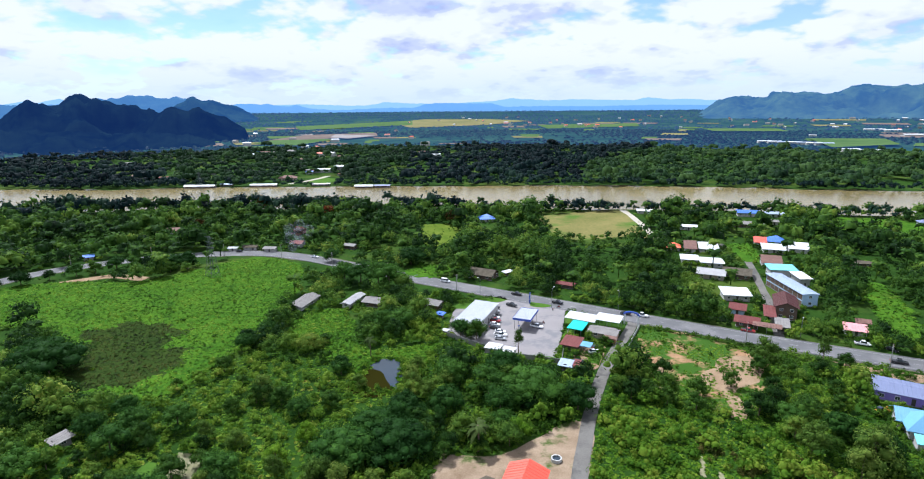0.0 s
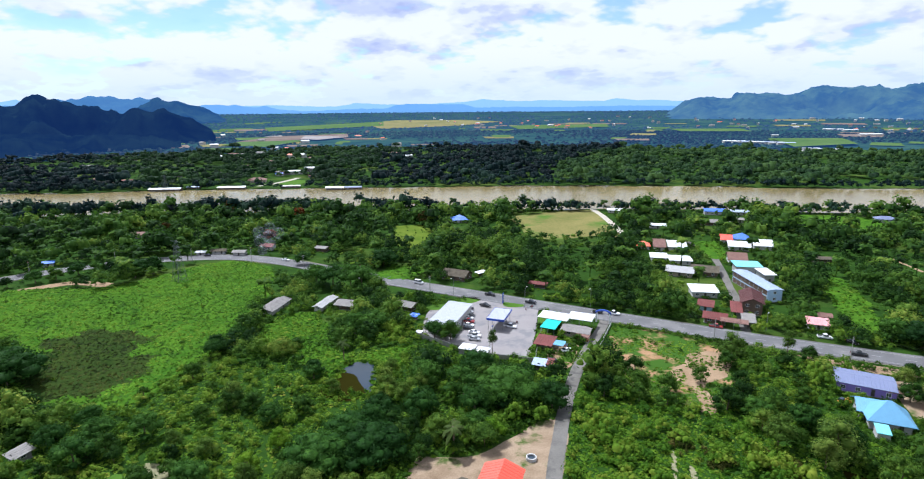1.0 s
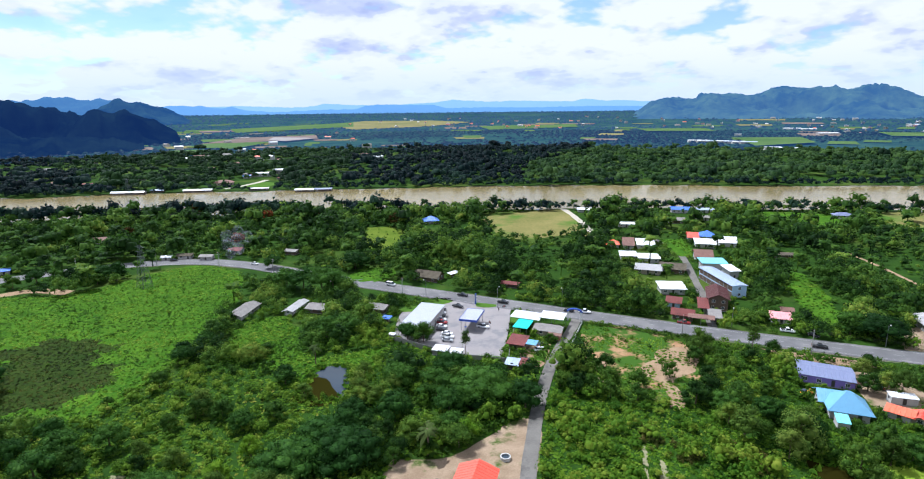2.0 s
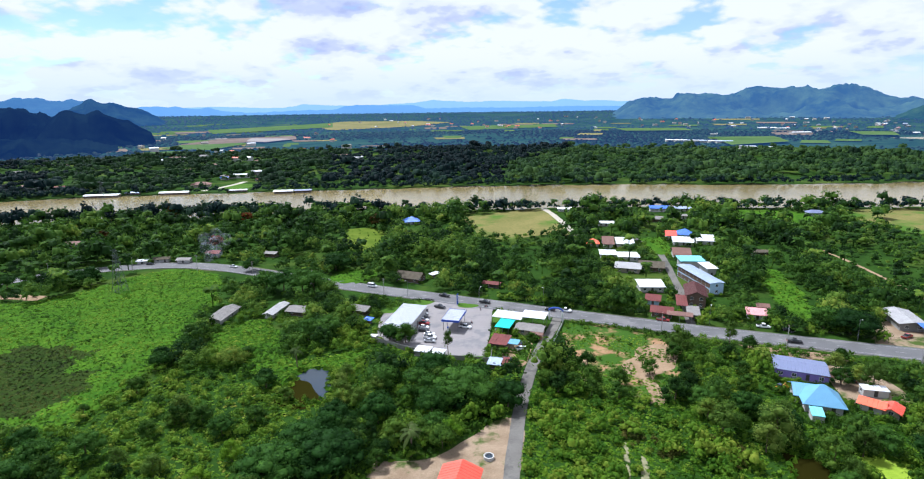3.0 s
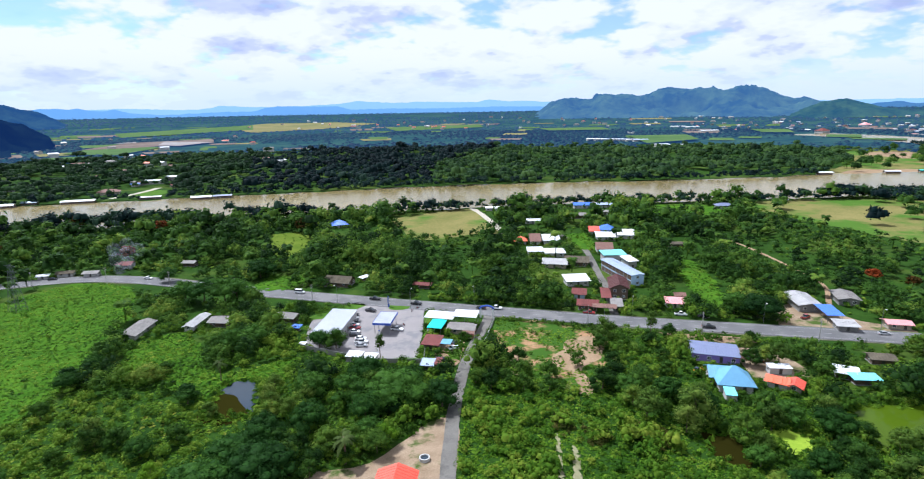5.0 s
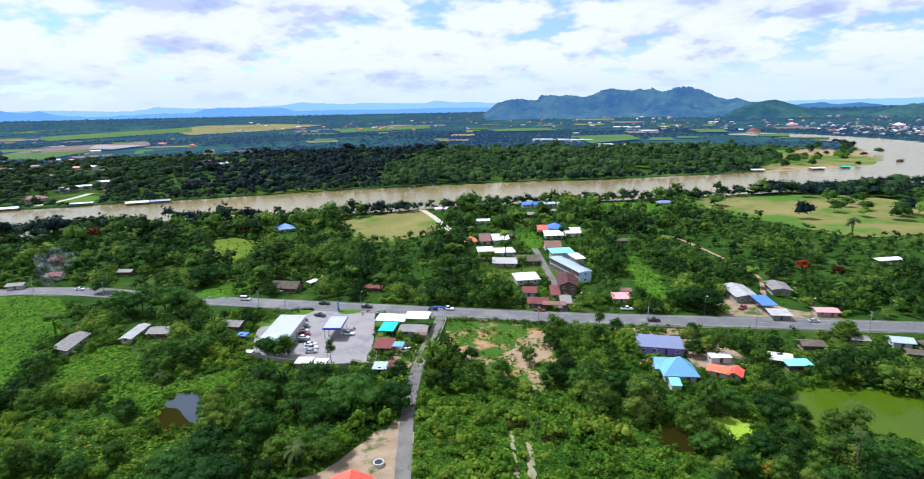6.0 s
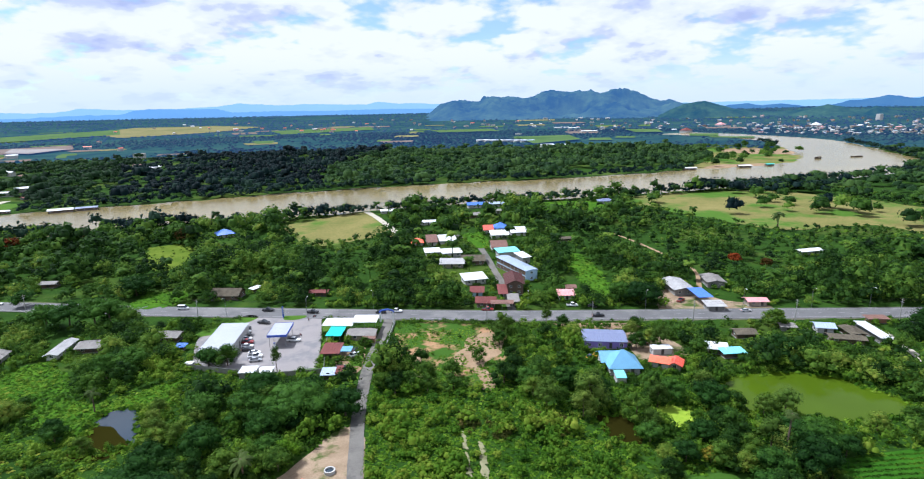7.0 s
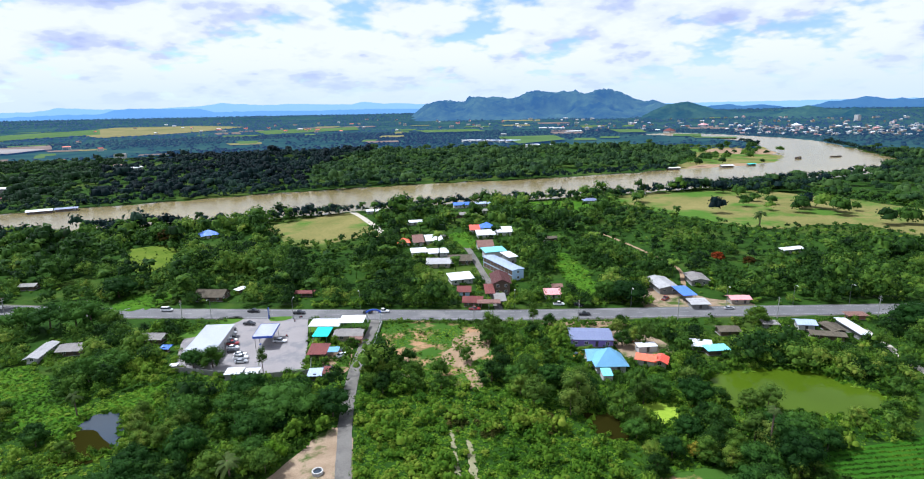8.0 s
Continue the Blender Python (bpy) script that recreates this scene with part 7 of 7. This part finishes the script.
stuff("rough_grass", TUFT, x, y, prng.uniform(0.6, 1.2, len(x)), leaf_grass, "rough grass round the ponds and crop field", tints(x, y, 0.05, 1.0, 0.3, 0.45), "grass")

x, y = jitter_grid(-190, 130, 85, 215, 1.9)
ok = wedge(x, y, 88, 215, -48, 60) & ~built(x, y, 0.3) & ~is_open(x, y)
x, y = x[ok], y[ok]
stuff("rough_grass", TUFT, x, y, prng.uniform(0.8, 1.6, len(x)), leaf_grass, "rough grass between the near trees", tints(x, y, 0.05, 4.0, 0.35, 0.45) + 0.2 * ((x > -110) & (x < -18) & (y < 178)), "grass")

# woods between road and river, and the rest of the near trees
x, y = jitter_grid(-480, 640, 60, 520, 7.0)
ok = wedge(x, y, 236, 640) & ~built(x, y, 1.5) & ~is_open(x, y)
x, y = x[ok], y[ok]
ok = ~screens(x, y, 9.0) & (patchy(x, y, 0.022, 2.0) + prng.uniform(-0.4, 0.4, len(x)) > -0.30)
x, y = x[ok], y[ok]
scrubby = (x > 205) & (y < 330) & (y > 185)
sz = prng.uniform(2.8, 5.8, len(x)) * np.where((prng.uniform(size=len(x)) < 0.22) & ~screens(x, y, 14.0, True), 1.65, 0.92) * np.where(screens(x, y, 9.0, True), 0.7, 1.0) * np.where(scrubby, 0.66, 1.0) * (1 + 0.25 * patchy(x, y, 0.02, 8.0))
near = np.hypot(x, y) < 360
front = near & (np.hypot(x, y) < 275)
near &= ~front
fx, fy = np.concatenate([x[front], late_xy[0]]), np.concatenate([y[front], late_xy[1]])
fsz = prng.uniform(2.4, 4.4, len(fx)) * np.where((prng.uniform(size=len(fx)) < 0.24) & ~screens(fx, fy, 13.0, True), 1.6, 1.0)
ftone = tints(fx, fy, 0.03, 7.0, 0.5, 0.44)
grand = fsz > 4.2
stuff("woods", HI, fx[~grand], fy[~grand], fsz[~grand], leaf_stuff, "leafy green trees of the nearer woods", ftone[~grand])
stuff("woods", BIG, fx[grand], fy[grand], fsz[grand], leaf_stuff, "large spreading trees of the nearer woods", ftone[grand])
far_part = np.hypot(x, y) >= 360
ntone = tints(x, y, 0.03, 7.0, 0.45, 0.40) - 0.15 * scrubby
for m, forms, words in ((near & (sz <= 4.6), MID, "dense green woods along the road"), (near & (sz > 4.6), BIG, "large spreading trees along the road")):
    stuff("woods", forms, x[m], y[m], sz[m], leaf_stuff, words, ntone[m])
stuff("woods", [MID[0], MID[1], *LOW], x[far_part], y[far_part], sz[far_part], leaf_stuff, "dense green woods towards the river", tints(x[far_part], y[far_part], 0.02, 7.0, 0.45, 0.36) - 0.12 * scrubby[far_part])
# undergrowth of those woods and village gardens
x, y = jitter_grid(-480, 600, 60, 520, 8.6)
ok = wedge(x, y, 240, 620) & ~built(x, y, 0.8) & ~is_open(x, y)
x, y = x[ok], y[ok]
sz = prng.uniform(1.4, 2.8, len(x))
sz[screens(x, y, 4.0)] *= 0.55
stuff("woods_undergrowth", UNDER, x, y, sz, leaf_shrub, "green shrubs between the trees and houses", tints(x, y, 0.03, 6.5, 0.35, 0.4), "shrubs", flat=(0.5, 0.9))
# single trees on pasture and spit
x, y = jitter_grid(340, 1100, 160, 830, 26)
ok = (inside(PASTURE, x, y) & (patchy(x, y, 0.012, 3.0) + prng.uniform(-0.3, 0.3, len(x)) > 0.27)) | (inside(SPIT, x, y) & (prng.uniform(size=len(x)) < 0.35))
ok &= line_gap(RIVER, x, y) > 60
stuff("pasture_trees", PASTREE, x[ok], y[ok], prng.uniform(4.5, 9.5, ok.sum()), leaf_stuff, "round dark trees scattered on the pasture", tints(x[ok], y[ok], 0.03, 7.0, 0.3, 0.3))

# dark trees in a row where the pasture meets the river
x = np.concatenate([np.linspace(442, 585, 26), np.linspace(470, 540, 8), np.array([366.0, 380.0, 458.0])])
y = np.concatenate([np.linspace(424, 366, 26), np.linspace(392, 350, 8), np.array([414.0, 318.0, 300.0])])
x, y = x + prng.uniform(-5, 5, len(x)), y + prng.uniform(-7, 7, len(x))
stuff("riverside_trees", PASTREE, x, y, prng.uniform(5.0, 9.5, len(x)), leaf_far, "dark spreading trees between pasture and river", tints(x, y, 0.03, 7.0, 0.3, 0.6))

# palms among the woods
v, q = palm_arrays(301, 1.9, 0.8, 11)
bv, bq = DOME_V * (0.07, 0.07, 1.2) + (0, 0, 0.75), DOME_Q
x, y = jitter_grid(-420, 520, 150, 500, 21)
ok = wedge(x, y, 240, 560) & ~built(x, y, 2) & ~is_open(x, y) & (patchy(x, y, 0.012, 31.0) + prng.uniform(-0.3, 0.3, len(x)) > 0.05)
x, y = x[ok], y[ok]
stuff("palm_grove", [(np.concatenate([v, bv]), np.concatenate([q, bq + len(v)]))], x, y, prng.uniform(4.0, 6.0, len(x)), leaf_stuff, "palms rising among the woods", tints(x, y, 0.03, 7.0, 0.3, 0.4), "palms")

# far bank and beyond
# outline of a cloud's shadow that is put into the woods' colour
CLOUD_SHADOW = [spot(a, e) for a, e in ((-8, -7.8), (-7, -5), (-3, -3.9), (3, -2.7), (9, -2.3), (22, -2.5), (24, -3.2), (17, -4.0), (13, -4.8), (10.5, -6), (11, -7.8))]


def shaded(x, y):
    """Where the woods' tint is darkened for a cloud's shadow, and at the far left, with an uneven edge."""
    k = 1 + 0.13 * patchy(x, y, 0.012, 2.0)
    return inside(CLOUD_SHADOW, x * k, y * k) | (np.degrees(np.arctan2(x, y)) * k < -30)


x, y = jitter_grid(-1100, 1500, 100, 1500, 13.0)
ok = wedge(x, y, 560, 1250) & ~is_open(x, y) & ~near_house(x, y, 4.0) & (line_gap(RIVER, x, y) > 75)
x, y = x[ok], y[ok]
ok = patchy(x, y, 0.006, 12.0) + prng.uniform(-0.3, 0.3, len(x)) > -0.33
x, y = x[ok], y[ok]
x, y = x + prng.uniform(-5, 5, len(x)), y + prng.uniform(-5, 5, len(x))
ok = line_gap(RIVER, x, y) > 76
x, y = x[ok], y[ok]
sz = prng.uniform(4.6, 8.6, len(x)) * np.where(prng.uniform(size=len(x)) < 0.12, 1.5, 1.0) * (1 + 0.35 * patchy(x, y, 0.01, 8.0))
shadow_side = shaded(x, y)
left_side = ~shadow_side & (np.degrees(np.arctan2(x, y)) < -4)
right_side = ~shadow_side & ~left_side
stuff("far_woods", FARB, x[shadow_side], y[shadow_side], sz[shadow_side], leaf_far, "dense woods on the far bank coloured for a cloud's shadow", tints(x[shadow_side], y[shadow_side], 0.012, 7.0, 0.35, 0.3))
stuff("far_woods", FARB, x[left_side], y[left_side], sz[left_side], leaf_bank, "mixed green woods round the houses on the far bank", tints(x[left_side], y[left_side], 0.012, 7.0, 0.4, 0.26))
stuff("far_woods", FARB, x[right_side], y[right_side], sz[right_side], leaf_bank, "green dense woods on the far bank", tints(x[right_side], y[right_side], 0.02, 7.0, 0.4, 0.66))
FIELDS = [[spot(a, e) for a, e in c] for c in (
    [(-9.5, -1.4), (-5.4, -1.08), (1.0, -1.1), (5.1, -1.3), (1.0, -1.65), (-6.6, -1.9)], [(5.7, -1.72), (15.2, -1.56), (15.5, -1.85), (6.8, -2.08)], [(-17.9, -1.64), (-6.6, -1.2), (-6.6, -1.62), (-17.4, -2.0)],
    [(-21.8, -3.2), (-19, -2.75), (-14.1, -2.95), (-18, -3.5)], [(-20.5, -2.95), (-16.9, -2.5), (-10.1, -2.4), (-10.1, -2.75), (-16.9, -2.95)], [(29.5, -2.9), (34.8, -2.8), (35.9, -3.25), (31.3, -3.65)],
    [(21, -2.1), (27, -2.05), (28, -2.3), (22, -2.35)], [(40, -2.3), (43, -2.3), (43.5, -2.6), (41, -2.6)])]
for r0, r1, step, smin, smax, look_, words in ((1230, 2250, 18, 3.4, 6.2, leaf_distant_haze, "distant woods on the plain tinted for haze and cloud shadow"), (2250, 4700, 40, 4.6, 7.8, leaf_haze, "hazy blue-green woods far off on the plain")):
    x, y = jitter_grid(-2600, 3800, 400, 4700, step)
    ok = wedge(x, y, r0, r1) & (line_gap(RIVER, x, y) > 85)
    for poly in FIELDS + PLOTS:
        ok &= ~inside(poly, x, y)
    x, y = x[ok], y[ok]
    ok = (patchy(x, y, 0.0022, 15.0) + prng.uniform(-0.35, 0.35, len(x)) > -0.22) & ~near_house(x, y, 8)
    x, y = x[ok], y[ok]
    # tint lowered again inside the painted cloud shadow
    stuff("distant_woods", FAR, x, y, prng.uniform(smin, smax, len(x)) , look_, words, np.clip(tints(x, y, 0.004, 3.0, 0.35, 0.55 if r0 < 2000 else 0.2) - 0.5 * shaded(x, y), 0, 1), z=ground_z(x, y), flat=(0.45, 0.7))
# trees lining both banks
bank = smooth_line(RIVER, 6.0)
bx, by = [], []
for a, c in zip(bank, bank[1:]):
    d = (c - a).normalized()
    n = Vector((-d.y, d.x))
    for side in (1, -1):
        for off in (76, 83):
            q = a + n * side * (off + random.uniform(-2, 4))
            bx.append(q.x)
            by.append(q.y)
x, y = np.array(bx), np.array(by)
ok = wedge(x, y, 380, 1500) & ~inside(SPIT, x, y) & ~inside(BANK_YARD, x, y) & ~near_house(x, y, 3) & (prng.uniform(size=len(x)) < 0.8) & (line_gap(RIVER, x, y) > 73)
ok &= ~(inside(PASTURE, x, y) & (prng.uniform(size=len(x)) < 0.7))
x, y = x[ok], y[ok]
near_left = (x < -20) & (y < 540)
stuff("bank_trees", LOW, x, y, prng.uniform(2.8, 6.5, len(x)) * np.where(near_left, 1.55, 1.0), leaf_far, "trees lining the river banks", tints(x, y, 0.01, 7.0, 0.4, 0.7))
# reeds and weeds along the edges of the ponds
rx, ry = [], []
for poly, many in ((POND_L, 170), (POND_R, 260), (POND_G, 60), (POND_B, 60)):
    edge = outline(poly, 2, 1.5)
    for k in range(many):
        v = edge[prng.randint(len(edge))]
        rx.append(v.x + prng.normal() * 1.1)
        ry.append(v.y + prng.normal() * 1.1)
x, y = np.array(rx), np.array(ry)
stuff("reeds", TUFT, x, y, prng.uniform(0.8, 2.0, len(x)), leaf_grass, "reeds and weeds fringing the ponds", tints(x, y, 0.1, 4.0, 0.5, 0.45), "reeds", flat=(1.0, 2.2))
keep = prng.uniform(size=len(x)) < 0.3
stuff("pond_bushes", BUSH, x[keep], y[keep], prng.uniform(0.5, 1.2, keep.sum()), leaf_shrub, "low bushes at the ponds' edges", tints(x[keep], y[keep], 0.1, 5.0), "shrubs")
# dry brownish weeds beside the muddy pool and the old wheel track
rx, ry = [], []
for cx, cy, rad, many in ((DRY[0][0], DRY[0][1], 3.0, 40), (DRY[1][0], DRY[1][1], 2.6, 34), (DRY[2][0], DRY[2][1] - 3, 2.2, 26), (112.0, 84.0, 3.0, 20)):
    for k in range(many):
        rx.append(cx + prng.normal() * rad * 0.7)
        ry.append(cy + prng.normal() * rad)
x, y = np.array(rx), np.array(ry)
stuff("dry_weeds", BUSH, x, y, prng.uniform(0.5, 1.3, len(x)), leaf_dry, "dry brownish weeds beside the muddy pool", tints(x, y, 0.2, 4.0, 0.5, 0.45), "weeds", flat=(0.8, 1.6))
# rows of the crop field
x, y = np.meshgrid(np.arange(118, 180, 0.75), np.arange(38, 80, 1.7))
x, y = x.ravel(), y.ravel()
x, y = x * math.cos(0.35) + (y - 60) * math.sin(0.35) - 10, y - (x - 150) * math.sin(0.35)
ok = inside(CROP, x, y)
x, y = x[ok] + prng.uniform(-0.12, 0.12, ok.sum()), y[ok] + prng.uniform(-0.12, 0.12, ok.sum())
stuff("crop_rows", TUFT, x, y, prng.uniform(0.7, 1.0, len(x)), leaf_creeper, "straight rows of young green crops", tints(x, y, 0.1, 4.0, 0.2, 0.4), "crops", flat=(0.9, 1.4))
# hedge between scrub plot and road
x = np.linspace(66, 106, 34) + prng.uniform(-0.5, 0.5, 34)
y = 220.2 - (x - 64) * 0.545 - 9.0 + prng.uniform(-0.6, 0.6, 34)
stuff("hedge", BUSH, x, y, prng.uniform(0.9, 1.5, 34), leaf_shrub, "low green hedge along the road's verge", tints(x, y, 0.05, 7.0, 0.25, 0.4), "hedge")

# smoke over the roadside
puffs = [(-113, 329, 3.5, 3.0), (-109, 331, 6.5, 3.8), (-115, 333, 8.5, 4.2), (-110, 334, 10.5, 4.4), (-105, 336, 12.5, 4.0), (-117, 337, 13.0, 4.0), (-111, 339, 15.5, 3.6)]
pv = np.concatenate([BALL_V * r_ + (a, b_, c) for a, b_, c, r_ in puffs])
pq = np.concatenate([BALL_Q + 26 * k for k in range(len(puffs))])
smoke = array_mesh("smoke", pv, pq, smoke_mat)
smoke.polygons.foreach_set("use_smooth", [True] * len(pq))
tagged(new("smoke", smoke), "thin bluish smoke rising beside the road", "smoke", kind="stuff")
